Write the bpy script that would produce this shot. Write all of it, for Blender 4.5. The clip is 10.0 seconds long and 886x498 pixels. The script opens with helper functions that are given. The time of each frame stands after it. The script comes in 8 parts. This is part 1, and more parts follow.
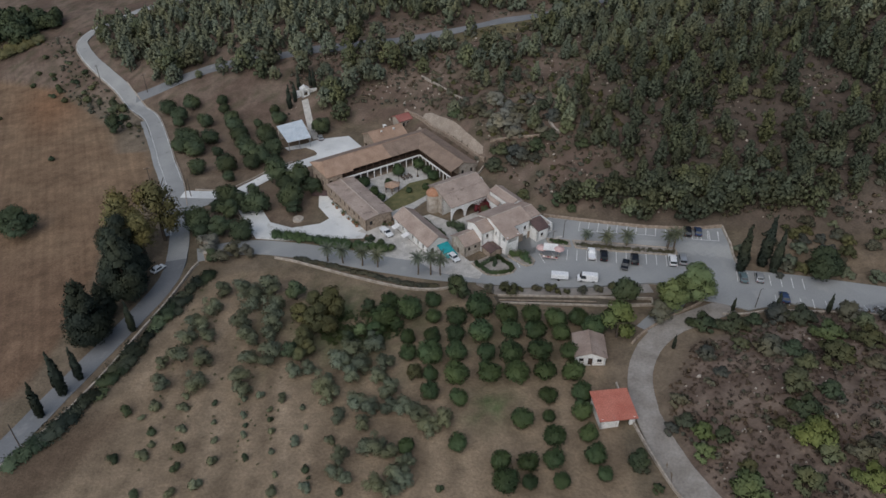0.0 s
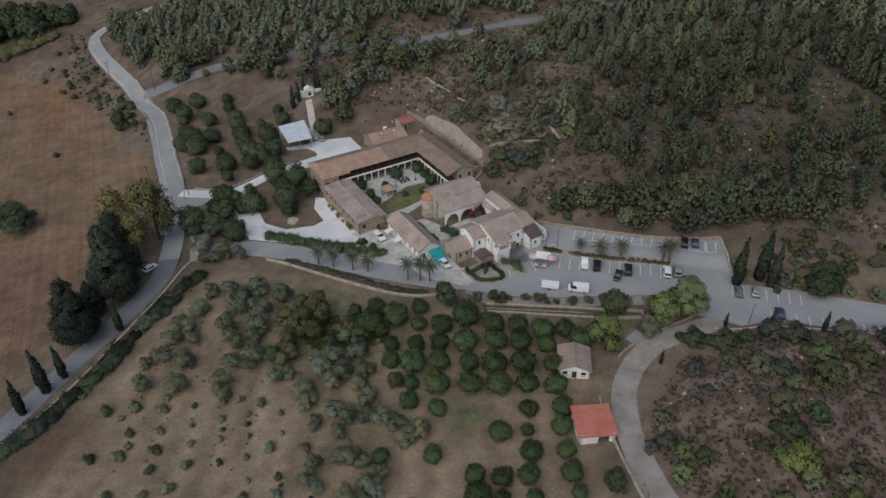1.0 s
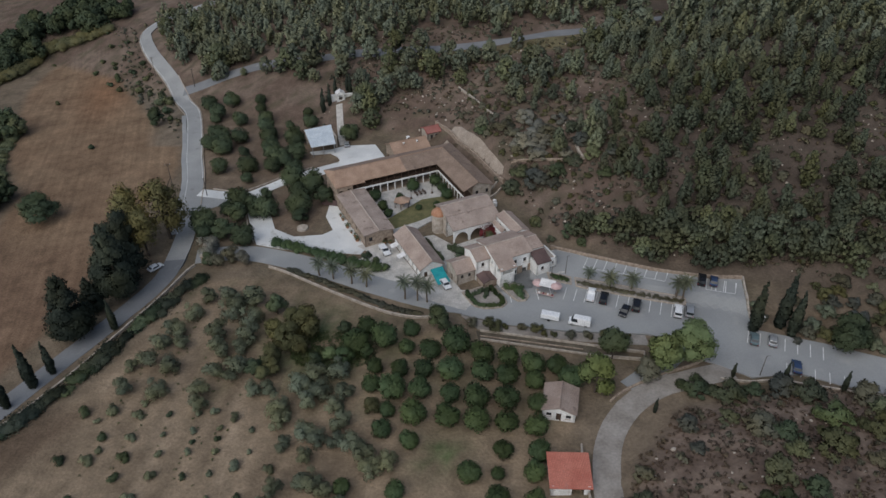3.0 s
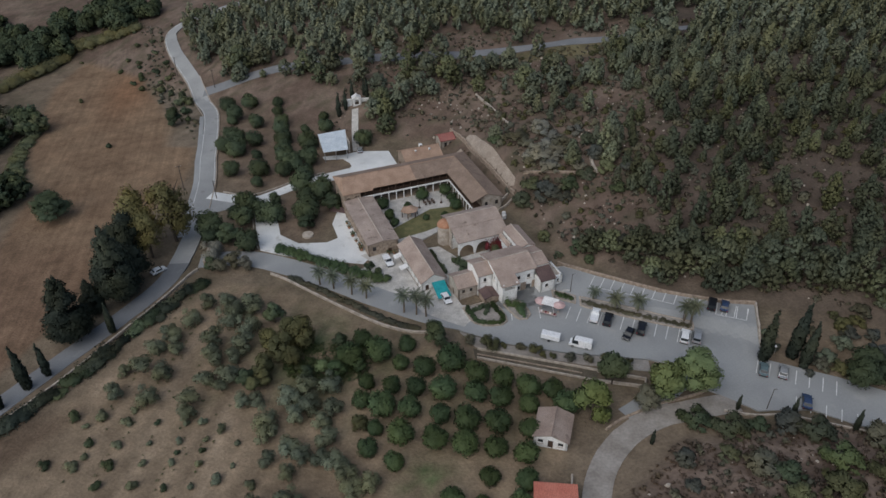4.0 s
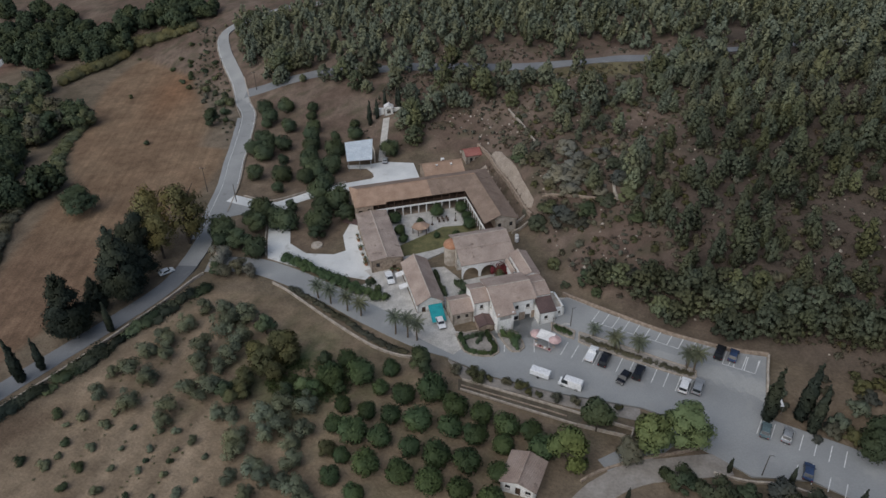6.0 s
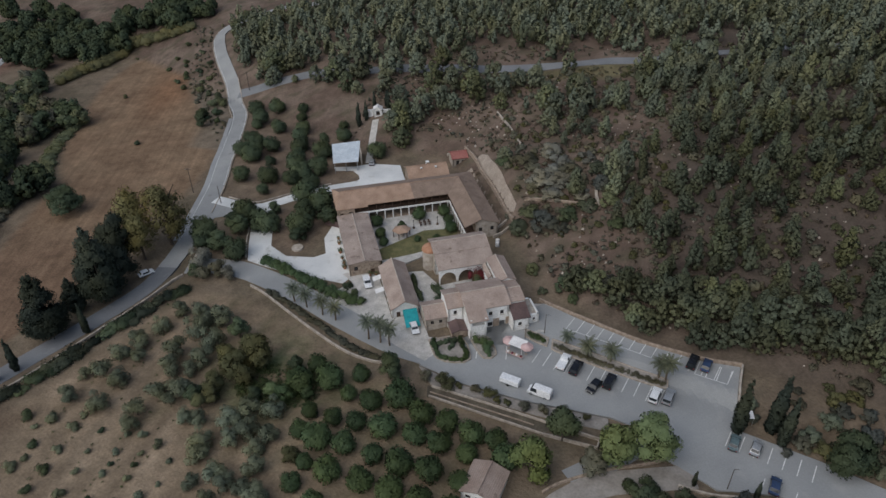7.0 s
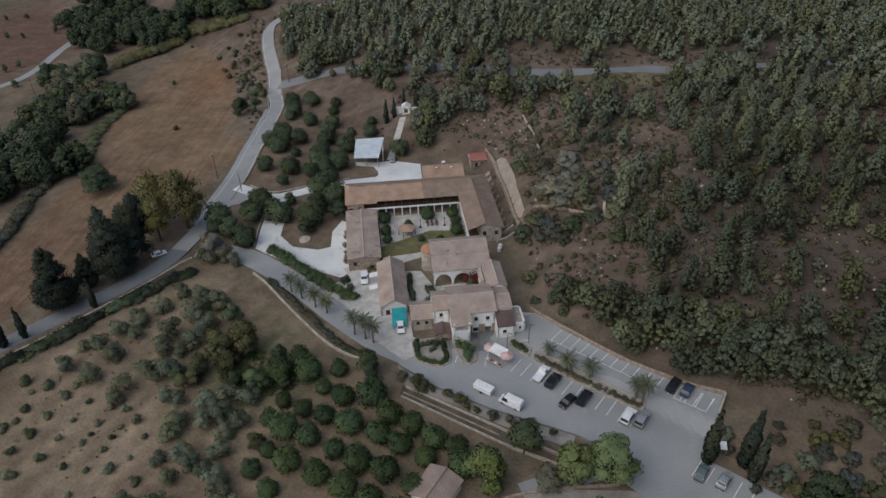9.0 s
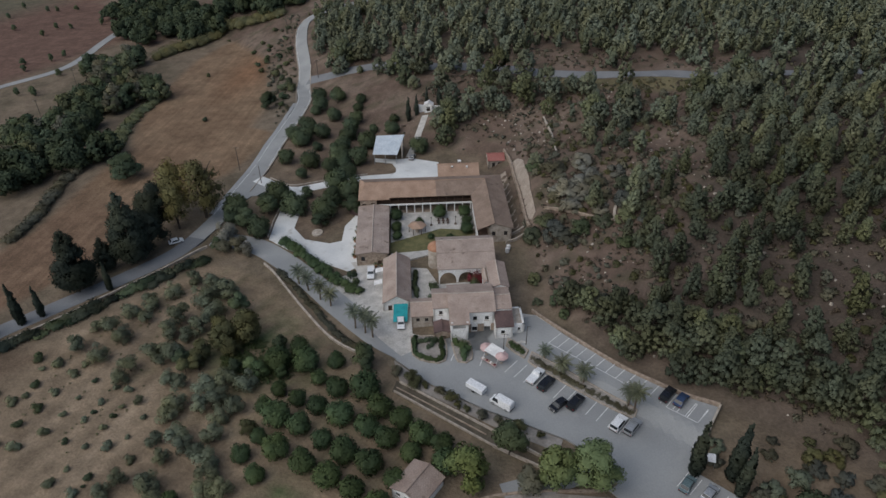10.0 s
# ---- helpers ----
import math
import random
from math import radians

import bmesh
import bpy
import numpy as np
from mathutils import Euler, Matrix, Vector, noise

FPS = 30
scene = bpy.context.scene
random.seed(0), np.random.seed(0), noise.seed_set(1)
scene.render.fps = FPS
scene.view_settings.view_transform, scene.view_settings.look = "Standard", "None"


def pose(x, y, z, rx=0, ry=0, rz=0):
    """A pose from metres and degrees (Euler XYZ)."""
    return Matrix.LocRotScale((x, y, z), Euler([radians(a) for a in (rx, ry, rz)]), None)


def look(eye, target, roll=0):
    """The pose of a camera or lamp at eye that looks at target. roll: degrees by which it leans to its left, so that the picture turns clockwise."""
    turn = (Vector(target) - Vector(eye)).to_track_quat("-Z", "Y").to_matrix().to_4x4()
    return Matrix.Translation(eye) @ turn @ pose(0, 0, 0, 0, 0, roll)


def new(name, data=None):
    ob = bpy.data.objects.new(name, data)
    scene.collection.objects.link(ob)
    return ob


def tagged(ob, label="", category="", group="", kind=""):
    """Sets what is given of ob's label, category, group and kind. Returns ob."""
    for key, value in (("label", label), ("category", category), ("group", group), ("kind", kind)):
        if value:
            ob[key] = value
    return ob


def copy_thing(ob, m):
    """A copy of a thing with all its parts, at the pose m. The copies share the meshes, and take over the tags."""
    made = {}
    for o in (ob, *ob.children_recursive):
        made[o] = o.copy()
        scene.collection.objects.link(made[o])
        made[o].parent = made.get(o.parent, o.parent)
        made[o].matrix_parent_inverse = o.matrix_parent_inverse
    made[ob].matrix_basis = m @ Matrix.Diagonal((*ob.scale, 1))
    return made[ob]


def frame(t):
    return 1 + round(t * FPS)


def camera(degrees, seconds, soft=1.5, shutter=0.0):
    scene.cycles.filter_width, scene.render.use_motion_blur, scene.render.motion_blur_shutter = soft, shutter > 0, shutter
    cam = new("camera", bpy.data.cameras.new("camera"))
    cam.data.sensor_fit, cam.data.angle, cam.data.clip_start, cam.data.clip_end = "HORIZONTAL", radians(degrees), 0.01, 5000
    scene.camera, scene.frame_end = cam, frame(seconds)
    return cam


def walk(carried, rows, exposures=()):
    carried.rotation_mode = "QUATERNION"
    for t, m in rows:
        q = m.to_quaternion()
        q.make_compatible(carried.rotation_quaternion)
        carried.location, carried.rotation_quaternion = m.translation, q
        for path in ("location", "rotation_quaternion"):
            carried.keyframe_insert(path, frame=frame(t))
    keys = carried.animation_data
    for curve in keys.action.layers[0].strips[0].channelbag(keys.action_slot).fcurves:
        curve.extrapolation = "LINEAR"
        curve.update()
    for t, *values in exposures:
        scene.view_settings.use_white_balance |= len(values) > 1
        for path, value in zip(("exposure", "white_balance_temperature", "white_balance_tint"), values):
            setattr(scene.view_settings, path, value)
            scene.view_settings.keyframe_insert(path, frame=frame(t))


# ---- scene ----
cam = camera(65.2, 10.0, soft=1.5)
PATH = [
    (0, (-0.17, 0.51, 104.32), (-0.22, 81.94, 46.28), 0.00),
    (0.5, (3.94, 1.77, 104.42), (2.24, 83.15, 46.33), -0.00),
    (1, (7.76, 3.46, 104.57), (4.56, 84.73, 46.39), -0.00),
    (1.5, (11.48, 5.44, 104.59), (4.23, 86.50, 46.49), 0.10),
    (2, (15.40, 7.78, 104.57), (4.45, 88.45, 46.51), 0.10),
    (2.5, (19.16, 10.32, 104.62), (7.96, 90.93, 46.52), -0.00),
    (4, (28.94, 19.45, 104.80), (12.00, 99.11, 46.77), -0.10),
    (4.5, (32.16, 22.66, 104.90), (13.40, 102.03, 47.04), -0.10),
    (5, (35.57, 25.56, 104.95), (15.32, 104.65, 47.20), -0.20),
    (6.5, (47.11, 33.25, 105.49), (18.91, 109.90, 47.79), -0.40),
    (7, (50.97, 35.52, 105.63), (22.76, 112.12, 47.87), -0.50),
    (7.5, (54.79, 37.54, 105.70), (26.29, 114.00, 47.90), -0.60),
    (8, (58.61, 39.46, 105.85), (28.71, 115.35, 48.00), -0.60),
    (8.5, (62.41, 41.27, 106.02), (28.96, 115.62, 48.12), -0.50),
    (9, (66.44, 43.12, 106.00), (29.65, 115.86, 48.07), -0.40),
    (9.5, (70.47, 44.91, 105.93), (31.27, 116.40, 48.04), -0.40),
    (10, (74.55, 46.78, 106.00), (32.61, 116.66, 48.06), -0.50),
]
walk(cam, [(t, look(eye, target, roll)) for t, eye, target, roll in PATH], exposures=[(0, 0.1), (10, 0.1)])

# ---- light ----
world = bpy.data.worlds.new("world")
scene.world = world
world.use_nodes = True
_n, _l = world.node_tree.nodes, world.node_tree.links
_n.clear()
_sky = _n.new("ShaderNodeTexSky")
_sky.sky_type = "NISHITA"
_sky.sun_disc = False
_sky.sun_elevation, _sky.sun_rotation = radians(46), radians(205)
_sky.air_density, _sky.dust_density, _sky.ozone_density = 1.0, 2.5, 1.5
_bg = _n.new("ShaderNodeBackground")
_bg.inputs["Strength"].default_value = 0.078
_wo = _n.new("ShaderNodeOutputWorld")
_l.new(_sky.outputs[0], _bg.inputs[0])
_l.new(_bg.outputs[0], _wo.inputs[0])
sun_data = bpy.data.lights.new("sun", "SUN")
sun_data.energy, sun_data.angle, sun_data.color = 1.4, radians(90), (0.95, 0.98, 0.985)
sun = new("sun", sun_data)
# the sun's bearing, clockwise from +y, and its height
_az, _el = radians(205), radians(46)
sun.matrix_world = look((200 * math.sin(_az) * math.cos(_el), 200 * math.cos(_az) * math.cos(_el), 200 * math.sin(_el)), (0, 0, 0))

# ---- materials ----
def material(name, dark, light, scale=1.0, rough=0.9, detail=8.0, bump=0.3, fine=None, metal=0.0, spread=(0.35, 0.65), vary=0.0, wear=None, grain=0.22):
    """Two colours mixed by coarse noise, broken by a finer noise, with a bump of the same grain."""
    m = bpy.data.materials.new(name)
    m.use_nodes = True
    n, l = m.node_tree.nodes, m.node_tree.links
    p = n["Principled BSDF"]
    p.inputs["Roughness"].default_value, p.inputs["Metallic"].default_value = rough, metal
    geo = n.new("ShaderNodeNewGeometry")
    a = n.new("ShaderNodeTexNoise")
    a.inputs["Scale"].default_value, a.inputs["Detail"].default_value = scale, detail
    l.new(geo.outputs["Position"], a.inputs["Vector"])
    r = n.new("ShaderNodeValToRGB")
    r.color_ramp.elements[0].position, r.color_ramp.elements[1].position = spread
    r.color_ramp.elements[0].color, r.color_ramp.elements[1].color = (*dark, 1), (*light, 1)
    l.new(a.outputs["Fac"], r.inputs[0])
    b = n.new("ShaderNodeTexNoise")
    b.inputs["Scale"].default_value, b.inputs["Detail"].default_value = fine or scale * 9, 4
    l.new(geo.outputs["Position"], b.inputs["Vector"])
    h = n.new("ShaderNodeMapRange")
    h.inputs["From Min"].default_value, h.inputs["From Max"].default_value = 0.3, 0.7
    h.inputs["To Min"].default_value, h.inputs["To Max"].default_value = 1 - grain, 1 + grain
    l.new(b.outputs["Fac"], h.inputs["Value"])
    x = n.new("ShaderNodeMix")
    x.data_type, x.blend_type = "RGBA", "MULTIPLY"
    x.inputs[0].default_value = 1.0
    l.new(r.outputs[0], x.inputs[6])
    l.new(h.outputs[0], x.inputs[7])
    out = x.outputs[2]
    if wear:
        w = n.new("ShaderNodeTexNoise")
        w.inputs["Scale"].default_value, w.inputs["Detail"].default_value = wear[1], 6
        l.new(geo.outputs["Position"], w.inputs["Vector"])
        wr = n.new("ShaderNodeMapRange")
        wr.inputs["From Min"].default_value, wr.inputs["From Max"].default_value = wear[2], wear[2] + 0.12
        l.new(w.outputs["Fac"], wr.inputs["Value"])
        wm = n.new("ShaderNodeMix")
        wm.data_type = "RGBA"
        l.new(wr.outputs[0], wm.inputs[0])
        l.new(out, wm.inputs[6])
        wm.inputs[7].default_value = (*wear[0], 1)
        out = wm.outputs[2]
    if vary:
        o = n.new("ShaderNodeObjectInfo")
        v = n.new("ShaderNodeMapRange")
        v.inputs["To Min"].default_value, v.inputs["To Max"].default_value = 1 - vary, 1 + vary
        l.new(o.outputs["Random"], v.inputs["Value"])
        y = n.new("ShaderNodeMix")
        y.data_type, y.blend_type = "RGBA", "MULTIPLY"
        y.inputs[0].default_value = 1.0
        l.new(out, y.inputs[6])
        l.new(v.outputs[0], y.inputs[7])
        out = y.outputs[2]
    l.new(out, p.inputs["Base Color"])
    if bump:
        u = n.new("ShaderNodeBump")
        u.inputs["Strength"].default_value, u.inputs["Distance"].default_value = bump, 0.08
        l.new(b.outputs["Fac"], u.inputs["Height"])
        l.new(u.outputs[0], p.inputs["Normal"])
    return m


def leaf_material(name, dark, light, rough=0.6):
    """Foliage: each leaf clump has its own shade between two greens, and each plant its own."""
    m = bpy.data.materials.new(name)
    m.use_nodes = True
    n, l = m.node_tree.nodes, m.node_tree.links
    p = n["Principled BSDF"]
    p.inputs["Roughness"].default_value = rough
    p.inputs["Specular IOR Level"].default_value = 0.1
    geo, info = n.new("ShaderNodeNewGeometry"), n.new("ShaderNodeObjectInfo")
    r = n.new("ShaderNodeValToRGB")
    dim, bright = Vector(dark).lerp(Vector(light), 0.38), Vector(dark).lerp(Vector(light), 0.66)
    r.color_ramp.elements[0].color, r.color_ramp.elements[1].color = (*dim, 1), (*bright, 1)
    l.new(geo.outputs["Random Per Island"], r.inputs[0])
    noise_tex = n.new("ShaderNodeTexNoise")
    noise_tex.inputs["Scale"].default_value, noise_tex.inputs["Detail"].default_value = 0.17, 2
    l.new(geo.outputs["Position"], noise_tex.inputs["Vector"])
    s = n.new("ShaderNodeMath")
    s.operation = "ADD"
    l.new(noise_tex.outputs["Fac"], s.inputs[0])
    l.new(info.outputs["Random"], s.inputs[1])
    v = n.new("ShaderNodeMapRange")
    v.inputs["From Min"].default_value, v.inputs["From Max"].default_value = 0.3, 1.7
    v.inputs["To Min"].default_value, v.inputs["To Max"].default_value = 0.6, 1.4
    l.new(s.outputs[0], v.inputs["Value"])
    x = n.new("ShaderNodeMix")
    x.data_type, x.blend_type = "RGBA", "MULTIPLY"
    x.inputs[0].default_value = 1.0
    l.new(r.outputs[0], x.inputs[6])
    l.new(v.outputs[0], x.inputs[7])
    # yellower and greyer patches from plant to plant
    tint_tex = n.new("ShaderNodeTexNoise")
    tint_tex.inputs["Scale"].default_value, tint_tex.inputs["Detail"].default_value = 0.13, 1
    shift = n.new("ShaderNodeVectorMath")
    shift.inputs[1].default_value = (31.0, 57.0, 11.0)
    l.new(geo.outputs["Position"], shift.inputs[0])
    l.new(shift.outputs[0], tint_tex.inputs["Vector"])
    t = n.new("ShaderNodeValToRGB")
    t.color_ramp.elements[0].position, t.color_ramp.elements[1].position = 0.38, 0.66
    t.color_ramp.elements[0].color, t.color_ramp.elements[1].color = (0.94, 0.98, 1.0, 1), (1.14, 1.05, 0.86, 1)
    l.new(tint_tex.outputs["Fac"], t.inputs[0])
    z = n.new("ShaderNodeMix")
    z.data_type, z.blend_type = "RGBA", "MULTIPLY"
    z.inputs[0].default_value = 1.0
    l.new(x.outputs[2], z.inputs[6])
    l.new(t.outputs[0], z.inputs[7])
    l.new(z.outputs[2], p.inputs["Base Color"])
    # thin leaves let part of the light through
    thin, blend = n.new("ShaderNodeBsdfTranslucent"), n.new("ShaderNodeMixShader")
    blend.inputs[0].default_value = 0.15
    l.new(z.outputs[2], thin.inputs["Color"])
    l.new(p.outputs[0], blend.inputs[1])
    l.new(thin.outputs[0], blend.inputs[2])
    l.new(blend.outputs[0], n["Material Output"].inputs["Surface"])
    return m


def tile_material(name, dark, light, angle, stain=(0.12, 0.1, 0.09)):
    """Clay roof tiles: rolls running down the slope, courses across it, weathered patches."""
    m = material(name, dark, light, 0.35, 0.9, bump=0, fine=5.0, wear=(stain, 0.6, 0.63))
    n, l = m.node_tree.nodes, m.node_tree.links
    p = n["Principled BSDF"]
    geo = n.new("ShaderNodeNewGeometry")
    rot = n.new("ShaderNodeVectorRotate")
    rot.rotation_type = "Z_AXIS"
    rot.inputs["Angle"].default_value = radians(-angle)
    l.new(geo.outputs["Position"], rot.inputs["Vector"])
    w = n.new("ShaderNodeTexWave")
    w.bands_direction = "X"
    w.inputs["Scale"].default_value = 1.05
    w.inputs["Distortion"].default_value = 0.6
    l.new(rot.outputs[0], w.inputs["Vector"])
    c = n.new("ShaderNodeTexWave")
    c.bands_direction, c.wave_profile = "Z", "SAW"
    c.inputs["Scale"].default_value = 2.2
    l.new(rot.outputs[0], c.inputs["Vector"])
    add = n.new("ShaderNodeMath")
    l.new(w.outputs["Fac"], add.inputs[0])
    l.new(c.outputs["Fac"], add.inputs[1])
    u = n.new("ShaderNodeBump")
    u.inputs["Strength"].default_value, u.inputs["Distance"].default_value = 0.5, 0.07
    l.new(add.outputs[0], u.inputs["Height"])
    l.new(u.outputs[0], p.inputs["Normal"])
    return m


TURN = 34.0  # the monastery's turn on the plan, degrees
PLASTER = material("white_plaster", (0.74, 0.73, 0.7), (0.87, 0.86, 0.84), 0.5, 0.85, wear=((0.55, 0.5, 0.45), 0.9, 0.64))
STONE = material("rubble_stone", (0.24, 0.18, 0.135), (0.4, 0.32, 0.25), 1.4, 0.95, fine=6, bump=0.7)
STONE_PALE = material("pale_stone", (0.33, 0.28, 0.23), (0.5, 0.44, 0.375), 1.0, 0.95, fine=7, bump=0.6)
TILE = tile_material("clay_tile", (0.315, 0.238, 0.2), (0.425, 0.333, 0.28), TURN, (0.25, 0.19, 0.158))
TILE_WARM = tile_material("clay_tile_warm", (0.325, 0.212, 0.148), (0.425, 0.288, 0.208), TURN, (0.27, 0.178, 0.128))
TILE_BROWN = tile_material("clay_tile_brown", (0.215, 0.152, 0.115), (0.29, 0.212, 0.163), TURN, (0.14, 0.1, 0.08))
TILE_HUT = tile_material("faded_brown_tile", (0.27, 0.2, 0.165), (0.36, 0.28, 0.235), TURN, (0.2, 0.15, 0.12))
TILE_GREY = tile_material("weathered_tile", (0.3, 0.235, 0.2), (0.42, 0.335, 0.285), TURN, (0.16, 0.115, 0.09))
TILE_RED = tile_material("red_sheet_roof", (0.42, 0.13, 0.09), (0.5, 0.18, 0.13), 12.0, (0.38, 0.19, 0.16))
METAL_ROOF = material("pale_metal_sheet", (0.58, 0.64, 0.68), (0.7, 0.75, 0.78), 0.4, 0.5, metal=0.1, bump=0.1)
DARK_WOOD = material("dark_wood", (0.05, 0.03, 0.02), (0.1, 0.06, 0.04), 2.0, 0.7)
POLE_WOOD = material("weathered_pole", (0.06, 0.05, 0.042), (0.12, 0.095, 0.08), 3.0, 0.9)
GLASS = material("window_glass", (0.02, 0.024, 0.028), (0.035, 0.04, 0.045), 1.0, 0.12, bump=0)
ASPHALT = material("asphalt", (0.265, 0.271, 0.271), (0.335, 0.34, 0.336), 0.08, 0.95, fine=3.5, bump=0.1, wear=((0.345, 0.342, 0.335), 0.25, 0.6), grain=0.07)
# dark road grey; on the main road's south stretch it includes tree shade
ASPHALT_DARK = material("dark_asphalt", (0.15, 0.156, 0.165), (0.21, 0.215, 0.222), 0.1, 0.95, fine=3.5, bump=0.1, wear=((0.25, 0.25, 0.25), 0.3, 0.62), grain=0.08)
ASPHALT_OLD = material("sun_bleached_asphalt", (0.275, 0.278, 0.274), (0.345, 0.346, 0.338), 0.1, 0.95, fine=3, bump=0.1, wear=((0.22, 0.215, 0.21), 0.3, 0.64), grain=0.08)
CONCRETE = material("concrete_paving", (0.57, 0.578, 0.57), (0.74, 0.742, 0.725), 0.12, 0.9, fine=4.0, bump=0.06, wear=((0.48, 0.47, 0.44), 0.3, 0.6), grain=0.08)
PALE_STONE_PAVE = material("worn_stone_paving", (0.4, 0.38, 0.35), (0.56, 0.535, 0.5), 0.5, 0.95, fine=4.0, bump=0.3)
DIRT = material("dirt_track", (0.235, 0.21, 0.185), (0.33, 0.3, 0.27), 0.3, 1.0, fine=2.0, bump=0.5, grain=0.14)
DARK_EARTH = material("dark_earth", (0.075, 0.062, 0.045), (0.13, 0.11, 0.078), 0.5, 1.0, fine=3, bump=0.6)
BANK_EARTH = material("beige_earth", (0.29, 0.235, 0.19), (0.39, 0.325, 0.265), 0.4, 1.0, fine=2.5, bump=0.6)
LINE = material("road_paint", (0.6, 0.6, 0.6), (0.78, 0.78, 0.77), 1.2, 0.8, bump=0, wear=((0.3, 0.3, 0.3), 2.5, 0.6))
KERB = material("stone_kerb", (0.3, 0.25, 0.2), (0.43, 0.37, 0.31), 1.5, 0.95, fine=8, bump=0.5)
BARK = material("bark", (0.05, 0.038, 0.03), (0.11, 0.085, 0.065), 3.0, 0.95)
PALM_BARK = material("palm_bark", (0.09, 0.065, 0.045), (0.17, 0.13, 0.09), 4.0, 0.95)
PINE_LEAF = leaf_material("pine_needles", (0.12, 0.132, 0.098), (0.2, 0.22, 0.156))
PINE_LIGHT = leaf_material("pale_pine_needles", (0.142, 0.157, 0.106), (0.236, 0.257, 0.166))
BELT_DARK = leaf_material("dark_olive_leaves", (0.07, 0.079, 0.055), (0.13, 0.145, 0.096))
BELT_LEAF = leaf_material("olive_green_leaves", (0.1, 0.112, 0.068), (0.18, 0.197, 0.114))
SCRUB_LEAF = leaf_material("scrub_leaves", (0.099, 0.098, 0.074), (0.172, 0.167, 0.125))
GREY_LEAF = leaf_material("grey_scrub_leaves", (0.078, 0.082, 0.073), (0.13, 0.137, 0.12))
THICKET_LEAF = leaf_material("grey_thicket_leaves", (0.174, 0.174, 0.152), (0.273, 0.268, 0.235))
DRY_LEAF = leaf_material("dry_scrub_leaves", (0.11, 0.088, 0.069), (0.187, 0.154, 0.124))
YELLOW_SCRUB = leaf_material("yellowing_scrub_leaves", (0.12, 0.117, 0.062), (0.2, 0.19, 0.098))
CITRUS_LEAF = leaf_material("citrus_leaves", (0.047, 0.072, 0.039), (0.094, 0.134, 0.062), 0.5)
OLIVE_LEAF = leaf_material("olive_leaves", (0.13, 0.147, 0.104), (0.23, 0.256, 0.18))
CYPRESS_LEAF = leaf_material("cypress_leaves", (0.036, 0.045, 0.036), (0.072, 0.086, 0.065))
GREEN_LEAF = leaf_material("broad_leaves", (0.11, 0.144, 0.071), (0.199, 0.244, 0.115))
LIME_LEAF = leaf_material("bright_leaves", (0.131, 0.163, 0.066), (0.221, 0.262, 0.1))
DARK_LEAF = leaf_material("dark_broad_leaves", (0.059, 0.078, 0.05), (0.108, 0.138, 0.08))
AUTUMN_LEAF = leaf_material("yellowing_leaves", (0.14, 0.128, 0.06), (0.225, 0.2, 0.09))
BROWN_LEAF = leaf_material("olive_brown_leaves", (0.095, 0.096, 0.05), (0.16, 0.158, 0.08))
PALM_LEAF = leaf_material("palm_fronds", (0.09, 0.1, 0.072), (0.165, 0.182, 0.13), 0.5)
FLOWER = leaf_material("red_blossom", (0.11, 0.022, 0.03), (0.22, 0.05, 0.065))
WHITE_PAINT = material("white_car_paint", (0.74, 0.75, 0.76), (0.8, 0.8, 0.8), 0.4, 0.25, bump=0)
BLACK_PAINT = material("black_car_paint", (0.012, 0.013, 0.016), (0.02, 0.021, 0.025), 0.4, 0.2, bump=0)
BLUE_PAINT = material("blue_car_paint", (0.03, 0.05, 0.1), (0.045, 0.07, 0.14), 0.4, 0.22, bump=0)
TEAL_PAINT = material("grey_blue_car_paint", (0.1, 0.145, 0.155), (0.13, 0.18, 0.19), 0.4, 0.25, bump=0)
SILVER_PAINT = material("silver_car_paint", (0.4, 0.41, 0.42), (0.5, 0.51, 0.52), 0.4, 0.3, metal=0.5, bump=0)
RUBBER = material("rubber", (0.02, 0.02, 0.02), (0.035, 0.035, 0.035), 2.0, 0.9)
STEEL = material("galvanised_steel", (0.32, 0.33, 0.34), (0.45, 0.46, 0.47), 2.0, 0.45, metal=0.7, bump=0)
TURQUOISE = material("turquoise_canvas", (0.01, 0.26, 0.29), (0.02, 0.36, 0.39), 0.6, 0.7, bump=0.2)
CANVAS = material("white_canvas", (0.68, 0.66, 0.64), (0.82, 0.8, 0.78), 0.8, 0.8, bump=0.2)
PINK_CANVAS = material("faded_pink_canvas", (0.5, 0.33, 0.31), (0.62, 0.44, 0.42), 0.8, 0.8, bump=0.2)
LAMP_GLASS = material("lamp_glass", (0.6, 0.6, 0.58), (0.75, 0.75, 0.72), 1.0, 0.3, bump=0)
RED_LAMP = material("red_lamp", (0.3, 0.02, 0.02), (0.4, 0.03, 0.03), 1.0, 0.3, bump=0)
TILE_DUSTY_RED = tile_material("dusty_red_tile", (0.3, 0.1, 0.085), (0.37, 0.15, 0.125), TURN, (0.25, 0.13, 0.11))
RIDGE_MORTAR = material("pale_ridge_mortar", (0.4, 0.33, 0.28), (0.52, 0.45, 0.39), 1.5, 0.9, fine=8)
MAROON_TILE = tile_material("maroon_tile", (0.1, 0.064, 0.06), (0.145, 0.094, 0.087), TURN, (0.09, 0.06, 0.055))
DOME_TILE = material("dome_tile", (0.34, 0.16, 0.09), (0.44, 0.24, 0.15), 0.9, 0.9, fine=6, bump=0.5)

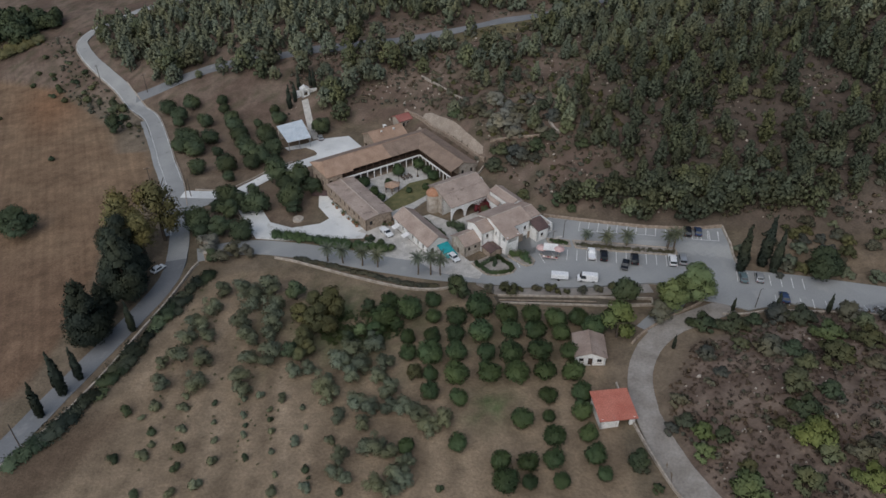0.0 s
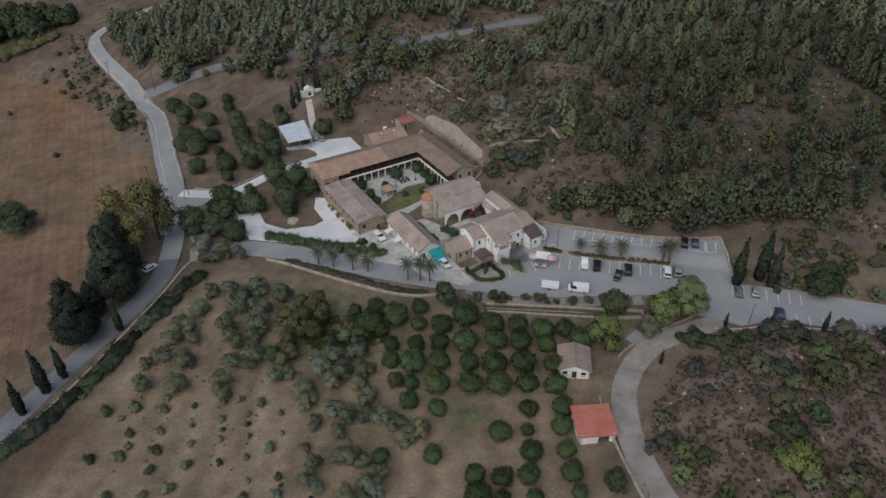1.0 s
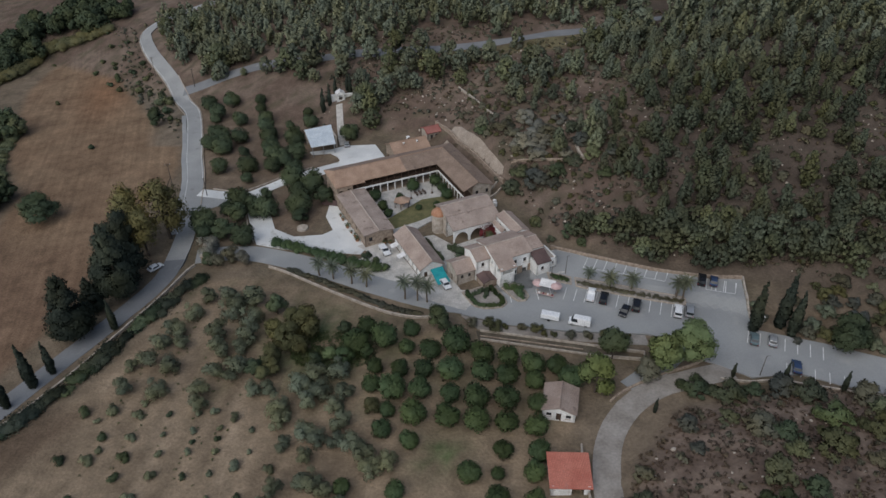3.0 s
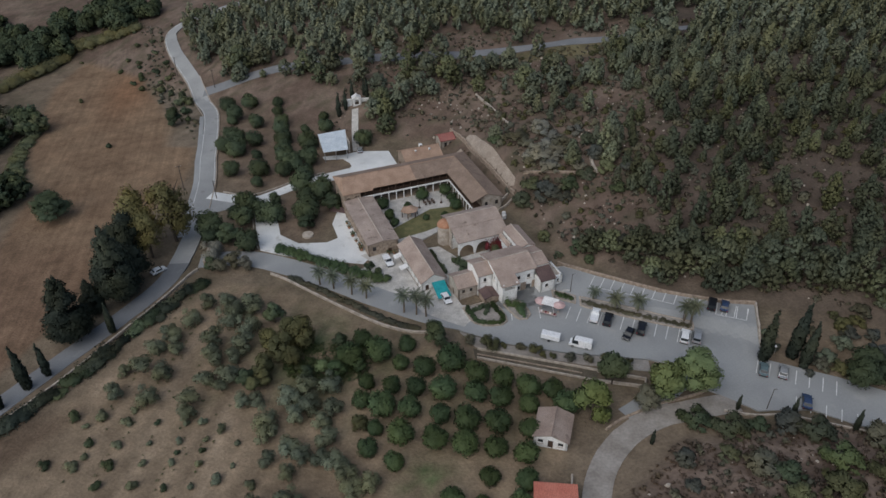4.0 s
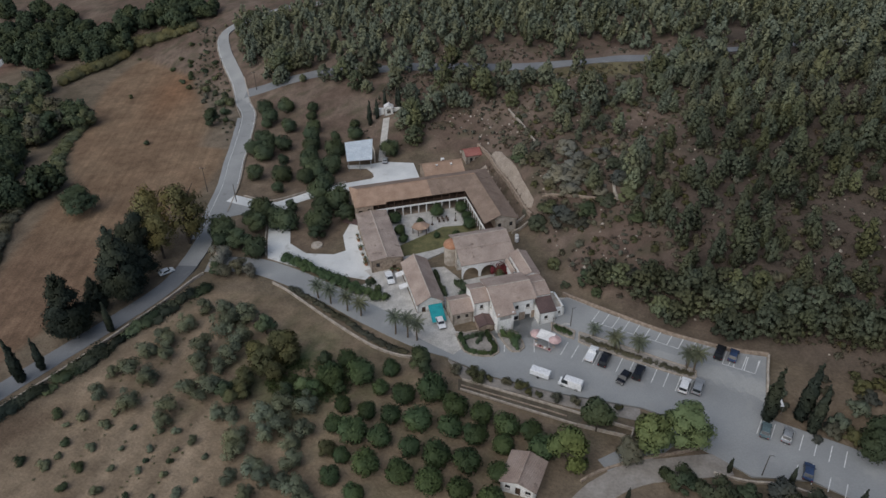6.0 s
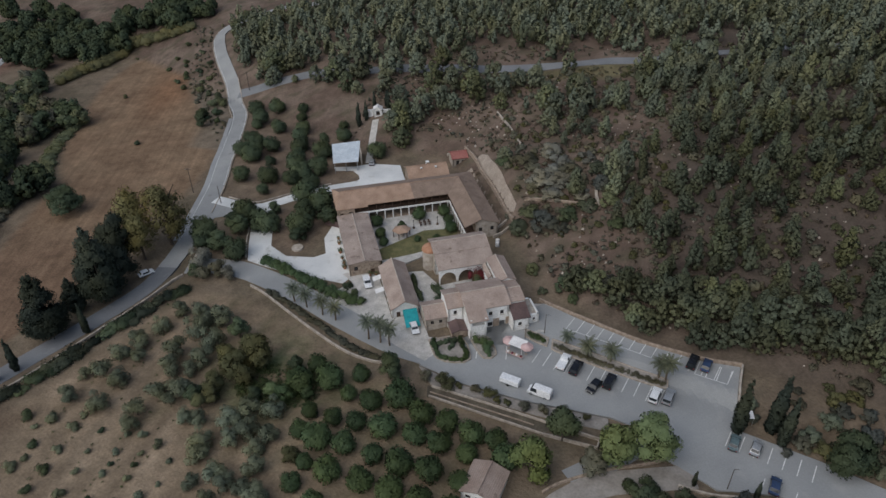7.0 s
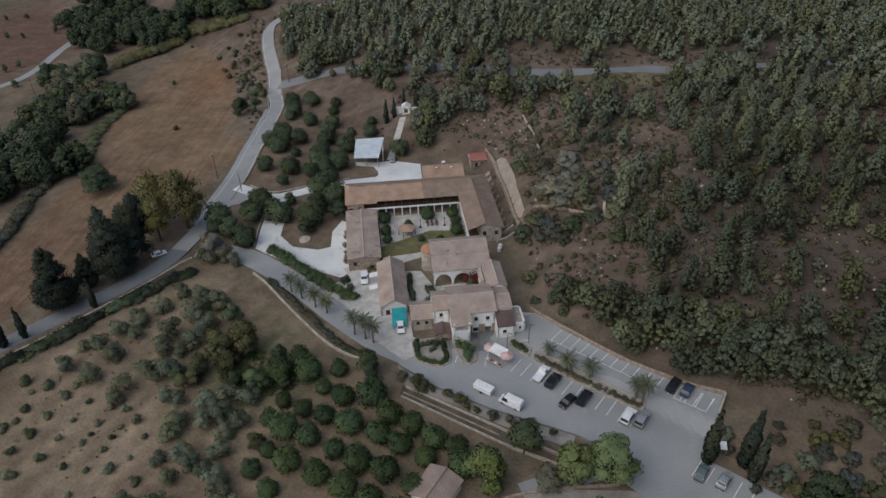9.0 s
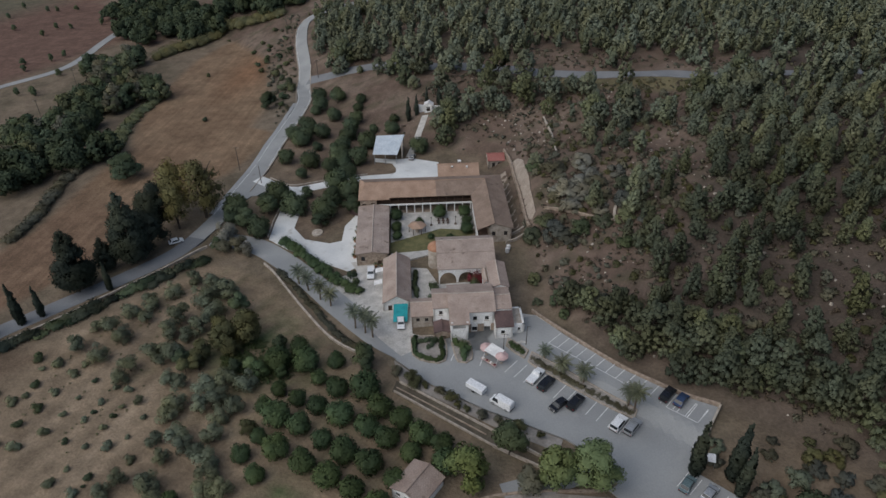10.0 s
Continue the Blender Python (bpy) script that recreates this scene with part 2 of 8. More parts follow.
# ---- plan: the lines of roads and slopes ----
HILL_FOOT = [(-420, 350), (-200, 298), (-130, 265), (-70, 238), (-45, 232), (-24, 232), (-7, 219.5), (12, 192), (21, 180), (35, 164.5), (53, 157.3), (66, 154.6), (76, 154), (130, 147), (420, 130)]
KNOLL_FOOT = [(30, 20), (40, 75), (43, 97), (53, 112), (78, 121), (140, 126), (420, 118)]
MAIN_ROAD = [(-95, 70), (-88.5, 88), (-84, 103), (-80, 116), (-76.3, 128), (-72.8, 142), (-73.2, 153), (-76.3, 166), (-81.5, 180), (-87.8, 196.5), (-95.5, 212), (-101, 224), (-113, 248), (-123.5, 260.5), (-135, 275.5), (-152.5, 294.5), (-163.5, 309), (-166.5, 317), (-162, 327), (-148, 338), (-125, 350)]
FAR_ROAD = [(-125.5, 266.5), (-117, 268.2), (-103, 272.8), (-89, 275.6), (-50, 278), (-19, 280.7), (12, 283.8), (38, 284.4), (70, 288), (120, 296)]
PARKING = [(8, 136.6), (19, 133.6), (33, 132.4), (50, 132.6), (58, 131), (60.5, 126), (70, 121.8), (80, 124), (97.5, 118), (140, 104), (146, 116), (104.4, 129), (87, 134), (73.4, 136.8), (72.6, 145), (73, 152.4), (65.4, 152.2), (52, 154.6), (38.6, 159.7), (29.2, 164), (25.5, 160), (24, 147.5), (12, 144.5)]
ACCESS = [(-68, 155), (-60, 157.5), (-52, 158), (-42, 156), (-29, 151.8), (-14, 146), (0, 141.5), (10, 140), (20, 139)]


def smooth(a, b, v):
    k = min(1.0, max(0.0, (v - a) / (b - a)))
    return k * k * (3 - 2 * k)


def beyond(line, x, y):
    """Distance from a line on the plan, positive on its left-hand side."""
    best, side = 1e9, 1
    for (ax, ay), (bx, by) in zip(line, line[1:]):
        dx, dy = bx - ax, by - ay
        k = min(1.0, max(0.0, ((x - ax) * dx + (y - ay) * dy) / (dx * dx + dy * dy)))
        d = math.hypot(x - ax - k * dx, y - ay - k * dy)
        if d < best - 1e-9:
            best, side = d, 1 if dx * (y - ay) - dy * (x - ax) > 0 else -1
    return best * side


def height(x, y):
    """The lie of the land: a valley floor that falls to the west, the wooded hill, the scrubby knoll."""
    z = 0.03 * (x - 50) if x > 50 else 0.075 * (x - 50) if x > -44 else -7.05 + 0.04 * (x + 44) if x > -92 else -8.97 + 0.067 * (x + 92)
    # the upper tier of the parking lot
    z += min(2.1, max(0.3, 0.6 + (x - 36) * 0.04)) * smooth(24, 36, x) * smooth(-0.5, 3.5, y - 150 + 0.21 * (x - 34))
    s = beyond(HILL_FOOT, x, y)
    if s > 0:
        z += 22 * (1 - math.exp(-s / 45)) + 14 * smooth(0, 60, s) * math.exp(-((x - 150) / 70) ** 2 - ((y - 225) / 70) ** 2)
        z += 5.0 * smooth(1, 7, s) * math.exp(-((x - 6) / 17) ** 2 - ((y - 212) / 19) ** 2)
        z += 0.9 * smooth(4, 25, s) * noise.noise(Vector((x / 17, y / 17, 0)))
    k = -beyond(KNOLL_FOOT, x, y)
    if k > 0:
        z += 10 * (1 - math.exp(-k / 26)) + 0.5 * smooth(2, 12, k) * noise.noise(Vector((x / 9, y / 9, 3)))
    return z


def inside(poly, x, y):
    hit = False
    for (ax, ay), (bx, by) in zip(poly, poly[1:] + poly[:1]):
        if (ay > y) != (by > y) and x < (bx - ax) * (y - ay) / (by - ay) + ax:
            hit = not hit
    return hit


def curve_points(line, step=2.0):
    """A smooth line through plan points, sampled evenly."""
    pts = [Vector((*p, 0)) for p in line]
    pts = [2 * pts[0] - pts[1]] + pts + [2 * pts[-1] - pts[-2]]
    out = []
    for a, b, c, d in zip(pts, pts[1:], pts[2:], pts[3:]):
        n = max(1, int((c - b).length / step))
        for i in range(n):
            t = i / n
            out.append(0.5 * ((2 * b) + (c - a) * t + (2 * a - 5 * b + 4 * c - d) * t * t + (3 * b - a - 3 * c + d) * t ** 3))
    out.append(pts[-2])
    return [(p.x, p.y) for p in out]


def offset_line(line, d):
    """A line beside another on the plan, d metres to its right."""
    out = []
    for i, (x, y) in enumerate(line):
        ax, ay = line[max(0, i - 1)]
        bx, by = line[min(len(line) - 1, i + 1)]
        k = d / math.hypot(bx - ax, by - ay)
        out.append((x + (by - ay) * k, y - (bx - ax) * k))
    return out


def mesh_from(name, verts, faces, mat):
    me = bpy.data.meshes.new(name)
    me.from_pydata(verts, [], faces)
    me.materials.append(mat)
    me.update()
    return me


def empty(name, m, label, category, group=""):
    ob = new(name)
    ob.matrix_basis = m
    ob.empty_display_size = 0.5
    return tagged(ob, label, category, group)


def part(name, bm, mat, parent, label="", m=None):
    """One mesh under a thing or a part."""
    if isinstance(bm, bmesh.types.BMesh):
        me = bpy.data.meshes.new(name)
        bm.to_mesh(me)
        bm.free()
        me.materials.append(mat)
    else:
        me = bm
    ob = new(name, me)
    ob.parent = parent
    if m is not None:
        ob.matrix_basis = m
    return tagged(ob, label)


def setting(name, me, label, category):
    return tagged(new(name, me), label, category, kind="structure")


def ribbon(name, line, width, up, mat, label, category, step=2.0):
    """A strip of road or path laid on the ground, with a thickness at its edges."""
    pts = curve_points(line, step)
    verts, faces = [], []
    cols = 5
    for i, (x, y) in enumerate(pts):
        ax, ay = pts[max(0, i - 1)]
        bx, by = pts[min(len(pts) - 1, i + 1)]
        d = Vector((bx - ax, by - ay)).normalized()
        for k in range(cols):
            o = (k / (cols - 1) - 0.5) * width
            o += 0.12 * noise.noise(Vector((x * 0.3, y * 0.3, k))) if k in (0, cols - 1) else 0
            px, py = x - d.y * o, y + d.x * o
            verts.append((px, py, height(px, py) + up))
        for k in (0, cols - 1):
            vx, vy, vz = verts[-cols + k] if k == 0 else verts[-2]
            verts.append((vx, vy, vz - up - 0.6))
    c = cols + 2
    for i in range(len(pts) - 1):
        a, b = i * c, (i + 1) * c
        for k in range(cols - 1):
            faces.append((a + k, b + k, b + k + 1, a + k + 1)[::-1])
        faces.append((a, a + cols, b + cols, b))
        faces.append((a + cols - 1, b + cols - 1, b + cols + 1, a + cols + 1))
    return setting(name, mesh_from(name, verts, faces, mat), label, category)


def slab(name, poly, up, mat, label, category, long=4.0):
    """A paved area laid on the ground, with its edge turned down."""
    bm = bmesh.new()
    bm.faces.new([bm.verts.new((x, y, 0)) for x, y in poly])
    bmesh.ops.triangulate(bm, faces=bm.faces[:])
    for _ in range(6):
        edges = [e for e in bm.edges if e.calc_length() > long]
        if not edges:
            break
        bmesh.ops.subdivide_edges(bm, edges=edges, cuts=1)
        bmesh.ops.triangulate(bm, faces=[f for f in bm.faces if len(f.verts) > 3])
    bmesh.ops.recalc_face_normals(bm, faces=bm.faces[:])
    if bm.faces[:][0].normal.z < 0:
        bmesh.ops.reverse_faces(bm, faces=bm.faces[:])
    for v in bm.verts:
        v.co.z = height(v.co.x, v.co.y) + up
    r = bmesh.ops.extrude_edge_only(bm, edges=[e for e in bm.edges if e.is_boundary])
    for v in r["geom"]:
        if isinstance(v, bmesh.types.BMVert):
            v.co.z -= up + 0.25
    me = bpy.data.meshes.new(name)
    bm.to_mesh(me)
    bm.free()
    me.materials.append(mat)
    return setting(name, me, label, category)


def low_wall(name, line, high, thick, mat, label, category="wall", step=1.5, sink=0.5, rough=0.06):
    """A wall that follows a line on the plan, with an uneven top."""
    pts = curve_points(line, step)
    verts, faces = [], []
    for i, (x, y) in enumerate(pts):
        ax, ay = pts[max(0, i - 1)]
        bx, by = pts[min(len(pts) - 1, i + 1)]
        d = Vector((bx - ax, by - ay)).normalized()
        z = height(x, y)
        top = z + high + rough * noise.noise(Vector((x * 0.9, y * 0.9, 7)))
        for o, zz in ((-0.5, z - sink), (-0.5, top - 0.05), (-0.38, top), (0.38, top), (0.5, top - 0.05), (0.5, z - sink)):
            verts.append((x - d.y * o * thick, y + d.x * o * thick, zz))
    for i in range(len(pts) - 1):
        a, b = i * 6, i * 6 + 6
        for k in range(5):
            faces.append((a + k, a + k + 1, b + k + 1, b + k))
    faces.append(tuple(range(5, -1, -1)))
    n = (len(pts) - 1) * 6
    faces.append(tuple(n + k for k in range(6)))
    return setting(name, mesh_from(name, verts, faces, mat), label, category)


# ---- the ground ----
FIELD = [(-118, 100), (-93, 104), (-91, 120), (-92, 140), (-97.5, 168), (-94.6, 188), (-98.5, 207), (-106, 222), (-117, 236), (-132, 249), (-161, 277), (-174, 303), (-190, 326), (-200, 312), (-208, 297), (-202, 271), (-185.5, 240), (-167, 209), (-146, 187), (-140, 172), (-123, 133)]
GROVE = [(-76, 70), (-72, 100), (-66, 125), (-60, 146), (-42, 148), (-10, 134), (4, 130), (34, 125), (34, 40), (-90, 40)]


LANES = [[(-54.4, 138.8), (-54.2, 133.2), (-53.4, 124.8), (-52.2, 117.0), (-50.2, 106.4), (-47.5, 93.8), (-44.6, 80.4)], [(-37.6, 127.9), (-36.9, 119.9), (-35.9, 110.7), (-34.9, 102.2), (-31.4, 90.1), (-28.9, 79.6)], [(-64.8, 123.3), (-65.6, 113.9), (-67.0, 105.3)]]  # wheel lanes between the rows of the grove


def soil(x, y):
    """The ground's colour by what lies there: ploughed field, grove, verge, hillside, knoll; the wooded slope has shade
    in its colour.
    """
    n1 = noise.fractal(Vector((x / 14, y / 14, 1.7)), 1.0, 2.0, 4)
    n2 = noise.fractal(Vector((x / 4.5, y / 4.5, 9.1)), 1.0, 2.0, 3)
    s = beyond(HILL_FOOT, x, y)
    k = -beyond(KNOLL_FOOT, x, y)
    f = -abs(beyond(FIELD + FIELD[:1], x, y)) * (1 if not inside(FIELD, x, y) else -1)
    g = -abs(beyond(GROVE + GROVE[:1], x, y)) * (1 if not inside(GROVE, x, y) else -1)
    c = Vector((0.206, 0.160, 0.115)).lerp(Vector((0.155, 0.126, 0.088)), smooth(-0.2, 0.5, n1))
    orchard = max(math.exp(-((x + 78 + 0.5 * (y - 225)) / 26) ** 4 - ((y - 225) / 34) ** 4), math.exp(-((x + 50) / 12) ** 4 - ((y - 180) / 14) ** 4))
    c = c.lerp(Vector((0.165, 0.12, 0.09)).lerp(Vector((0.205, 0.152, 0.113)), smooth(-0.3, 0.4, n2)), 0.85 * orchard)
    far = max(smooth(-262, -280, x), math.exp(-((x + 232) / 14) ** 2 - ((y - 350) / 12) ** 2), math.exp(-((x + 255) / 9) ** 2 - ((y - 286) / 8) ** 2))
    c = c.lerp(Vector((0.168, 0.1, 0.078)), far * 0.9)
    plough = Vector((0.222, 0.147, 0.094)).lerp(Vector((0.255, 0.174, 0.112)), smooth(-0.4, 0.4, n1))
    plough = plough.lerp(Vector((0.25, 0.138, 0.078)), 0.85 * math.exp(-((x + 162 + 0.45 * (y - 265)) / 12) ** 2 - ((y - 268) / 26) ** 2))
    plough = plough.lerp(Vector((0.172, 0.110, 0.074)), 0.75 * (1 - smooth(125, 185, y)))
    c = c.lerp(plough, smooth(-1.5, 1.5, f))
    c = c.lerp(Vector((0.275, 0.208, 0.143)).lerp(Vector((0.222, 0.167, 0.115)), smooth(-0.1, 0.5, n1)), smooth(-2, 2, g))
    if g > 0:
        lane = min(abs(beyond(line, x, y)) for line in LANES)
        c = c.lerp(Vector((0.33, 0.253, 0.178)), 0.75 * math.exp(-(lane / 1.5) ** 2) * smooth(0, 4, g))
        weeds = 0.45 * smooth(-0.1, 0.5, noise.noise(Vector((x / 3.2, y / 11, 21)))) * smooth(95, 112, y) * smooth(2.5, 4.5, lane)
        c = c.lerp(Vector((0.13, 0.125, 0.07)), weeds)
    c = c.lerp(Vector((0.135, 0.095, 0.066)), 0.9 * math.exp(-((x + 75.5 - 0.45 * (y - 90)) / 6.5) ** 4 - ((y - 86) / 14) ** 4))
    if x < -95 and 220 < y < 330:
        bank = beyond(MAIN_ROAD, x, y)
        c = c.lerp(Vector((0.26, 0.21, 0.158)).lerp(Vector((0.17, 0.14, 0.105)), smooth(-0.3, 0.3, n2)), 0.85 * smooth(2, 4, bank) * (1 - smooth(12, 18, bank)))
    green = math.exp(-((x + 22) / 14) ** 2 - ((y - 124) / 9) ** 2) + 0.8 * math.exp(-((x - 9) / 5) ** 2 - ((y - 96) / 5) ** 2)
    c = c.lerp(Vector((0.075, 0.105, 0.045)), min(0.95, 1.3 * green) * smooth(-0.5, 0.3, n2))
    if s > -2:
        h = Vector((0.15, 0.107, 0.084)).lerp(Vector((0.2, 0.15, 0.118)), smooth(-0.2, 0.45, n1))
        h = h.lerp(Vector((0.080, 0.073, 0.047)), smooth(0.0, 0.5, n2) * 0.7)
        # needle litter and the shade under the trees, both mixed into the soil colour
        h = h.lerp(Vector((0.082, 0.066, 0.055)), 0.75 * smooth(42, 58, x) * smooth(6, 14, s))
        c = c.lerp(h, smooth(-1, 3, s))
    if abs(x - 15) < 40:
        verge = -beyond(FAR_ROAD, x, y)
        c = c.lerp(Vector((0.17, 0.15, 0.08)), 0.8 * smooth(2, 4, verge) * (1 - smooth(9, 15, verge)) * (1 - smooth(24, 40, abs(x - 15))))
    east = smooth(72, 80, x) * smooth(132, 138, y) * (1 - smooth(-3, 3, s))
    c = c.lerp(Vector((0.215, 0.162, 0.113)).lerp(Vector((0.15, 0.115, 0.082)), smooth(-0.2, 0.4, n2)), 0.85 * east)
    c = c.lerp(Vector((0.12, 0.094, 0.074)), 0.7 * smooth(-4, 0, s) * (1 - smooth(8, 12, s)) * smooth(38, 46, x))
    if k > 0:
        h = Vector((0.152, 0.11, 0.087)).lerp(Vector((0.225, 0.17, 0.134)), smooth(-0.25, 0.4, n2))
        c = c.lerp(h, smooth(0, 5, k))
    return c * (0.9 + 0.11 * n2)


def furrows(x, y):
    """How far the ground is ploughed."""
    f = abs(beyond(FIELD + FIELD[:1], x, y)) * (1 if inside(FIELD, x, y) else -1)
    return smooth(0, 4, f)


def tracks(x, y):
    """How far wheel tracks run between the grove's rows."""
    g = abs(beyond(GROVE + GROVE[:1], x, y)) * (1 if inside(GROVE, x, y) else -1)
    return smooth(1, 8, g)


def axis(lo, hi, step, reach):
    v = [lo + i * step for i in range(int((hi - lo) / step) + 1)]
    a, b, d = lo, v[-1], step
    while b < reach:
        d *= 1.35
        a, b = a - d, b + d
        v = [a] + v + [b]
    return v


def build_ground():
    xs, ys = axis(-262, 165, 2.2, 2600), axis(45, 370, 2.2, 2800)
    def bed(x, y):
        """The earth lies lower under the paving of the lot and the road."""
        if 5 < x < 150 and 100 < y < 170:
            return 0.35 * inside(PARKING, x, y)
        return 0.4 if -175 < x < -70 and 150 < y < 330 and abs(beyond(MAIN_ROAD, x, y)) < 3.2 else 0.0

    verts = [(x, y, height(x, y) - bed(x, y)) for y in ys for x in xs]
    w = len(xs)
    faces = [(j * w + i, j * w + i + 1, (j + 1) * w + i + 1, (j + 1) * w + i) for j in range(len(ys) - 1) for i in range(w - 1)]
    me = bpy.data.meshes.new("ground")
    me.from_pydata(verts, [], faces)
    col = me.color_attributes.new("soil", "FLOAT_COLOR", "POINT")
    flat = []
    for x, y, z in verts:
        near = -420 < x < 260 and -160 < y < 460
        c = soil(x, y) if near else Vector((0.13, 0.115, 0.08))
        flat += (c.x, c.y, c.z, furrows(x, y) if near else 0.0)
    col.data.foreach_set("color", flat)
    rows_att = me.attributes.new("tracks", "FLOAT", "POINT")
    rows_att.data.foreach_set("value", [tracks(x, y) if -100 < x < 40 and y < 160 else 0.0 for x, y, z in verts])
    me.polygons.foreach_set("use_smooth", [True] * len(faces))
    m = bpy.data.materials.new("earth")
    m.use_nodes = True
    n, l = m.node_tree.nodes, m.node_tree.links
    p = n["Principled BSDF"]
    p.inputs["Roughness"].default_value = 1.0
    p.inputs["Specular IOR Level"].default_value = 0.1
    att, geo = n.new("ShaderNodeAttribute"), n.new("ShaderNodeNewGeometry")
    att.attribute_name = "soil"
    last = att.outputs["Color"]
    heights = []
    for scale, lo, hi in ((0.12, 0.86, 1.14), (0.35, 0.84, 1.16), (1.6, 0.84, 1.16), (5.0, 0.92, 1.08)):
        t = n.new("ShaderNodeTexNoise")
        t.inputs["Scale"].default_value, t.inputs["Detail"].default_value = scale, 5
        l.new(geo.outputs["Position"], t.inputs["Vector"])
        r = n.new("ShaderNodeMapRange")
        r.inputs["From Min"].default_value, r.inputs["From Max"].default_value = 0.3, 0.7
        r.inputs["To Min"].default_value, r.inputs["To Max"].default_value = lo, hi
        l.new(t.outputs["Fac"], r.inputs["Value"])
        x = n.new("ShaderNodeMix")
        x.data_type, x.blend_type = "RGBA", "MULTIPLY"
        x.inputs[0].default_value = 1.0
        l.new(last, x.inputs[6])
        l.new(r.outputs[0], x.inputs[7])
        last = x.outputs[2]
        heights.append(t.outputs["Fac"])
    # furrows: long streaks along the slope of the field
    def along(angle, across_scale, along_scale):
        """Ground coordinates across and along rows that run at an angle from north."""
        a = radians(angle)
        out = n.new("ShaderNodeCombineXYZ")
        for k, vec in enumerate(((math.cos(a) * across_scale, math.sin(a) * across_scale, 0), (-math.sin(a) * along_scale, math.cos(a) * along_scale, 0))):
            d = n.new("ShaderNodeVectorMath")
            d.operation = "DOT_PRODUCT"
            d.inputs[1].default_value = vec
            l.new(geo.outputs["Position"], d.inputs[0])
            l.new(d.outputs["Value"], out.inputs[k])
        return out.outputs[0]

    fu = n.new("ShaderNodeTexNoise")
    fu.inputs["Scale"].default_value, fu.inputs["Detail"].default_value = 1.0, 3
    l.new(along(25.0, 0.7, 0.025), fu.inputs["Vector"])
    fr = n.new("ShaderNodeMapRange")
    fr.inputs["From Min"].default_value, fr.inputs["From Max"].default_value = 0.3, 0.7
    fr.inputs["To Min"].default_value, fr.inputs["To Max"].default_value = 0.86, 1.14
    l.new(fu.outputs["Fac"], fr.inputs["Value"])
    fm = n.new("ShaderNodeMix")
    fm.data_type, fm.blend_type = "RGBA", "MULTIPLY"
    l.new(att.outputs["Alpha"], fm.inputs[0])
    l.new(last, fm.inputs[6])
    l.new(fr.outputs[0], fm.inputs[7])
    last = fm.outputs[2]
    # pale wheel tracks between the rows of the grove
    wv = n.new("ShaderNodeTexWave")
    wv.bands_direction = "X"
    wv.inputs["Scale"].default_value, wv.inputs["Distortion"].default_value = 0.05, 3.0
    wv.inputs["Detail"].default_value, wv.inputs["Detail Scale"].default_value = 2, 2.5
    l.new(along(3.0, 1, 1), wv.inputs["Vector"])
    wr = n.new("ShaderNodeMapRange")
    wr.inputs["To Min"].default_value, wr.inputs["To Max"].default_value = 0.9, 1.1
    l.new(wv.outputs["Fac"], wr.inputs["Value"])
    wm, ta = n.new("ShaderNodeMix"), n.new("ShaderNodeAttribute")
    ta.attribute_name = "tracks"
    wm.data_type, wm.blend_type = "RGBA", "MULTIPLY"
    l.new(ta.outputs["Fac"], wm.inputs[0])
    l.new(last, wm.inputs[6])
    l.new(wr.outputs[0], wm.inputs[7])
    last = wm.outputs[2]
    l.new(last, p.inputs["Base Color"])
    u = n.new("ShaderNodeBump")
    u.inputs["Strength"].default_value, u.inputs["Distance"].default_value = 0.8, 0.25
    l.new(heights[2], u.inputs["Height"])
    l.new(u.outputs[0], p.inputs["Normal"])
    me.materials.append(m)
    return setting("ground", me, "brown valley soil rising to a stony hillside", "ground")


build_ground()

# ---- roads and paving ----
ribbon("road_main", MAIN_ROAD[6:], 5.5, 0.10, ASPHALT_OLD, "pale worn asphalt country road", "road", 1.2)
# the darker asphalt here also carries the shade of the roadside trees
ribbon("road_main_south", [(-150, -90), (-128, -20), (-109, 34)] + MAIN_ROAD[:8], 5.5, 0.094, ASPHALT_DARK, "dark asphalt country road with tree shade in its colour", "road")
slab("junction_apron", [(-80, 189.6), (-73.6, 190.4), (-69.5, 186), (-71.4, 182.4), (-76.1, 178.9), (-76.6, 173.1), (-74, 165.7), (-72, 159), (-75, 157), (-79, 168), (-83.5, 180), (-86, 190)], 0.085, ASPHALT_OLD, "pale worn asphalt apron at the road fork", "road")
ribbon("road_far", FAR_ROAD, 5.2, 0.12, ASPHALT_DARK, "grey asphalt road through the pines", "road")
ribbon("road_access", ACCESS, 6.6, 0.14, ASPHALT, "asphalt access road below the monastery", "road")
slab("parking_lot", PARKING, 0.17, ASPHALT, "grey asphalt parking lot", "parking lot", 2.2)
ribbon("dirt_road", [(66, 123.5), (58, 120), (50.5, 116.3), (44.5, 110.5), (41, 103.5), (39.9, 97), (40, 90), (41.2, 82), (43.2, 74), (48.5, 60), (57, 40), (70, 5), (92, -50)], 5.0, 0.13, DIRT, "dusty track past the sheds", "road")
ribbon("lane_service", [(45, 116), (49, 120), (53, 124), (56, 128), (60, 131)], 4.6, 0.09, ASPHALT, "short asphalt lane below the parking lot", "road")
slab("pavement_court", [(-67.5, 187), (-62.5, 189.5), (-55, 178), (-50.9, 170.5), (-44, 167.2), (-36, 168.5), (-33.6, 171), (-37.8, 178), (-38.8, 186), (-33.5, 183), (-21.5, 163), (-22.5, 159.6), (-34.2, 160), (-46, 161), (-53.4, 162.3), (-58, 170), (-62, 177.5)], 0.11, CONCRETE, "pale concrete forecourt", "pavement")
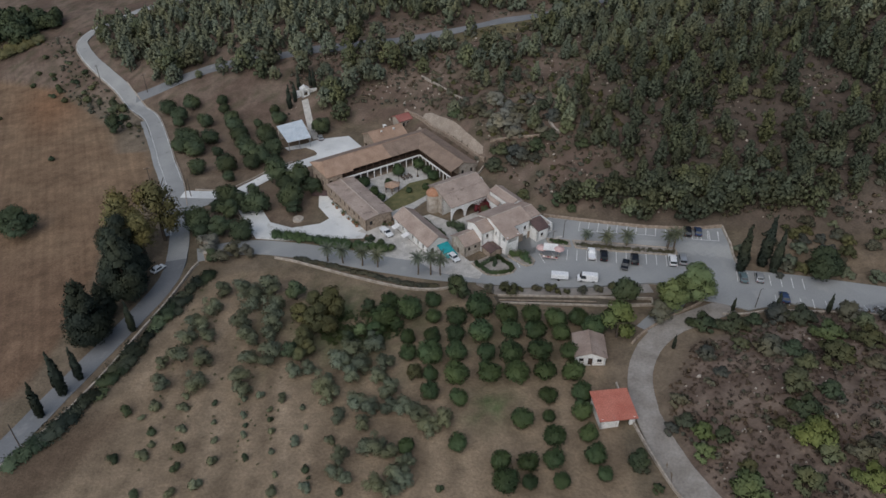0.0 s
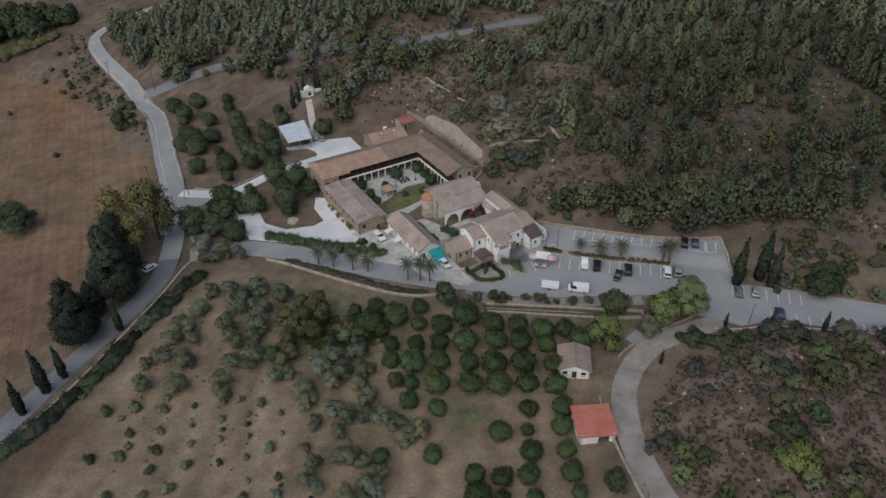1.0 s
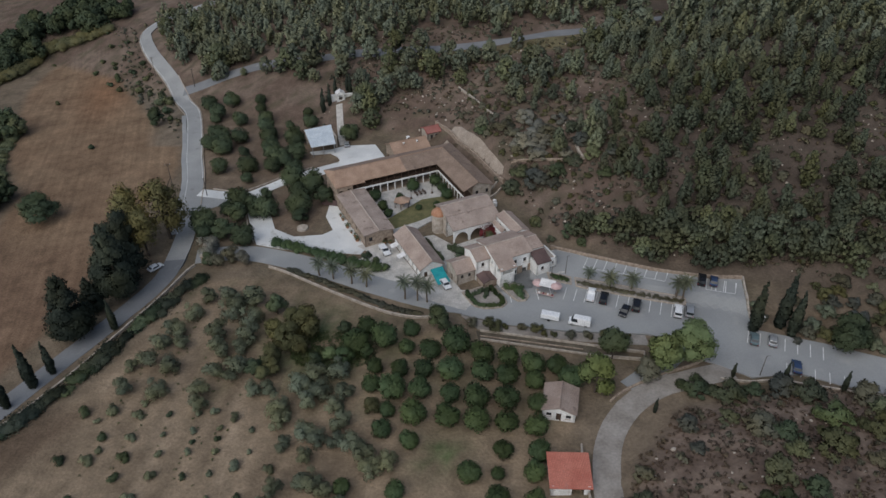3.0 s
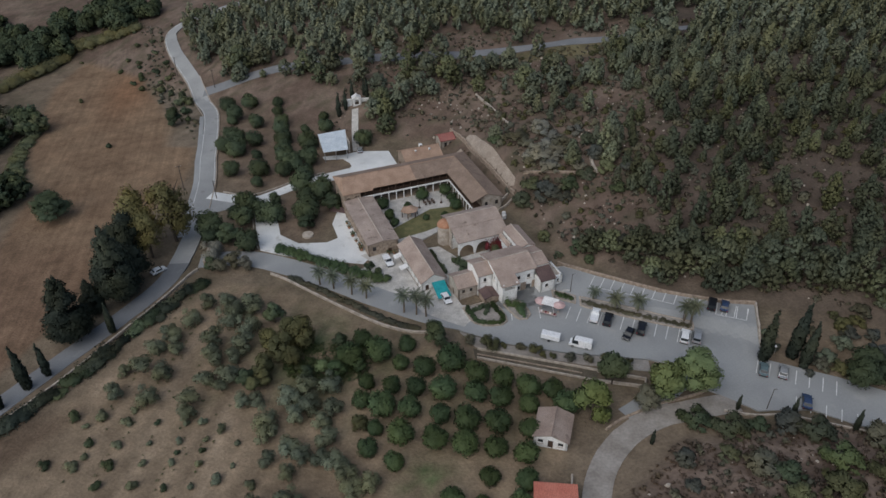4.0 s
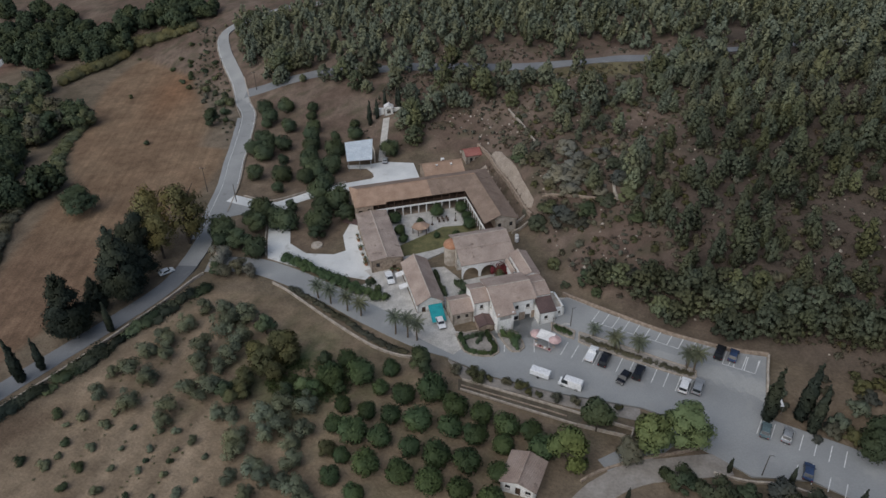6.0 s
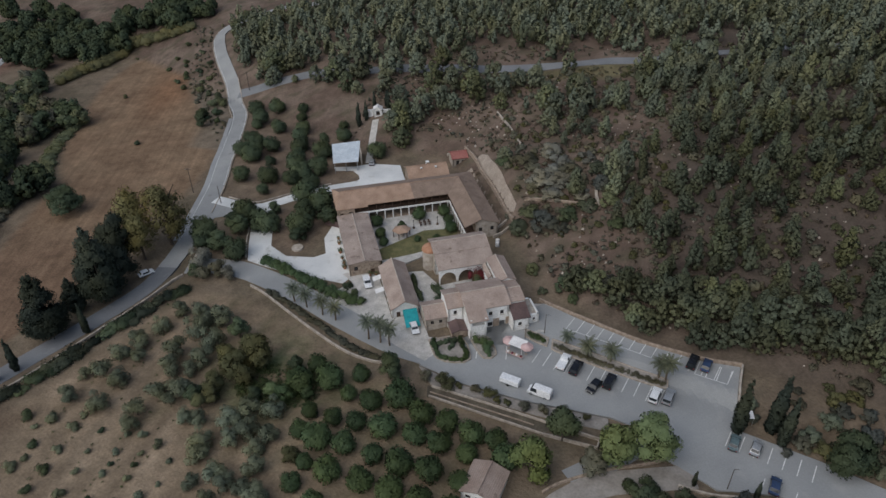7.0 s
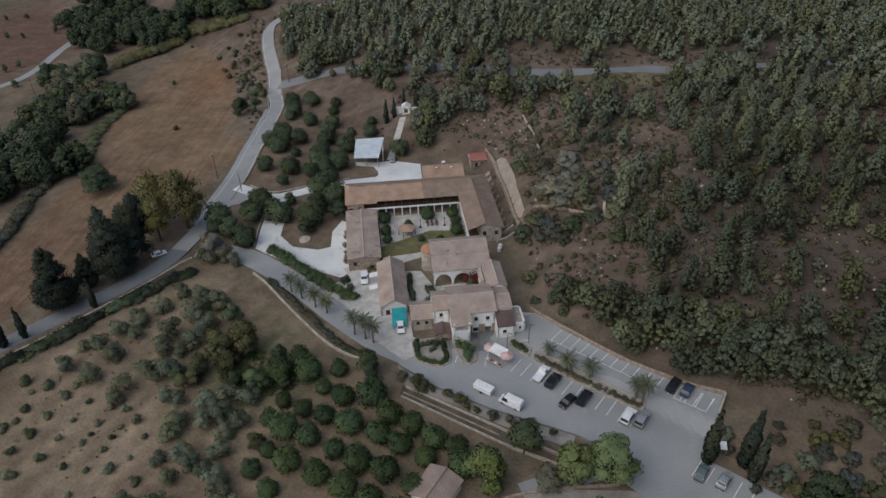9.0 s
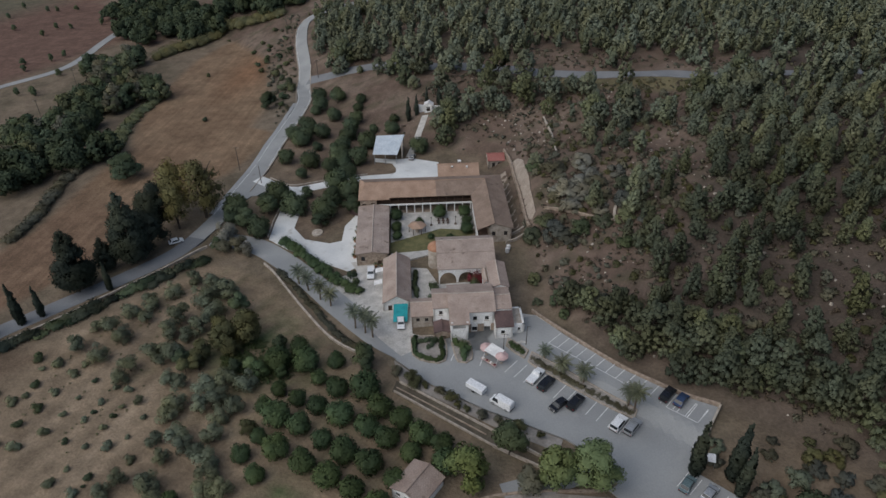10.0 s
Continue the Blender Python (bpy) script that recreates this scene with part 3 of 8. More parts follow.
ribbon("pavement_drive", [(-82.5, 188.5), (-68, 187.5), (-62, 192.5), (-56.5, 199), (-49.5, 205), (-42, 210.5)], 4.2, 0.13, CONCRETE, "pale concrete drive to the yard", "pavement")
slab("pavement_yard", [(-48.7, 220.8), (-44.5, 224), (-33.9, 225), (-27.5, 214.4), (-39.7, 207.5), (-49, 201.5), (-54.3, 196.3), (-56.6, 199.4), (-50, 206.1), (-45.4, 209), (-43.9, 211), (-43.4, 213.2), (-44.8, 215.4), (-48.1, 217.9), (-54.1, 216.3), (-55.6, 218.4)], 0.12, CONCRETE, "pale concrete yard behind the cloister", "pavement")
slab("pavement_verge", [(-25, 153.2), (-20, 161), (-11, 152.5), (-3, 143.8), (-9, 144.6), (-17, 148.8)], 0.1, PALE_STONE_PAVE, "worn paving beside the access road", "pavement")
ribbon("pavement_lane", [(-45.3, 224.3), (-48.2, 232), (-50.4, 239), (-52.6, 246.8)], 2.4, 0.13, PALE_STONE_PAVE, "narrow pale stone lane up to the shrine", "pavement")
ribbon("road_west", [(-262, 170), (-266, 192), (-267, 208), (-261.5, 231), (-265, 249), (-279.7, 274), (-291, 296), (-300, 325)], 5.0, 0.14, ASPHALT_OLD, "pale far country road", "road")

# ---- building kit; plans in the monastery's own axes: a along, b across ----
SITE = pose(0, 170, 0, 0, 0, TURN)


def site_xy(a, b):
    p = SITE @ Vector((a, b, 0))
    return p.x, p.y


def box(bm, x0, x1, y0, y1, z0, z1, bevel=0.0):
    vs = [bm.verts.new((x, y, z)) for z in (z0, z1) for x, y in ((x0, y0), (x1, y0), (x1, y1), (x0, y1))]
    fs = [bm.faces.new([vs[i] for i in f]) for f in ((3, 2, 1, 0), (4, 5, 6, 7), (0, 1, 5, 4), (1, 2, 6, 5), (2, 3, 7, 6), (3, 0, 4, 7))]
    if bevel:
        bmesh.ops.bevel(bm, geom=list({e for f in fs for e in f.edges}), offset=bevel, segments=1, affect="EDGES")


def box_mesh(x0, x1, y0, y1, z0, z1, bevel=0.0):
    bm = bmesh.new()
    box(bm, x0, x1, y0, y1, z0, z1, bevel)
    return bm


def prism(points, direction):
    """A solid from a flat outline, pushed along a direction."""
    bm = bmesh.new()
    d = Vector(direction)
    lo = [bm.verts.new(p) for p in points]
    hi = [bm.verts.new(Vector(p) + d) for p in points]
    bm.faces.new(lo[::-1])
    bm.faces.new(hi)
    for i in range(len(points)):
        j = (i + 1) % len(points)
        bm.faces.new((lo[i], lo[j], hi[j], hi[i]))
    bmesh.ops.recalc_face_normals(bm, faces=bm.faces[:])
    return bm


def wall(parent, p, q, z0, z1, mat, holes=(), thick=0.45, kind="window"):
    """A wall from p to q, its outer face to the right, with openings cut through it.
    holes: rows of start, end, bottom, top, and what fills them."""
    p, q = Vector(p), Vector(q)
    d = (q - p).normalized()
    n = Vector((d.y, -d.x))
    length = (q - p).length
    ss = sorted({0.0, length, *[v for h in holes for v in h[:2]]})
    zs = sorted({z0, z1, *[v for h in holes for v in h[2:4]]})
    bm = bmesh.new()
    seen = {}

    def vert(s, z, t):
        key = (round(s, 3), round(z, 3), t)
        if key not in seen:
            c = p + d * s - n * t
            seen[key] = bm.verts.new((c.x, c.y, z))
        return seen[key]

    def open_cell(i, j):
        if not (0 <= i < len(ss) - 1 and 0 <= j < len(zs) - 1):
            return True
        s, z = (ss[i] + ss[i + 1]) / 2, (zs[j] + zs[j + 1]) / 2
        return any(h[0] < s < h[1] and h[2] < z < h[3] for h in holes)

    for i in range(len(ss) - 1):
        for j in range(len(zs) - 1):
            if open_cell(i, j):
                continue
            a, b, c, e = ss[i], ss[i + 1], zs[j], zs[j + 1]
            bm.faces.new((vert(a, c, 0), vert(b, c, 0), vert(b, e, 0), vert(a, e, 0)))
            bm.faces.new((vert(a, c, thick), vert(a, e, thick), vert(b, e, thick), vert(b, c, thick)))
            if open_cell(i - 1, j):
                bm.faces.new((vert(a, c, 0), vert(a, e, 0), vert(a, e, thick), vert(a, c, thick)))
            if open_cell(i + 1, j):
                bm.faces.new((vert(b, c, 0), vert(b, c, thick), vert(b, e, thick), vert(b, e, 0)))
            if open_cell(i, j - 1):
                bm.faces.new((vert(a, c, 0), vert(a, c, thick), vert(b, c, thick), vert(b, c, 0)))
            if open_cell(i, j + 1):
                bm.faces.new((vert(a, e, 0), vert(b, e, 0), vert(b, e, thick), vert(a, e, thick)))
    w = part("wall", bm, mat, parent)
    for h in holes:
        fill = h[4] if len(h) > 4 else kind
        if fill == "open":
            continue
        turn = Matrix.Rotation(math.atan2(d.y, d.x), 4, "Z")
        c = p + d * h[0]
        m = Matrix.Translation((c.x, c.y, h[2])) @ turn
        wide, tall = h[1] - h[0], h[3] - h[2]
        if fill == "door":
            o = part("door", box_mesh(0.04, wide - 0.04, 0.2, 0.27, 0, tall - 0.03, 0.01), DARK_WOOD, parent, m=m)
            part("door_panel", box_mesh(0.15, wide - 0.15, 0.18, 0.2, 0.15, tall - 0.2), DARK_WOOD, o)
        else:
            o = part("window", frame_mesh(wide, tall), DARK_WOOD, parent, m=m)
            part("pane", box_mesh(0.06, wide - 0.06, 0.24, 0.26, 0.06, tall - 0.06), GLASS, o)
            part("sill", box_mesh(-0.1, wide + 0.1, -0.1, 0.2, -0.1, -0.01), STONE_PALE, o)
    return w


def frame_mesh(wide, tall):
    bm = bmesh.new()
    t = 0.09
    for x0, x1, z0, z1 in ((0, t, 0, tall), (wide - t, wide, 0, tall), (t, wide - t, 0, t), (t, wide - t, tall - t, tall), (wide / 2 - 0.03, wide / 2 + 0.03, t, tall - t)):
        box(bm, x0 + 0.004, x1 - 0.004, 0.2, 0.28, z0 + 0.004, z1 - 0.004)
    return bm


def slope(parent, corners, mat, name="roof_slope", thick=0.2, label=""):
    """One roof slope: a slab between four corners, its underside lower by its thickness, with an uneven surface."""
    a, b, c, d = (Vector(v) for v in corners)
    n = max(2, int((b - a).length / 1.2))
    k = max(2, int((d - a).length / 1.2))
    bm = bmesh.new()
    top, low = [], []
    for j in range(k + 1):
        for i in range(n + 1):
            p = a.lerp(b, i / n).lerp(d.lerp(c, i / n), j / k)
            w = 0.05 * noise.noise(p * 0.7)
            top.append(bm.verts.new(p + Vector((0, 0, w))))
    w = n + 1
    for j in range(k):
        for i in range(n):
            bm.faces.new((top[j * w + i], top[j * w + i + 1], top[(j + 1) * w + i + 1], top[(j + 1) * w + i]))
    bmesh.ops.recalc_face_normals(bm, faces=bm.faces[:])
    if sum(f.normal.z for f in bm.faces) < 0:
        bmesh.ops.reverse_faces(bm, faces=bm.faces[:])
    r = bmesh.ops.extrude_face_region(bm, geom=bm.faces[:], use_keep_orig=True)
    for v in r["geom"]:
        if isinstance(v, bmesh.types.BMVert):
            v.co.z -= thick
    bmesh.ops.recalc_face_normals(bm, faces=bm.faces[:])
    return part(name, bm, mat, parent, label)


def ridge_cap(parent, p, q, mat, r=0.16):
    """A run of half-round ridge tiles, each stepping over the next."""
    p, q = Vector(p), Vector(q)
    bm = bmesh.new()
    n = max(1, int((q - p).length / 0.6))
    side = (q - p).normalized().cross(Vector((0, 0, 1)))
    rows = []
    for i in range(n):
        for k, w in ((i, r), (i + 0.97, r * 0.86)):
            c = p.lerp(q, k / n)
            rows.append([bm.verts.new(c + side * w * math.cos(t) + Vector((0, 0, 0.03 + w * math.sin(t)))) for t in (0, 0.8, 1.57, 2.34, math.pi)])
    for a, b in zip(rows, rows[1:]):
        for k in range(4):
            bm.faces.new((a[k], a[k + 1], b[k + 1], b[k]))
    return part("ridge_cap", bm, RIDGE_MORTAR if mat in (TILE, TILE_GREY) else mat, parent)


def tube(bm, a, b, ra, rb, sides=7):
    """A tapered round bar from a to b."""
    a, b = Vector(a), Vector(b)
    q = (b - a).to_track_quat("Z", "Y")
    rings = []
    for p, r in ((a, ra), (b, rb)):
        rings.append([bm.verts.new(p + q @ Vector((r * math.cos(k * math.tau / sides), r * math.sin(k * math.tau / sides), 0))) for k in range(sides)])
    for k in range(sides):
        bm.faces.new((rings[0][k], rings[0][(k + 1) % sides], rings[1][(k + 1) % sides], rings[1][k]))
    bm.faces.new(rings[1])
    bm.faces.new(rings[0][::-1])


def gable_house(name, a0, a1, b0, b1, base, eave, ridge, along, wall_mat, roof_mat, label, category="building", holes=None, over=0.35, at=None, ridge_at=None, roof_mat2=None):
    """A house with a pitched roof. along: the axis of the ridge. holes: openings of the s, e, n and w walls."""
    holes = holes or {}
    ob = empty(name, at or SITE.copy(), label, category)
    wall(ob, (a0, b0), (a1, b0), base, eave, wall_mat, holes.get("s", ()))
    wall(ob, (a1, b0), (a1, b1), base, eave, wall_mat, holes.get("e", ()))
    wall(ob, (a1, b1), (a0, b1), base, eave, wall_mat, holes.get("n", ()))
    wall(ob, (a0, b1), (a0, b0), base, eave, wall_mat, holes.get("w", ()))
    o, up = over, 0.12
    second = roof_mat2 or roof_mat
    if along == "a":
        m = ridge_at if ridge_at is not None else (b0 + b1) / 2
        k0, k1 = (ridge - eave) / (m - b0), (ridge - eave) / (b1 - m)
        slope(ob, [(a0 - o, b0 - o, eave - o * k0 + up), (a1 + o, b0 - o, eave - o * k0 + up), (a1 + o, m, ridge + up), (a0 - o, m, ridge + up)], roof_mat)
        slope(ob, [(a1 + o, b1 + o, eave - o * k1 + up), (a0 - o, b1 + o, eave - o * k1 + up), (a0 - o, m, ridge + up), (a1 + o, m, ridge + up)], second)
        for a in (a0 + 0.01, a1 - 0.43):
            part("gable", prism([(a, b0 + 0.02, eave - 0.01), (a, b1 - 0.02, eave - 0.01), (a, m, ridge - 0.08)], (0.42, 0, 0)), wall_mat, ob)
        ridge_cap(ob, (a0 - o, m, ridge + up), (a1 + o, m, ridge + up), roof_mat)
    else:
        m = ridge_at if ridge_at is not None else (a0 + a1) / 2
        k0, k1 = (ridge - eave) / (m - a0), (ridge - eave) / (a1 - m)
        slope(ob, [(a0 - o, b1 + o, eave - o * k0 + up), (a0 - o, b0 - o, eave - o * k0 + up), (m, b0 - o, ridge + up), (m, b1 + o, ridge + up)], roof_mat)
        slope(ob, [(a1 + o, b0 - o, eave - o * k1 + up), (a1 + o, b1 + o, eave - o * k1 + up), (m, b1 + o, ridge + up), (m, b0 - o, ridge + up)], second)
        for b in (b0 + 0.01, b1 - 0.43):
            part("gable", prism([(a0 + 0.02, b, eave - 0.01), (a1 - 0.02, b, eave - 0.01), (m, b, ridge - 0.08)], (0, 0.42, 0)), wall_mat, ob)
        ridge_cap(ob, (m, b0 - o, ridge + up), (m, b1 + o, ridge + up), roof_mat)
    return ob


def row(start, step, count, wide, z0, z1, fill="window"):
    return [(start + i * step, start + i * step + wide, z0, z1, fill) for i in range(count)]


# ---- the cloister round the courtyard ----
def cloister():
    ob = empty("cloister", SITE.copy(), "two-storey cloister with brown tile roofs and white arcaded galleries", "building")
    lo, mid, eave, top = -8.6, -1.05, 1.25, 3.15
    # outer walls
    wall(ob, (20, 41), (-22, 41), lo, eave, STONE, row(3, 4.1, 9, 0.9, -3.2, -1.8))
    wall(ob, (-22, 41), (-22, 29.8), lo, eave - 0.3, STONE, [(2, 3.0, -3.5, -2, "window"), (6.5, 7.5, -3.5, -2, "window")])
    wall(ob, (-22, 29.8), (-17.2, 29.8), lo, eave - 0.3, STONE, [(0.5, 1.6, -1.9, -0.4, "open"), (3.1, 4.3, -1.7, -0.2, "open")])
    wall(ob, (20, 12), (20, 41), -6, eave, STONE, row(4, 5, 5, 0.9, -2.2, -0.9))
    wall(ob, (13.6, 12), (20, 12), -6, eave + 0.05, STONE_PALE, [(1.0, 2.0, -1.2, 0.2, "window"), (4.3, 5.3, -1.2, 0.2, "window")])
    part("gable", prism([(13.65, 12.02, eave + 0.02), (19.95, 12.02, eave + 0.02), (15.2, 12.02, top - 0.1)], (0, 0.4, 0)), STONE_PALE, ob)
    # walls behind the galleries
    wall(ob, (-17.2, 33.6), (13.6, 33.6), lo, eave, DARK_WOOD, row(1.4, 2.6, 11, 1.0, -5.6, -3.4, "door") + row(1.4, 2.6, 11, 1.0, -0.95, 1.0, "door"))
    wall(ob, (13.6, 33.6), (13.6, 12), -6, eave, STONE, row(1.4, 2.6, 7, 1.0, -4.6, -2.4, "door") + row(1.4, 2.6, 7, 1.0, -0.95, 1.0, "door"))
    # roofs
    b0, b1, br = 30.2, 41.5, 36.1
    a0, a1, ar = 10.4, 20.5, 15.2
    slope(ob, [(-22.5, b0 - 0.6, eave - 0.25), (-13.4, b0 - 0.6, eave - 0.25), (-13.4, br, top), (-20.6, br, top)], TILE_WARM, label="orange-brown clay tile slope")
    slope(ob, [(-13.4, b0, eave), (0.3, b0, eave), (0.3, br, top), (-13.4, br, top)], TILE_WARM, label="orange-brown clay tile slope")
    slope(ob, [(0.3, b0, eave), (a0, b0, eave), (ar, br, top), (0.3, br, top)], TILE_BROWN)
    slope(ob, [(a1, b1, eave), (-22.5, b1, eave), (-20.6, br, top), (ar, br, top)], TILE_BROWN)
    slope(ob, [(a0, b0, eave), (a0, 11.6, eave), (ar, 11.6, top), (ar, br, top)], TILE_BROWN)
    slope(ob, [(a1, 11.6, eave), (a1, b1, eave), (ar, br, top), (ar, 11.6, top)], TILE_BROWN)
    slope(ob, [(-22.5, b1, eave), (-22.5, b0 - 0.6, eave - 0.25), (-20.6, br - 0.02, top), (-20.6, br, top)], TILE_WARM)
    ridge_cap(ob, (-20.6, br, top), (ar, br, top), TILE_WARM)
    ridge_cap(ob, (ar, br, top), (ar, 11.6, top), TILE_BROWN)
    # gallery floors with a white edge
    part("gallery_floor", box_mesh(-17.2, 13.55, 30.1, 33.58, mid - 0.28, mid), DARK_WOOD, ob)
    part("gallery_floor", box_mesh(10.9, 13.55, 12.1, 30.05, mid - 0.28, mid), DARK_WOOD, ob)
    part("edge_beam", box_mesh(-17.2, 10.85, 29.85, 30.09, mid - 0.3, mid + 0.16), PLASTER, ob)
    part("edge_beam", box_mesh(10.62, 10.88, 12.1, 29.84, mid - 0.3, mid + 0.16), PLASTER, ob)
    column = box_mesh(-0.14, 0.14, -0.14, 0.14, -5.4, mid - 0.31, 0.05)
    column_mesh = bpy.data.meshes.new("column")
    column.to_mesh(column_mesh)
    column.free()
    column_mesh.materials.append(PLASTER)
    post = box_mesh(-0.07, 0.07, -0.07, 0.07, mid + 0.17, eave - 0.1, 0.015)
    post_mesh = bpy.data.meshes.new("post")
    post.to_mesh(post_mesh)
    post.free()
    post_mesh.materials.append(DARK_WOOD)
    for i in range(12):
        part("column", column_mesh, PLASTER, ob, m=pose(-15.6 + i * 2.36, 29.97, 0))
        part("post", post_mesh, DARK_WOOD, ob, m=pose(-15.6 + i * 2.36, 30.3, 0))
    for i in range(9):
        part("column", column_mesh, PLASTER, ob, m=pose(10.75, 28.2 - i * 1.98, 0))
        part("post", post_mesh, DARK_WOOD, ob, m=pose(11.0, 28.2 - i * 1.98, 0))
    rail = bmesh.new()
    for z in (mid + 0.55, mid + 0.95):
        box(rail, -17.1, 10.9, 30.28, 30.33, z, z + 0.06)
    part("railing", rail, DARK_WOOD, ob)
    rail = bmesh.new()
    for z in (mid + 0.55, mid + 0.95):
        box(rail, 10.98, 11.03, 12.2, 30.2, z, z + 0.06)
    part("railing", rail, DARK_WOOD, ob)
    return ob


cloister()
LAWN = material("lawn", (0.1, 0.1, 0.042), (0.165, 0.15, 0.066), 0.6, 1.0, fine=5, bump=0.6)
for nm, pts, top, mat, lab, cat in (
        ("courtyard_paving", ((-13.2, 4.6), (-1, 8.9), (10.6, 11.5), (10.6, 29.8), (-13.2, 29.8)), -3.95, PALE_STONE_PAVE, "pale paved courtyard of the cloister", "pavement"),
        # darker stone under both galleries stands in for the shade there
        ("gallery_floor_north", ((-16.8, 29.84), (13.4, 29.84), (13.4, 33.4), (-16.8, 33.4)), -3.9, STONE, "floor under the north gallery, shade put into darker stone", "floor"),
        ("gallery_floor_east", ((10.64, 12.2), (13.4, 12.4), (13.4, 29.8), (10.64, 29.8)), -3.9, STONE, "floor under the east gallery, shade put into darker stone", "floor"),
        ("courtyard_lawn", ((-13.35, 9.4), (-4, 10.3), (4, 12.2), (10.3, 15), (10.3, 19.2), (1, 20.6), (-13.35, 14.4)), -3.86, LAWN, "yellow-green lawn strip behind the church", "lawn")):
    bm = prism([(*site_xy(a, b), -7.5) for a, b in pts], (0, 0, top + 7.5))
    me = bpy.data.meshes.new(nm)
    bm.to_mesh(me)
    bm.free()
    me.materials.append(mat)
    setting(nm, me, lab, cat)
gable_house("west_range", -22.2, -13.9, 6.2, 29.6, -9.5, -1.3, -0.75, "b", STONE, TILE_GREY, "two-storey rubble stone range with a weathered grey tile roof", holes={
    "w": row(1.2, 2.9, 7, 0.9, -3.6, -2.2) + row(1.0, 2.9, 7, 1.3, -7.6, -5.2, "door"),
    "s": [(1.2, 2.2, -3.8, -2.4, "window"), (5.5, 6.6, -6.2, -3.8, "door")], "e": row(2, 3.4, 5, 1.0, -5.2, -3.0, "door")})
gable_house("west_lodge", -14.7, -8.3, -14.2, 3.3, -5.8, -1.35, 0.55, "b", PLASTER, TILE, "long low white lodge with a faded tile roof", holes={
    "w": row(1.6, 2.6, 6, 0.8, -3.6, -2.2), "e": row(2, 3, 5, 0.9, -3.4, -2.2), "s": [(1.0, 2.0, -4.6, -2.5, "door"), (4.2, 5.2, -3.6, -2.4, "window")]})
gable_house("annex", 1.8, 14.0, 43.2, 51.5, -7.5, 0.2, 2.3, "a", STONE, TILE_WARM, "low annex with an orange tile roof behind the cloister", holes={
    "w": row(0.8, 2.5, 3, 1.6, -4.9, -2.6, "open"), "s": row(2, 3, 3, 1.0, -3.5, -2.2)})
gable_house("red_roofed_hut", 18.6, 23.6, 55.6, 60.6, -6, -1.3, -0.2, "a", STONE_PALE, TILE_DUSTY_RED, "small stone hut with a red roof behind the annex", holes={"s": [(1.2, 2.2, -4, -2.2, "window"), (3, 4, -4, -2.2, "window")]})


def church():
    ob = empty("church", SITE.copy(), "stone church with a grey tile roof and a white arcaded porch", "church")
    a0, a1, base, north, top, crease, south = -0.9, 13.4, -5.5, 2.7, 4.0, 2.7, 1.2
    wall(ob, (a1, -0.6), (a1, 6.4), base, north, STONE_PALE)
    wall(ob, (a1, 6.4), (a0, 6.4), base, north, STONE_PALE, row(2, 4, 3, 0.5, -0.5, 1.2))
    wall(ob, (a0, 6.4), (a0, -0.6), base, north, STONE_PALE)
    wall(ob, (a0, -0.6), (a1, -0.6), base, crease, PLASTER, [(5.5, 6.9, -4.6, -2.2, "door"), (2.2, 3.0, -1.8, -0.4, "window"), (9.5, 10.3, -1.8, -0.4, "window")])
    for a in (a0 + 0.02, a1 - 0.44):
        part("gable", prism([(a, -0.55, north - 0.02), (a, 6.35, north - 0.02), (a, 3.2, top - 0.1)], (0.42, 0, 0)), STONE_PALE, ob)
    o = 0.3
    slope(ob, [(a0 - o, -0.6, crease + 0.12), (a1 + o, -0.6, crease + 0.12), (a1 + o, 3.2, top + 0.1), (a0 - o, 3.2, top + 0.1)], TILE_GREY)
    slope(ob, [(a1 + o, 6.8, north), (a0 - o, 6.8, north), (a0 - o, 3.2, top + 0.1), (a1 + o, 3.2, top + 0.1)], TILE_GREY)
    slope(ob, [(a0 - o, -5.5, south), (a1 + o, -5.5, south), (a1 + o, -0.62, crease + 0.02), (a0 - o, -0.62, crease + 0.02)], TILE_GREY, "porch_roof")
    ridge_cap(ob, (a0 - o, 3.2, top + 0.1), (a1 + o, 3.2, top + 0.1), TILE_GREY)
    # arcade of the porch
    bm = bmesh.new()
    span = (a1 - a0) / 3
    for i in range(3):
        c, r = a0 + span * (i + 0.5), span / 2 - 0.28
        pts = [(c - span / 2, south - 0.12), (c - span / 2, base), (c - r, base), (c - r, -2.6)]
        pts += [(c - r * math.cos(k * math.pi / 10), -2.6 + r * math.sin(k * math.pi / 10) * 1.2) for k in range(1, 10)]
        pts += [(c + r, -2.6), (c + r, base), (c + span / 2, base), (c + span / 2, south - 0.12)]
        front = [bm.verts.new((x, -5.2, z)) for x, z in pts]
        back = [bm.verts.new((x, -4.75, z)) for x, z in pts]
        half = len(pts)
        for k in range(half - 1):
            bm.faces.new((front[k], back[k], back[k + 1], front[k + 1]))
        for vs, flip in ((front, 1), (back, -1)):
            crown = range(3, half - 4)
            for k in crown:
                mid_x = vs[k].co.x
                bm.faces.new([vs[k], vs[k + 1], bm.verts.new((vs[k + 1].co.x, vs[k].co.y, south - 0.12)), bm.verts.new((mid_x, vs[k].co.y, south - 0.12))][::flip])
            bm.faces.new([vs[1], vs[2], vs[3], bm.verts.new((vs[3].co.x, vs[3].co.y, south - 0.12)), vs[0]][::flip])
            bm.faces.new([vs[-4], vs[-3], vs[-2], vs[-1], bm.verts.new((vs[-4].co.x, vs[-4].co.y, south - 0.12))][::flip])
    part("arcade", bm, PLASTER, ob)
    # round apse with a half dome
    bm = bmesh.new()
    rings = []
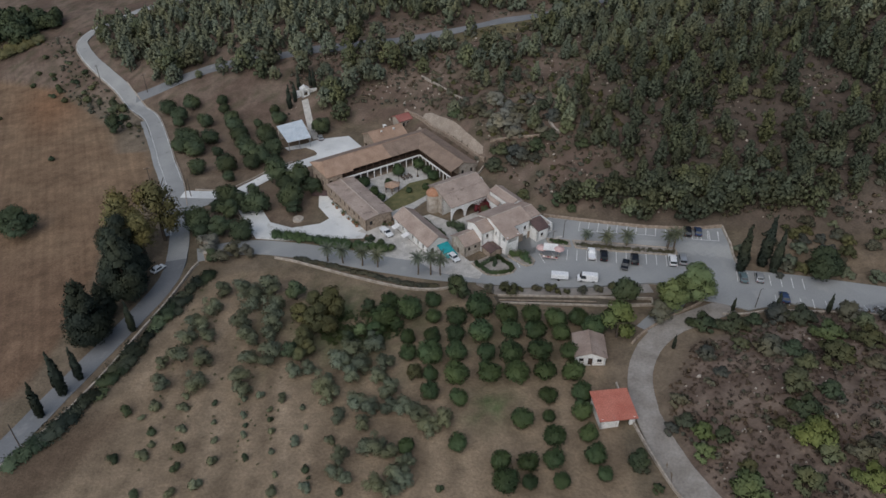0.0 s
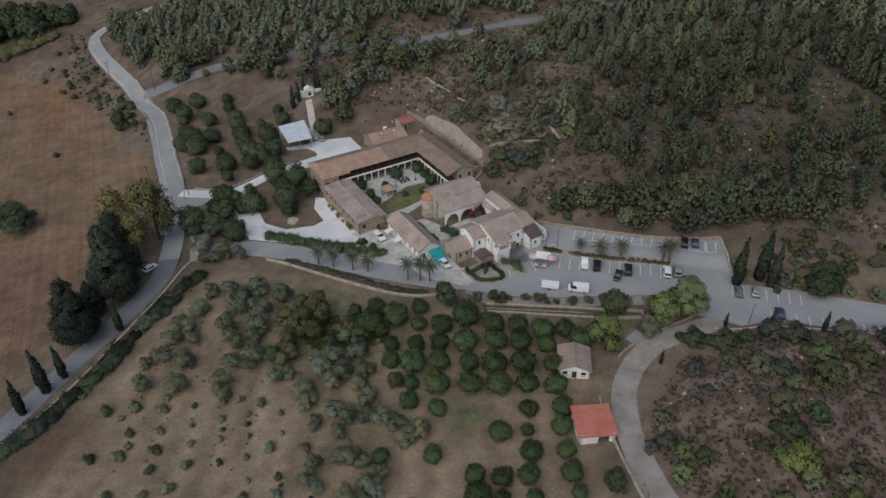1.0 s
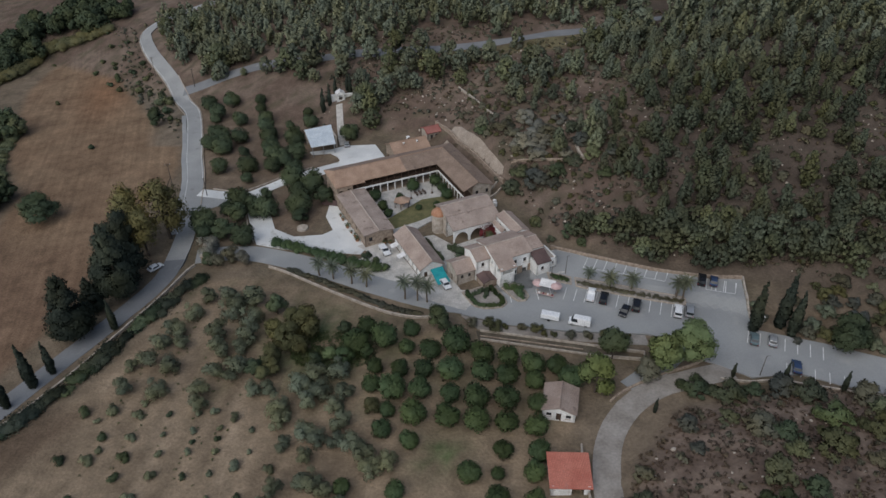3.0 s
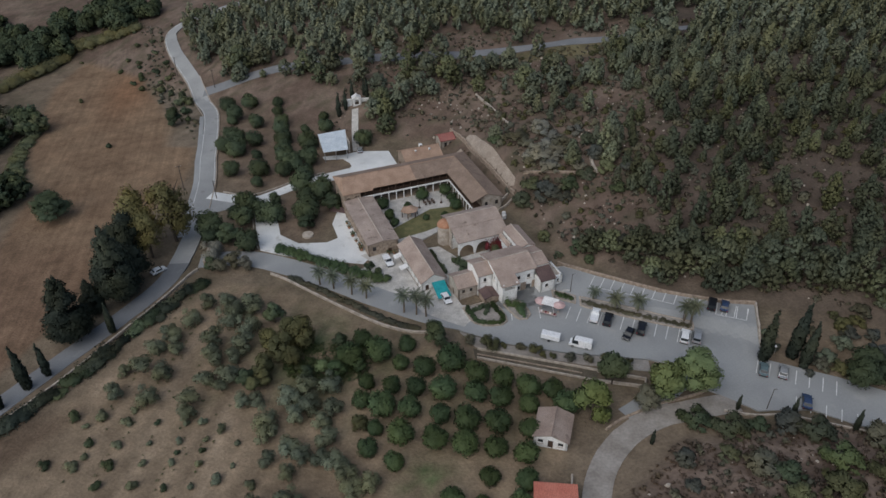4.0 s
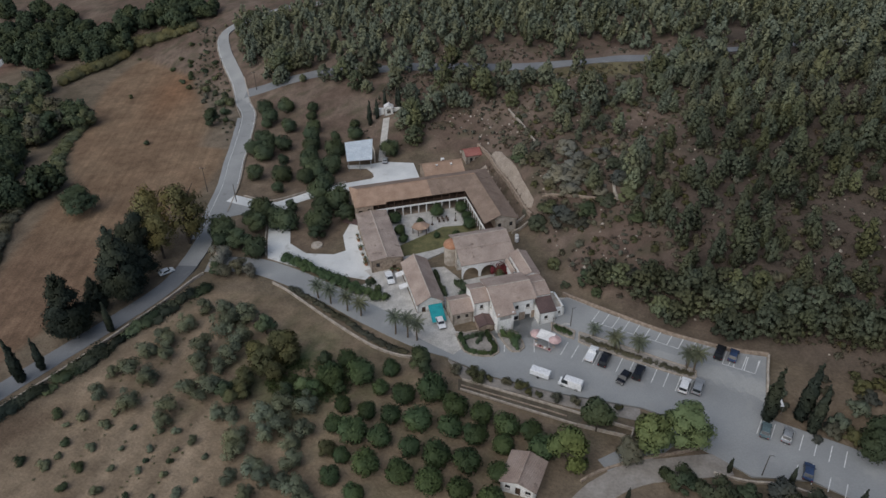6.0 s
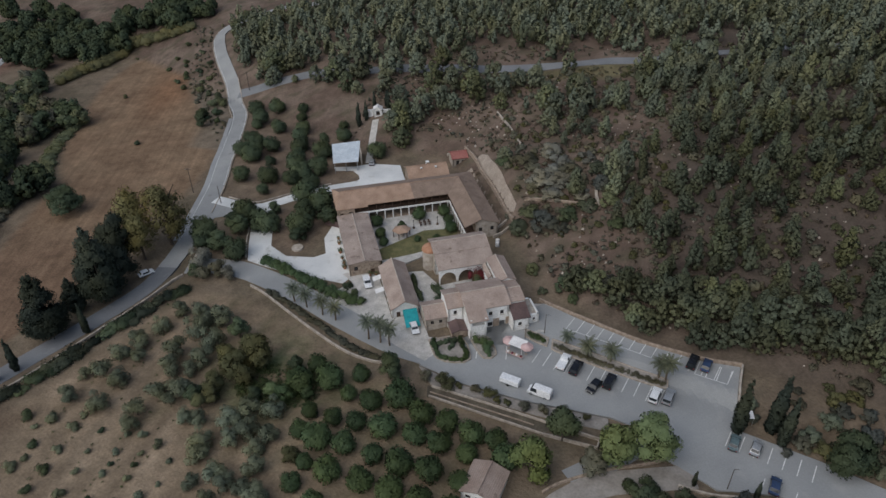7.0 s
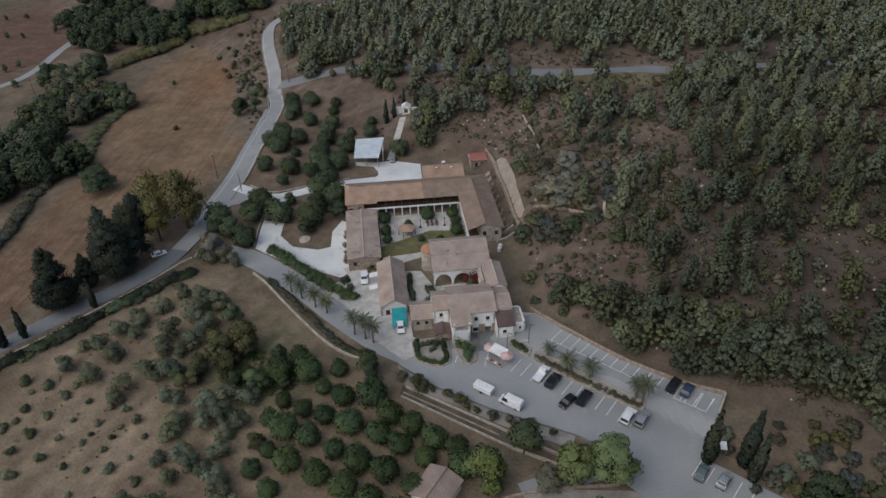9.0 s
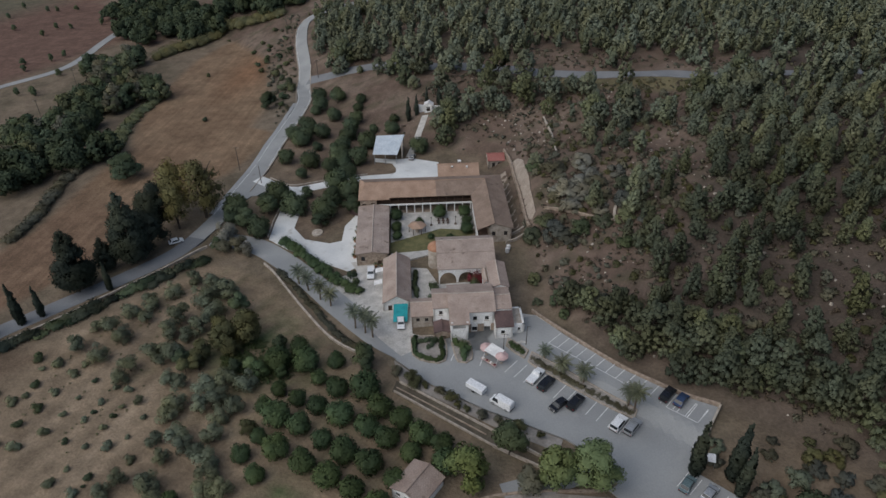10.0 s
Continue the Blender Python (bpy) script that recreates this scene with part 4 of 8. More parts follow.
    for z, r in ((base, 2.0), (1.6, 2.0), (1.6, 2.2), (1.9, 2.15), (2.4, 1.85), (2.8, 1.4), (3.1, 0.8), (3.2, 0.15)):
        rings.append([bm.verts.new((a0 - 0.3 + r * math.cos(k * math.tau / 20), 3.6 + r * math.sin(k * math.tau / 20), z)) for k in range(20)])
    for lo, hi in zip(rings, rings[1:]):
        for k in range(20):
            bm.faces.new((lo[k], lo[(k + 1) % 20], hi[(k + 1) % 20], hi[k]))
    bm.faces.new(rings[-1])
    drum = bm
    dome = bm.copy()
    bmesh.ops.delete(drum, geom=[f for f in drum.faces if f.calc_center_median().z > 1.61], context="FACES")
    bmesh.ops.delete(dome, geom=[f for f in dome.faces if f.calc_center_median().z < 1.605], context="FACES")
    part("apse", drum, STONE_PALE, ob, "pale stone apse")
    part("apse_roof", dome, DOME_TILE, ob, "orange tiled half dome")
    return ob


church()

# ---- the white guest house and its wings ----
main = gable_house("guest_house", 0.7, 10.7, -25.2, -15.6, -5, 4.0, 5.5, "a", PLASTER, TILE, "two-storey white guest house with a faded tile roof", holes={
    "s": [(5.2, 6.1, 1.2, 2.4, "window"), (7.9, 8.8, 1.2, 2.4, "window"), (1.4, 2.5, 0.6, 2.7, "door"), (5.0, 6.2, -2.0, -0.7, "window"), (7.8, 9.2, -2.4, -0.7, "open")],
    "w": [(5.4, 6.0, 1.5, 2.6, "window"), (7.4, 8.0, 1.5, 2.6, "window")]}, ridge_at=-20.6)
for x0, x1, z0, z1 in ((4.9, 10.74, -4.9, -2.55), (4.9, 5.55, -2.545, 0.2), (6.95, 8.4, -2.545, 0.2), (10.0, 10.74, -2.545, 0.2)):
    part("ground_floor_cladding", box_mesh(x0, x1, -25.32, -25.18, z0, z1), STONE, main, "brown rubble stone base")
slope(main, [(0.35, -28.35, 2.95), (4.95, -28.35, 2.95), (4.95, -25.5, 4.05), (0.35, -25.5, 4.05)], TILE, "balcony_roof")
wall(main, (0.72, -28.0), (4.6, -28.0), -5, 0.55, PLASTER, [(0.7, 3.2, -4.6, -2.0, "open")])
wall(main, (4.6, -28.0), (4.6, -25.35), -5, 3.2, PLASTER, [(0.7, 1.9, 1.3, 2.6, "open")])
wall(main, (0.72, -25.35), (0.72, -28.0), -5, 3.2, PLASTER, [(0.7, 1.9, 1.3, 2.6, "open")])
wall(main, (1.17, -28.0), (4.15, -28.0), 2.45, 2.85, PLASTER)
part("balcony_floor", box_mesh(1.18, 4.14, -27.54, -25.24, 0.35, 0.5), PLASTER, main)
part("balcony_parapet", box_mesh(1.18, 4.14, -27.96, -27.8, 0.56, 1.35, 0.02), PLASTER, main)
gable_house("guest_wing", -3.0, 0.68, -22.4, -15.6, -5, 3.1, 4.4, "a", PLASTER, TILE, "lower white wing with a tile roof beside the guest house", holes={"s": [(1.3, 2.1, 0.9, 2.1, "window")], "w": [(2, 2.6, 0.9, 2, "window")]}, over=0.25)
gable_house("kitchen_wing", -8.0, -3.02, -21.7, -15.6, -5, 0.35, 1.75, "a", STONE_PALE, TILE, "single-storey stone wing with a tile roof", holes={"s": [(1.0, 1.8, -1.6, -0.5, "window"), (3.0, 3.8, -1.6, -0.5, "window")], "w": [(2.4, 3.3, -3.8, -1.8, "door")]}, over=0.3)
gable_house("garden_porch", -3.0, 0.66, -26.2, -22.44, -5, -1.1, -0.5, "b", STONE, MAROON_TILE, "small dark-roofed porch against the guest house", over=0.15, holes={"s": [(0.9, 2.7, -4.5, -2.2, "open")]})
gable_house("east_wing", 10.75, 14.7, -24.4, -16.8, -4, 3.7, 4.6, "a", PLASTER, TILE, "white east wing with a tile roof", holes={"s": [(1.2, 2.1, 1.7, 2.9, "window")], "e": [(2, 2.8, 0.8, 2, "window")]}, over=0.15)
gable_house("north_wing", 10.9, 15.1, -16.7, -7.2, -3, 3.9, 4.7, "b", PLASTER, TILE, "white north wing with a pale tile roof", holes={"w": row(1.5, 2.6, 3, 0.8, 1.2, 2.4)}, over=0.2)
gable_house("link_wing", 9.7, 10.85, -12.6, -7.4, -3, 2.0, 2.6, "b", PLASTER, TILE, "low white link with a tile roof", over=0.15, holes={"w": [(1.5, 2.4, -2.4, -0.4, "door")]})
lean = empty("east_lean_to", SITE.copy(), "white lean-to with a maroon tile roof", "building")
wall(lean, (10.76, -28.4), (14.7, -28.4), -4, 1.75, PLASTER, [(1.2, 2.1, -0.4, 0.7, "window")])
wall(lean, (14.7, -28.4), (14.7, -24.42), -4, 1.75, PLASTER)
wall(lean, (10.76, -24.42), (10.76, -28.4), -4, 1.75, PLASTER)
slope(lean, [(10.7, -28.6, 1.9), (14.85, -28.6, 1.9), (14.85, -24.45, 3.2), (10.7, -24.45, 3.2)], MAROON_TILE)
store = empty("east_store", SITE.copy(), "small flat-roofed white store", "building")
wall(store, (14.72, -27.2), (17.4, -27.2), -4, 1.2, PLASTER, [(1.2, 1.8, -0.6, 0.3, "window")])
wall(store, (17.4, -27.2), (17.4, -21), -4, 1.2, PLASTER)
wall(store, (17.4, -21), (14.72, -21), -4, 1.2, PLASTER)
slope(store, [(14.72, -27.0, 1.05), (17.2, -27.0, 1.05), (17.2, -21.2, 1.15), (14.72, -21.2, 1.15)], STONE_PALE, "roof_slab")
slab("cloister_garden_paving", [site_xy(a, b) for a, b in ((-3.5, -15.3), (8.0, -15.3), (8.0, -5.6), (-1, -5.6), (-3.6, 2), (-7.8, 3), (-7.9, -15.3))], 0.16, PALE_STONE_PAVE, "worn stone paving between church and guest house", "pavement")
slab("guest_house_forecourt", [site_xy(a, b) for a, b in ((-17.5, -22), (-14, -27), (-11, -31), (-8.5, -33.5), (0, -36.2), (4.5, -35.5), (4.6, -31), (14, -30.2), (21, -32), (26, -31), (22, -22), (17.5, -20), (17.5, -27.5), (14.6, -28.6), (0.5, -28), (-8, -24), (-8.2, -14.5), (-14.9, -14.5), (-15, 3.5), (-19, 8.5), (-24, 8), (-21, 1))], 0.155, PALE_STONE_PAVE, "worn paving in front of the guest house", "pavement")


# ---- small buildings by the track ----
def track_hut():
    ob = gable_house("track_hut", -3.2, 3.2, -3.4, 3.4, -1.2, 2.6, 3.7, "b", PLASTER, TILE_HUT, "white hut with a brown tile roof beside the track", at=pose(31.2, 109.6, height(31.2, 109.6), 0, 0, -4), holes={"s": [(0.8, 1.8, 0.9, 1.9, "window"), (2.7, 3.7, 0, 2.05, "door"), (4.6, 5.6, 0.9, 1.9, "window")]}, over=0.3)
    return ob


track_hut()
shed = empty("red_shed", pose(33.0, 92.4, height(33, 92.4) - 0.1, 0, 0, 7), "white shed with a bright red-orange sheet roof", "shed")
wall(shed, (-3.4, -2.9), (3.4, -2.9), -1, 2.4, PLASTER, [(3.6, 5.8, 0, 2.1, "open")])
wall(shed, (3.4, -2.9), (3.4, 3.4), -1, 2.6, PLASTER)
wall(shed, (3.4, 3.4), (-3.4, 3.4), -1, 3.0, PLASTER)
wall(shed, (-3.4, 3.4), (-3.4, -2.9), -1, 2.6, PLASTER)
slope(shed, [(-3.8, -3.3, 2.55), (3.8, -3.3, 2.55), (3.8, 3.9, 3.25), (-3.8, 3.9, 3.25)], TILE_RED, "roof_sheet")
barn = empty("metal_shed", SITE.copy(), "open shed with a pale blue-grey metal roof", "shed")
slope(barn, [(-19.5, 66.5, -3.3), (-11.2, 65.6, -3.3), (-8.6, 78.6, -2.3), (-18.4, 78.4, -2.3)], METAL_ROOF, "roof_sheet")
for a, b in ((-19, 67), (-15.3, 66.6), (-11.6, 66.2), (-18, 78), (-13.5, 78.1), (-9.1, 78.2)):
    part("post", box_mesh(a - 0.1, a + 0.1, b - 0.1, b + 0.1, -10, -2.6 if b > 70 else -3.4), STEEL, barn)
wall(barn, (-9.2, 78.5), (-18.2, 78.3), -10, -2.6, STONE_PALE)
wall(barn, (-9.4, 70), (-9.0, 78.5), -10, -2.8, STONE_PALE)

# ---- walls, kerbs and banks ----
low_wall("wall_road", [(-92, 72), (-86.5, 85), (-80.2, 97.5), (-75.8, 110.5), (-72.5, 124), (-69.3, 137), (-67.5, 148), (-66.5, 151)], 0.75, 0.45, STONE_PALE, "long low pale stone wall beside the main road")
low_wall("wall_grove", [(-46, 152.4), (-41, 150.6), (-33, 146.6), (-22, 141.2), (-10, 136), (-2, 134.6), (2, 135.4)], 0.7, 0.4, STONE_PALE, "low pale stone wall above the olive grove")
low_wall("wall_lot", [(28, 165), (33, 162.6), (39, 160.1), (52, 155.1), (65.4, 152.7), (73.2, 152.9)], 0.9, 0.45, STONE, "brown stone wall behind the parking lot")
low_wall("wall_lot_end", [(73.3, 152.7), (72.9, 145), (73.7, 137)], 0.8, 0.4, STONE_PALE, "pale stone wall at the parking lot's end")
low_wall("wall_lane", [(41.2, 112), (44, 115), (51.6, 120.2), (59.5, 124.6), (61.6, 127.5)], 0.6, 0.4, STONE, "low stone kerb wall beside the track")
low_wall("wall_track", [(35.4, 100.5), (35.6, 95.5), (36.6, 90), (38.2, 82.5), (40.8, 73), (45, 60)], 0.7, 0.35, STONE_PALE, "low pale wall beside the dirt track")
low_wall("wall_verge", [(63.5, 120.6), (69, 120.4), (76, 121.5), (86, 119.5), (97.5, 116.6), (118, 109)], 0.5, 0.4, STONE_PALE, "low wall at the foot of the knoll")
low_wall("wall_terrace", [(13.0, 131.0), (24, 129.7), (32, 128.7), (39.6, 127.7)], 0.6, 0.3, STONE_PALE, "stone terrace wall of the planted strip")
slab("terrace_earth", [(12, 131.2), (24, 129.9), (39.6, 127.7), (38.4, 124.6), (26, 126.3), (13, 128)], 0.06, DARK_EARTH, "dark soil between the terrace walls", "planting bed", 3.0)
low_wall("wall_terrace_foot", [(13.4, 128.2), (25, 126.6), (38.3, 124.8)], 0.6, 0.3, STONE_PALE, "low stone wall at the orchard's edge")
low_wall("wall_terrace_low", [(13.2, 129.5), (25, 128.1), (36, 126.7)], 0.25, 0.25, STONE, "low kerb between the terrace walls")
for p, q in (((39.0, 127.5), (48.8, 126.4)), ((48.8, 126.4), (48.6, 124.2)), ((48.6, 124.2), (38.4, 124.7))):
    low_wall("wall_enclosure", [p, ((p[0] + q[0]) / 2, (p[1] + q[1]) / 2), q], 0.8, 0.3, STONE_PALE, "low pale wall round a small enclosure")
low_wall("wall_bank", [(-14, 234), (-8.1, 227), (1.1, 213.4), (10.2, 199.6), (13, 196)], 1.2, 0.6, STONE, "stone retaining wall on the bank behind the cloister")
low_wall("wall_hill", [(-8.4, 252.6), (-0.9, 242), (6.6, 228.5)], 0.8, 0.5, STONE_PALE, "dry stone wall running up the slope")
low_wall("wall_hill_b", [(14.7, 201.3), (24.6, 200.3), (35.2, 197.3)], 0.7, 0.6, STONE, "ruined dry stone wall among scrub")
low_wall("wall_hill_c", [(33.6, 204.5), (34.6, 200), (36, 197)], 0.8, 0.7, STONE_PALE, "end of a ruined stone wall among scrub")
low_wall("wall_drive", [(-70, 184.4), (-63.2, 178), (-59, 170.5), (-54.5, 163.2)], 0.5, 0.35, STONE_PALE, "low garden wall beside the drive")
low_wall("wall_orchard", [(-79, 191), (-69.5, 190.2), (-63.5, 195.2), (-58, 201.6), (-51, 207.6)], 0.4, 0.35, STONE_PALE, "low wall at the orchard's edge")
slab("bank_earth", [(-7.7, 227.3), (-6.5, 229), (-4, 227.5), (3, 216), (7.2, 208.6), (12.6, 200.5), (12.4, 198.6), (10.7, 199.8), (1.6, 213.7)], 0.12, BANK_EARTH, "bare beige earth bank above the wall", "bank", 2.0)
ribbon("kerb_main", offset_line(MAIN_ROAD, 3.0)[8:15], 0.3, 0.24, KERB, "pale kerb along the main road", "kerb")
ribbon("edge_line_main", offset_line(MAIN_ROAD, -2.45)[7:19], 0.13, 0.125, LINE, "worn white edge line of the main road", "road marking")
ribbon("edge_line_main", offset_line(MAIN_ROAD, 2.45)[9:14], 0.13, 0.125, LINE, "worn white edge line of the main road", "road marking")
ribbon("shoulder_main", offset_line(MAIN_ROAD, -3.5)[7:13], 1.6, 0.07, ASPHALT, "dark asphalt shoulder of the main road", "road")
ribbon("kerb_main_far", offset_line(MAIN_ROAD, -3.0)[12:18], 0.3, 0.22, KERB, "pale kerb along the main road's bank", "kerb")

# planted islands in the parking lot
for nm, pts in (("island_long", [(34.2, 151.6), (42.5, 149.6), (52, 147.2), (59.4, 145.6), (59.6, 143.6), (51, 144.6), (42.4, 146.6), (34.6, 148.8)]), ("island_corner", [(27.5, 153.6), (33.2, 151.8), (33.4, 149.4), (28, 151.4)])):
    slab(nm, pts, 0.42, DIRT, "planted soil island with a stone kerb in the parking lot", "planting bed", 3.0)
    low_wall(nm + "_kerb", pts + pts[:1], 0.5, 0.3, KERB, "stone kerb round a planted island", "kerb", 2.0, rough=0.02)
slab("bed_strip", [(8, 136.2), (12.5, 131.6), (24, 130.4), (36, 129.2), (50, 129), (49.5, 132.2), (33, 132), (19, 133.2)], 0.1, DIRT, "dry planted strip below the parking lot", "planting bed")


# parking bays: each painted line a strip of its own
def bay_lines(name, p, q, count, depth, closing):
    """Lines of a row of bays from p to q on the plan, each as deep as given, with or without a closing line."""
    ob = empty(name, pose(0, 0, 0), "white painted parking bay lines on asphalt", "road marking")
    p, q = Vector(p), Vector(q)
    d = (q - p).normalized()
    n = Vector((-d.y, d.x))

    def strip(a, b, wide):
        t = (b - a).normalized()
        o = Vector((-t.y, t.x)) * wide / 2
        k = max(1, int((b - a).length / 2))
        verts, faces = [], []
        for i in range(k + 1):
            c = a.lerp(b, i / k)
            for s in (o, -o):
                verts.append((c.x + s.x, c.y + s.y, height(c.x + s.x, c.y + s.y) + 0.2))
            if i:
                faces.append((2 * i - 2, 2 * i - 1, 2 * i + 1, 2 * i))
        part("line", mesh_from("line", verts, faces, LINE), LINE, ob)

    for i in range(count + 1):
        a = p.lerp(q, i / count)
        strip(a, a + n * depth, 0.16)
    if closing:
        strip(p, q, 0.14)
    return ob


bay_lines("bay_lines_upper", (36.3, 155.7), (55.4, 150.4), 8, 4.3, True)
bay_lines("bay_lines_end", (55.4, 150.4), (70.6, 146.6), 6, 4.3, False)
bay_lines("bay_lines_corner", (64.3, 147.9), (70.6, 146.6), 3, 4.3, True)
bay_lines("bay_lines_middle", (31.5, 143.6), (58.2, 138.6), 11, 4.6, False)
bay_lines("bay_lines_forecourt", (19.4, 141.6), (29.0, 143.8), 3, 4.2, False)
bay_lines("bay_lines_east", (71.0, 132.2), (85.5, 128.6), 6, 4.2, False)
bay_lines("bay_lines_verge", (77, 123.6), (98, 118.4), 8, 3.4, False)


# ---- vehicles ----
def vehicle(kind, paint, x, y, turn, label, up=0.17):
    """A parked vehicle: shaped body, dark glass, wheels, lamps. It faces +x before its turn."""
    long, wide, roof = {"car": (4.2, 1.74, 1.45), "suv": (4.5, 1.85, 1.75), "van": (5.0, 1.95, 2.1), "pickup": (5.0, 1.8, 1.75)}[kind]
    h = long / 2
    sill, belt = 0.32, roof * (0.6 if kind != "van" else 0.52)
    profile = {
        "car": [(-h, sill + 0.15), (-h, belt - 0.08), (-h + 0.35, belt), (-h * 0.62, roof - 0.06), (-h * 0.1, roof), (h * 0.22, roof - 0.1), (h * 0.5, belt), (h - 0.3, belt - 0.12), (h, belt - 0.36), (h, sill + 0.05)],
        "suv": [(-h, sill + 0.15), (-h, belt), (-h + 0.25, roof - 0.08), (-h * 0.2, roof), (h * 0.2, roof - 0.06), (h * 0.46, belt), (h - 0.2, belt - 0.1), (h, belt - 0.3), (h, sill + 0.05)],
        "van": [(-h, sill + 0.1), (-h, roof - 0.2), (-h + 0.2, roof), (h * 0.35, roof), (h * 0.55, roof - 0.15), (h * 0.78, belt), (h - 0.1, belt - 0.25), (h, sill + 0.05)],
        "pickup": [(-h, sill + 0.2), (-h, belt), (-h * 0.05, belt), (-h * 0.02, roof - 0.05), (h * 0.28, roof - 0.02), (h * 0.5, belt), (h - 0.2, belt - 0.1), (h, belt - 0.3), (h, sill + 0.1)],
    }[kind]
    ob = empty(kind if kind != "suv" else "car", pose(x, y, height(x, y) + up, 0, 0, turn), label, "van" if kind == "van" else "pickup truck" if kind == "pickup" else "car", "parked vehicles")
    bm = bmesh.new()
    rings = []
    for k, s in ((-1, 1), (-0.94, 1), (0.94, 1), (1, 1)):
        ring = []
        for px, pz in profile:
            tuck = 0.16 * max(0.0, (pz - belt) / (roof - belt)) if pz > belt else 0.0
            inset = 0.05 if abs(k) == 1 else 0.0
            ring.append(bm.verts.new((px * (1 - inset * 0.3), k * (wide / 2 - tuck), pz - (inset if pz > belt else 0))))
        rings.append(ring)
    for a, b in zip(rings, rings[1:]):
        for i in range(len(profile)):
            j = (i + 1) % len(profile)
            bm.faces.new((a[i], a[j], b[j], b[i]))
    bm.faces.new(rings[0][::-1])
    bm.faces.new(rings[-1])
    bmesh.ops.recalc_face_normals(bm, faces=bm.faces[:])
    part("body", bm, paint, ob)
    cab0, cab1 = {"car": (-h * 0.6, h * 0.24), "suv": (-h + 0.35, h * 0.22), "van": (h * 0.1, h * 0.6), "pickup": (0.05, h * 0.3)}[kind]
    glass_top = roof - 0.12
    for sgn in (-1, 1):
        y0 = wide / 2 + 0.012
        y1 = wide / 2 - 0.16 * (glass_top - belt) / (roof - belt) + 0.012
        pts = [(cab0 + 0.1, sgn * y0, belt + 0.05), (cab1 + 0.3, sgn * y0, belt + 0.05), (cab1, sgn * y1, glass_top), (cab0 + 0.3, sgn * y1, glass_top)]
        part("side_window", prism(pts, (0, -sgn * 0.03, 0)), GLASS, ob)
    iw = wide / 2 - 0.2
    pairs = [(profile[i], profile[i + 1]) for i in range(len(profile) - 1)]
    front = [(p, q) for p, q in pairs if p[1] > q[1] and abs(q[1] - belt) < 0.02][0]
    sheets = [("windscreen", *front)]
    back = [(p, q) for p, q in pairs if q[1] > p[1] and abs(p[1] - belt) < 0.02 and kind != "van"]
    if back and kind != "pickup":
        sheets.append(("rear_window", *back[0]))
    for nm, p, q in sheets:
        p, q = Vector((p[0], 0, p[1])), Vector((q[0], 0, q[1]))
        a, b = p.lerp(q, 0.1), p.lerp(q, 0.92)
        nrm = Vector((-(q - p).z, 0, (q - p).x)).normalized()
        nrm = nrm if nrm.z > 0 else -nrm
        o = nrm * 0.02
        part(nm, prism([a + o + Vector((0, -iw, 0)), a + o + Vector((0, iw, 0)), b + o + Vector((0, iw + 0.08, 0)), b + o + Vector((0, -iw - 0.08, 0))], -nrm * 0.025), GLASS, ob)
    for wx in (-h * 0.6, h * 0.62):
        for sgn in (-1, 1):
            bm = bmesh.new()
            tube(bm, (wx, sgn * (wide / 2 - 0.2), 0.31), (wx, sgn * (wide / 2 + 0.02), 0.31), 0.31, 0.31, 16)
            tyre = part("wheel", bm, RUBBER, ob)
            bm = bmesh.new()
            tube(bm, (wx, sgn * (wide / 2), 0.31), (wx, sgn * (wide / 2 + 0.035), 0.31), 0.19, 0.17, 12)
            part("rim", bm, STEEL, tyre)
    for sgn in (-1, 1):
        part("headlamp", box_mesh(h - 0.12, h + 0.015, sgn * (wide / 2 - 0.28) - 0.16, sgn * (wide / 2 - 0.28) + 0.16, belt - 0.45, belt - 0.3, 0.02), LAMP_GLASS, ob)
        part("tail_lamp", box_mesh(-h - 0.015, -h + 0.06, sgn * (wide / 2 - 0.2) - 0.1, sgn * (wide / 2 - 0.2) + 0.1, belt - 0.35, belt - 0.15, 0.02), RED_LAMP, ob)
        part("mirror", box_mesh(cab1 + 0.18, cab1 + 0.32, sgn * (wide / 2 + 0.1) - 0.08, sgn * (wide / 2 + 0.1) + 0.08, belt + 0.02, belt + 0.18, 0.02), paint, ob)
    for bx in (-h - 0.03, h - 0.05):
        part("bumper", box_mesh(bx, bx + 0.09, -wide / 2 + 0.06, wide / 2 - 0.06, sill, sill + 0.22, 0.03), RUBBER, ob)
    return ob


vehicle("van", WHITE_PAINT, 35.2, 134.9, 172, "white delivery van parked at the lot's edge")
vehicle("pickup", WHITE_PAINT, 38.0, 145.0, 82, "white pickup truck parked in a bay")
vehicle("suv", BLACK_PAINT, 40.9, 143.9, 80, "black hatchback parked in a bay")
vehicle("suv", BLACK_PAINT, 48.2, 141.7, 80, "black off-road car parked in a bay")
vehicle("suv", WHITE_PAINT, 57.4, 140.6, 80, "white car parked in a bay")
vehicle("suv", SILVER_PAINT, 60.0, 141.0, 80, "pale car parked in a bay")
vehicle("car", BLACK_PAINT, 45.4, 139.6, 250, "black saloon standing in the aisle")
vehicle("suv", BLACK_PAINT, 63.7, 150.8, 78, "black car parked at the far wall")
vehicle("car", BLUE_PAINT, 66.4, 150.6, 78, "dark blue car parked at the far wall")
vehicle("car", TEAL_PAINT, 72.5, 133.2, 80, "grey-blue car parked beside a cypress")
vehicle("car", SILVER_PAINT, 76.3, 133.1, 76, "pale silver-grey car parked by the verge")
vehicle("car", BLUE_PAINT, 79.3, 125.4, 80, "dark blue car parked below the knoll")
vehicle("car", WHITE_PAINT, 2.5, 147.2, 304, "white car under a turquoise awning")
vehicle("car", WHITE_PAINT, -76.6, 148.6, 60, "white car parked under roadside trees", 0.05)
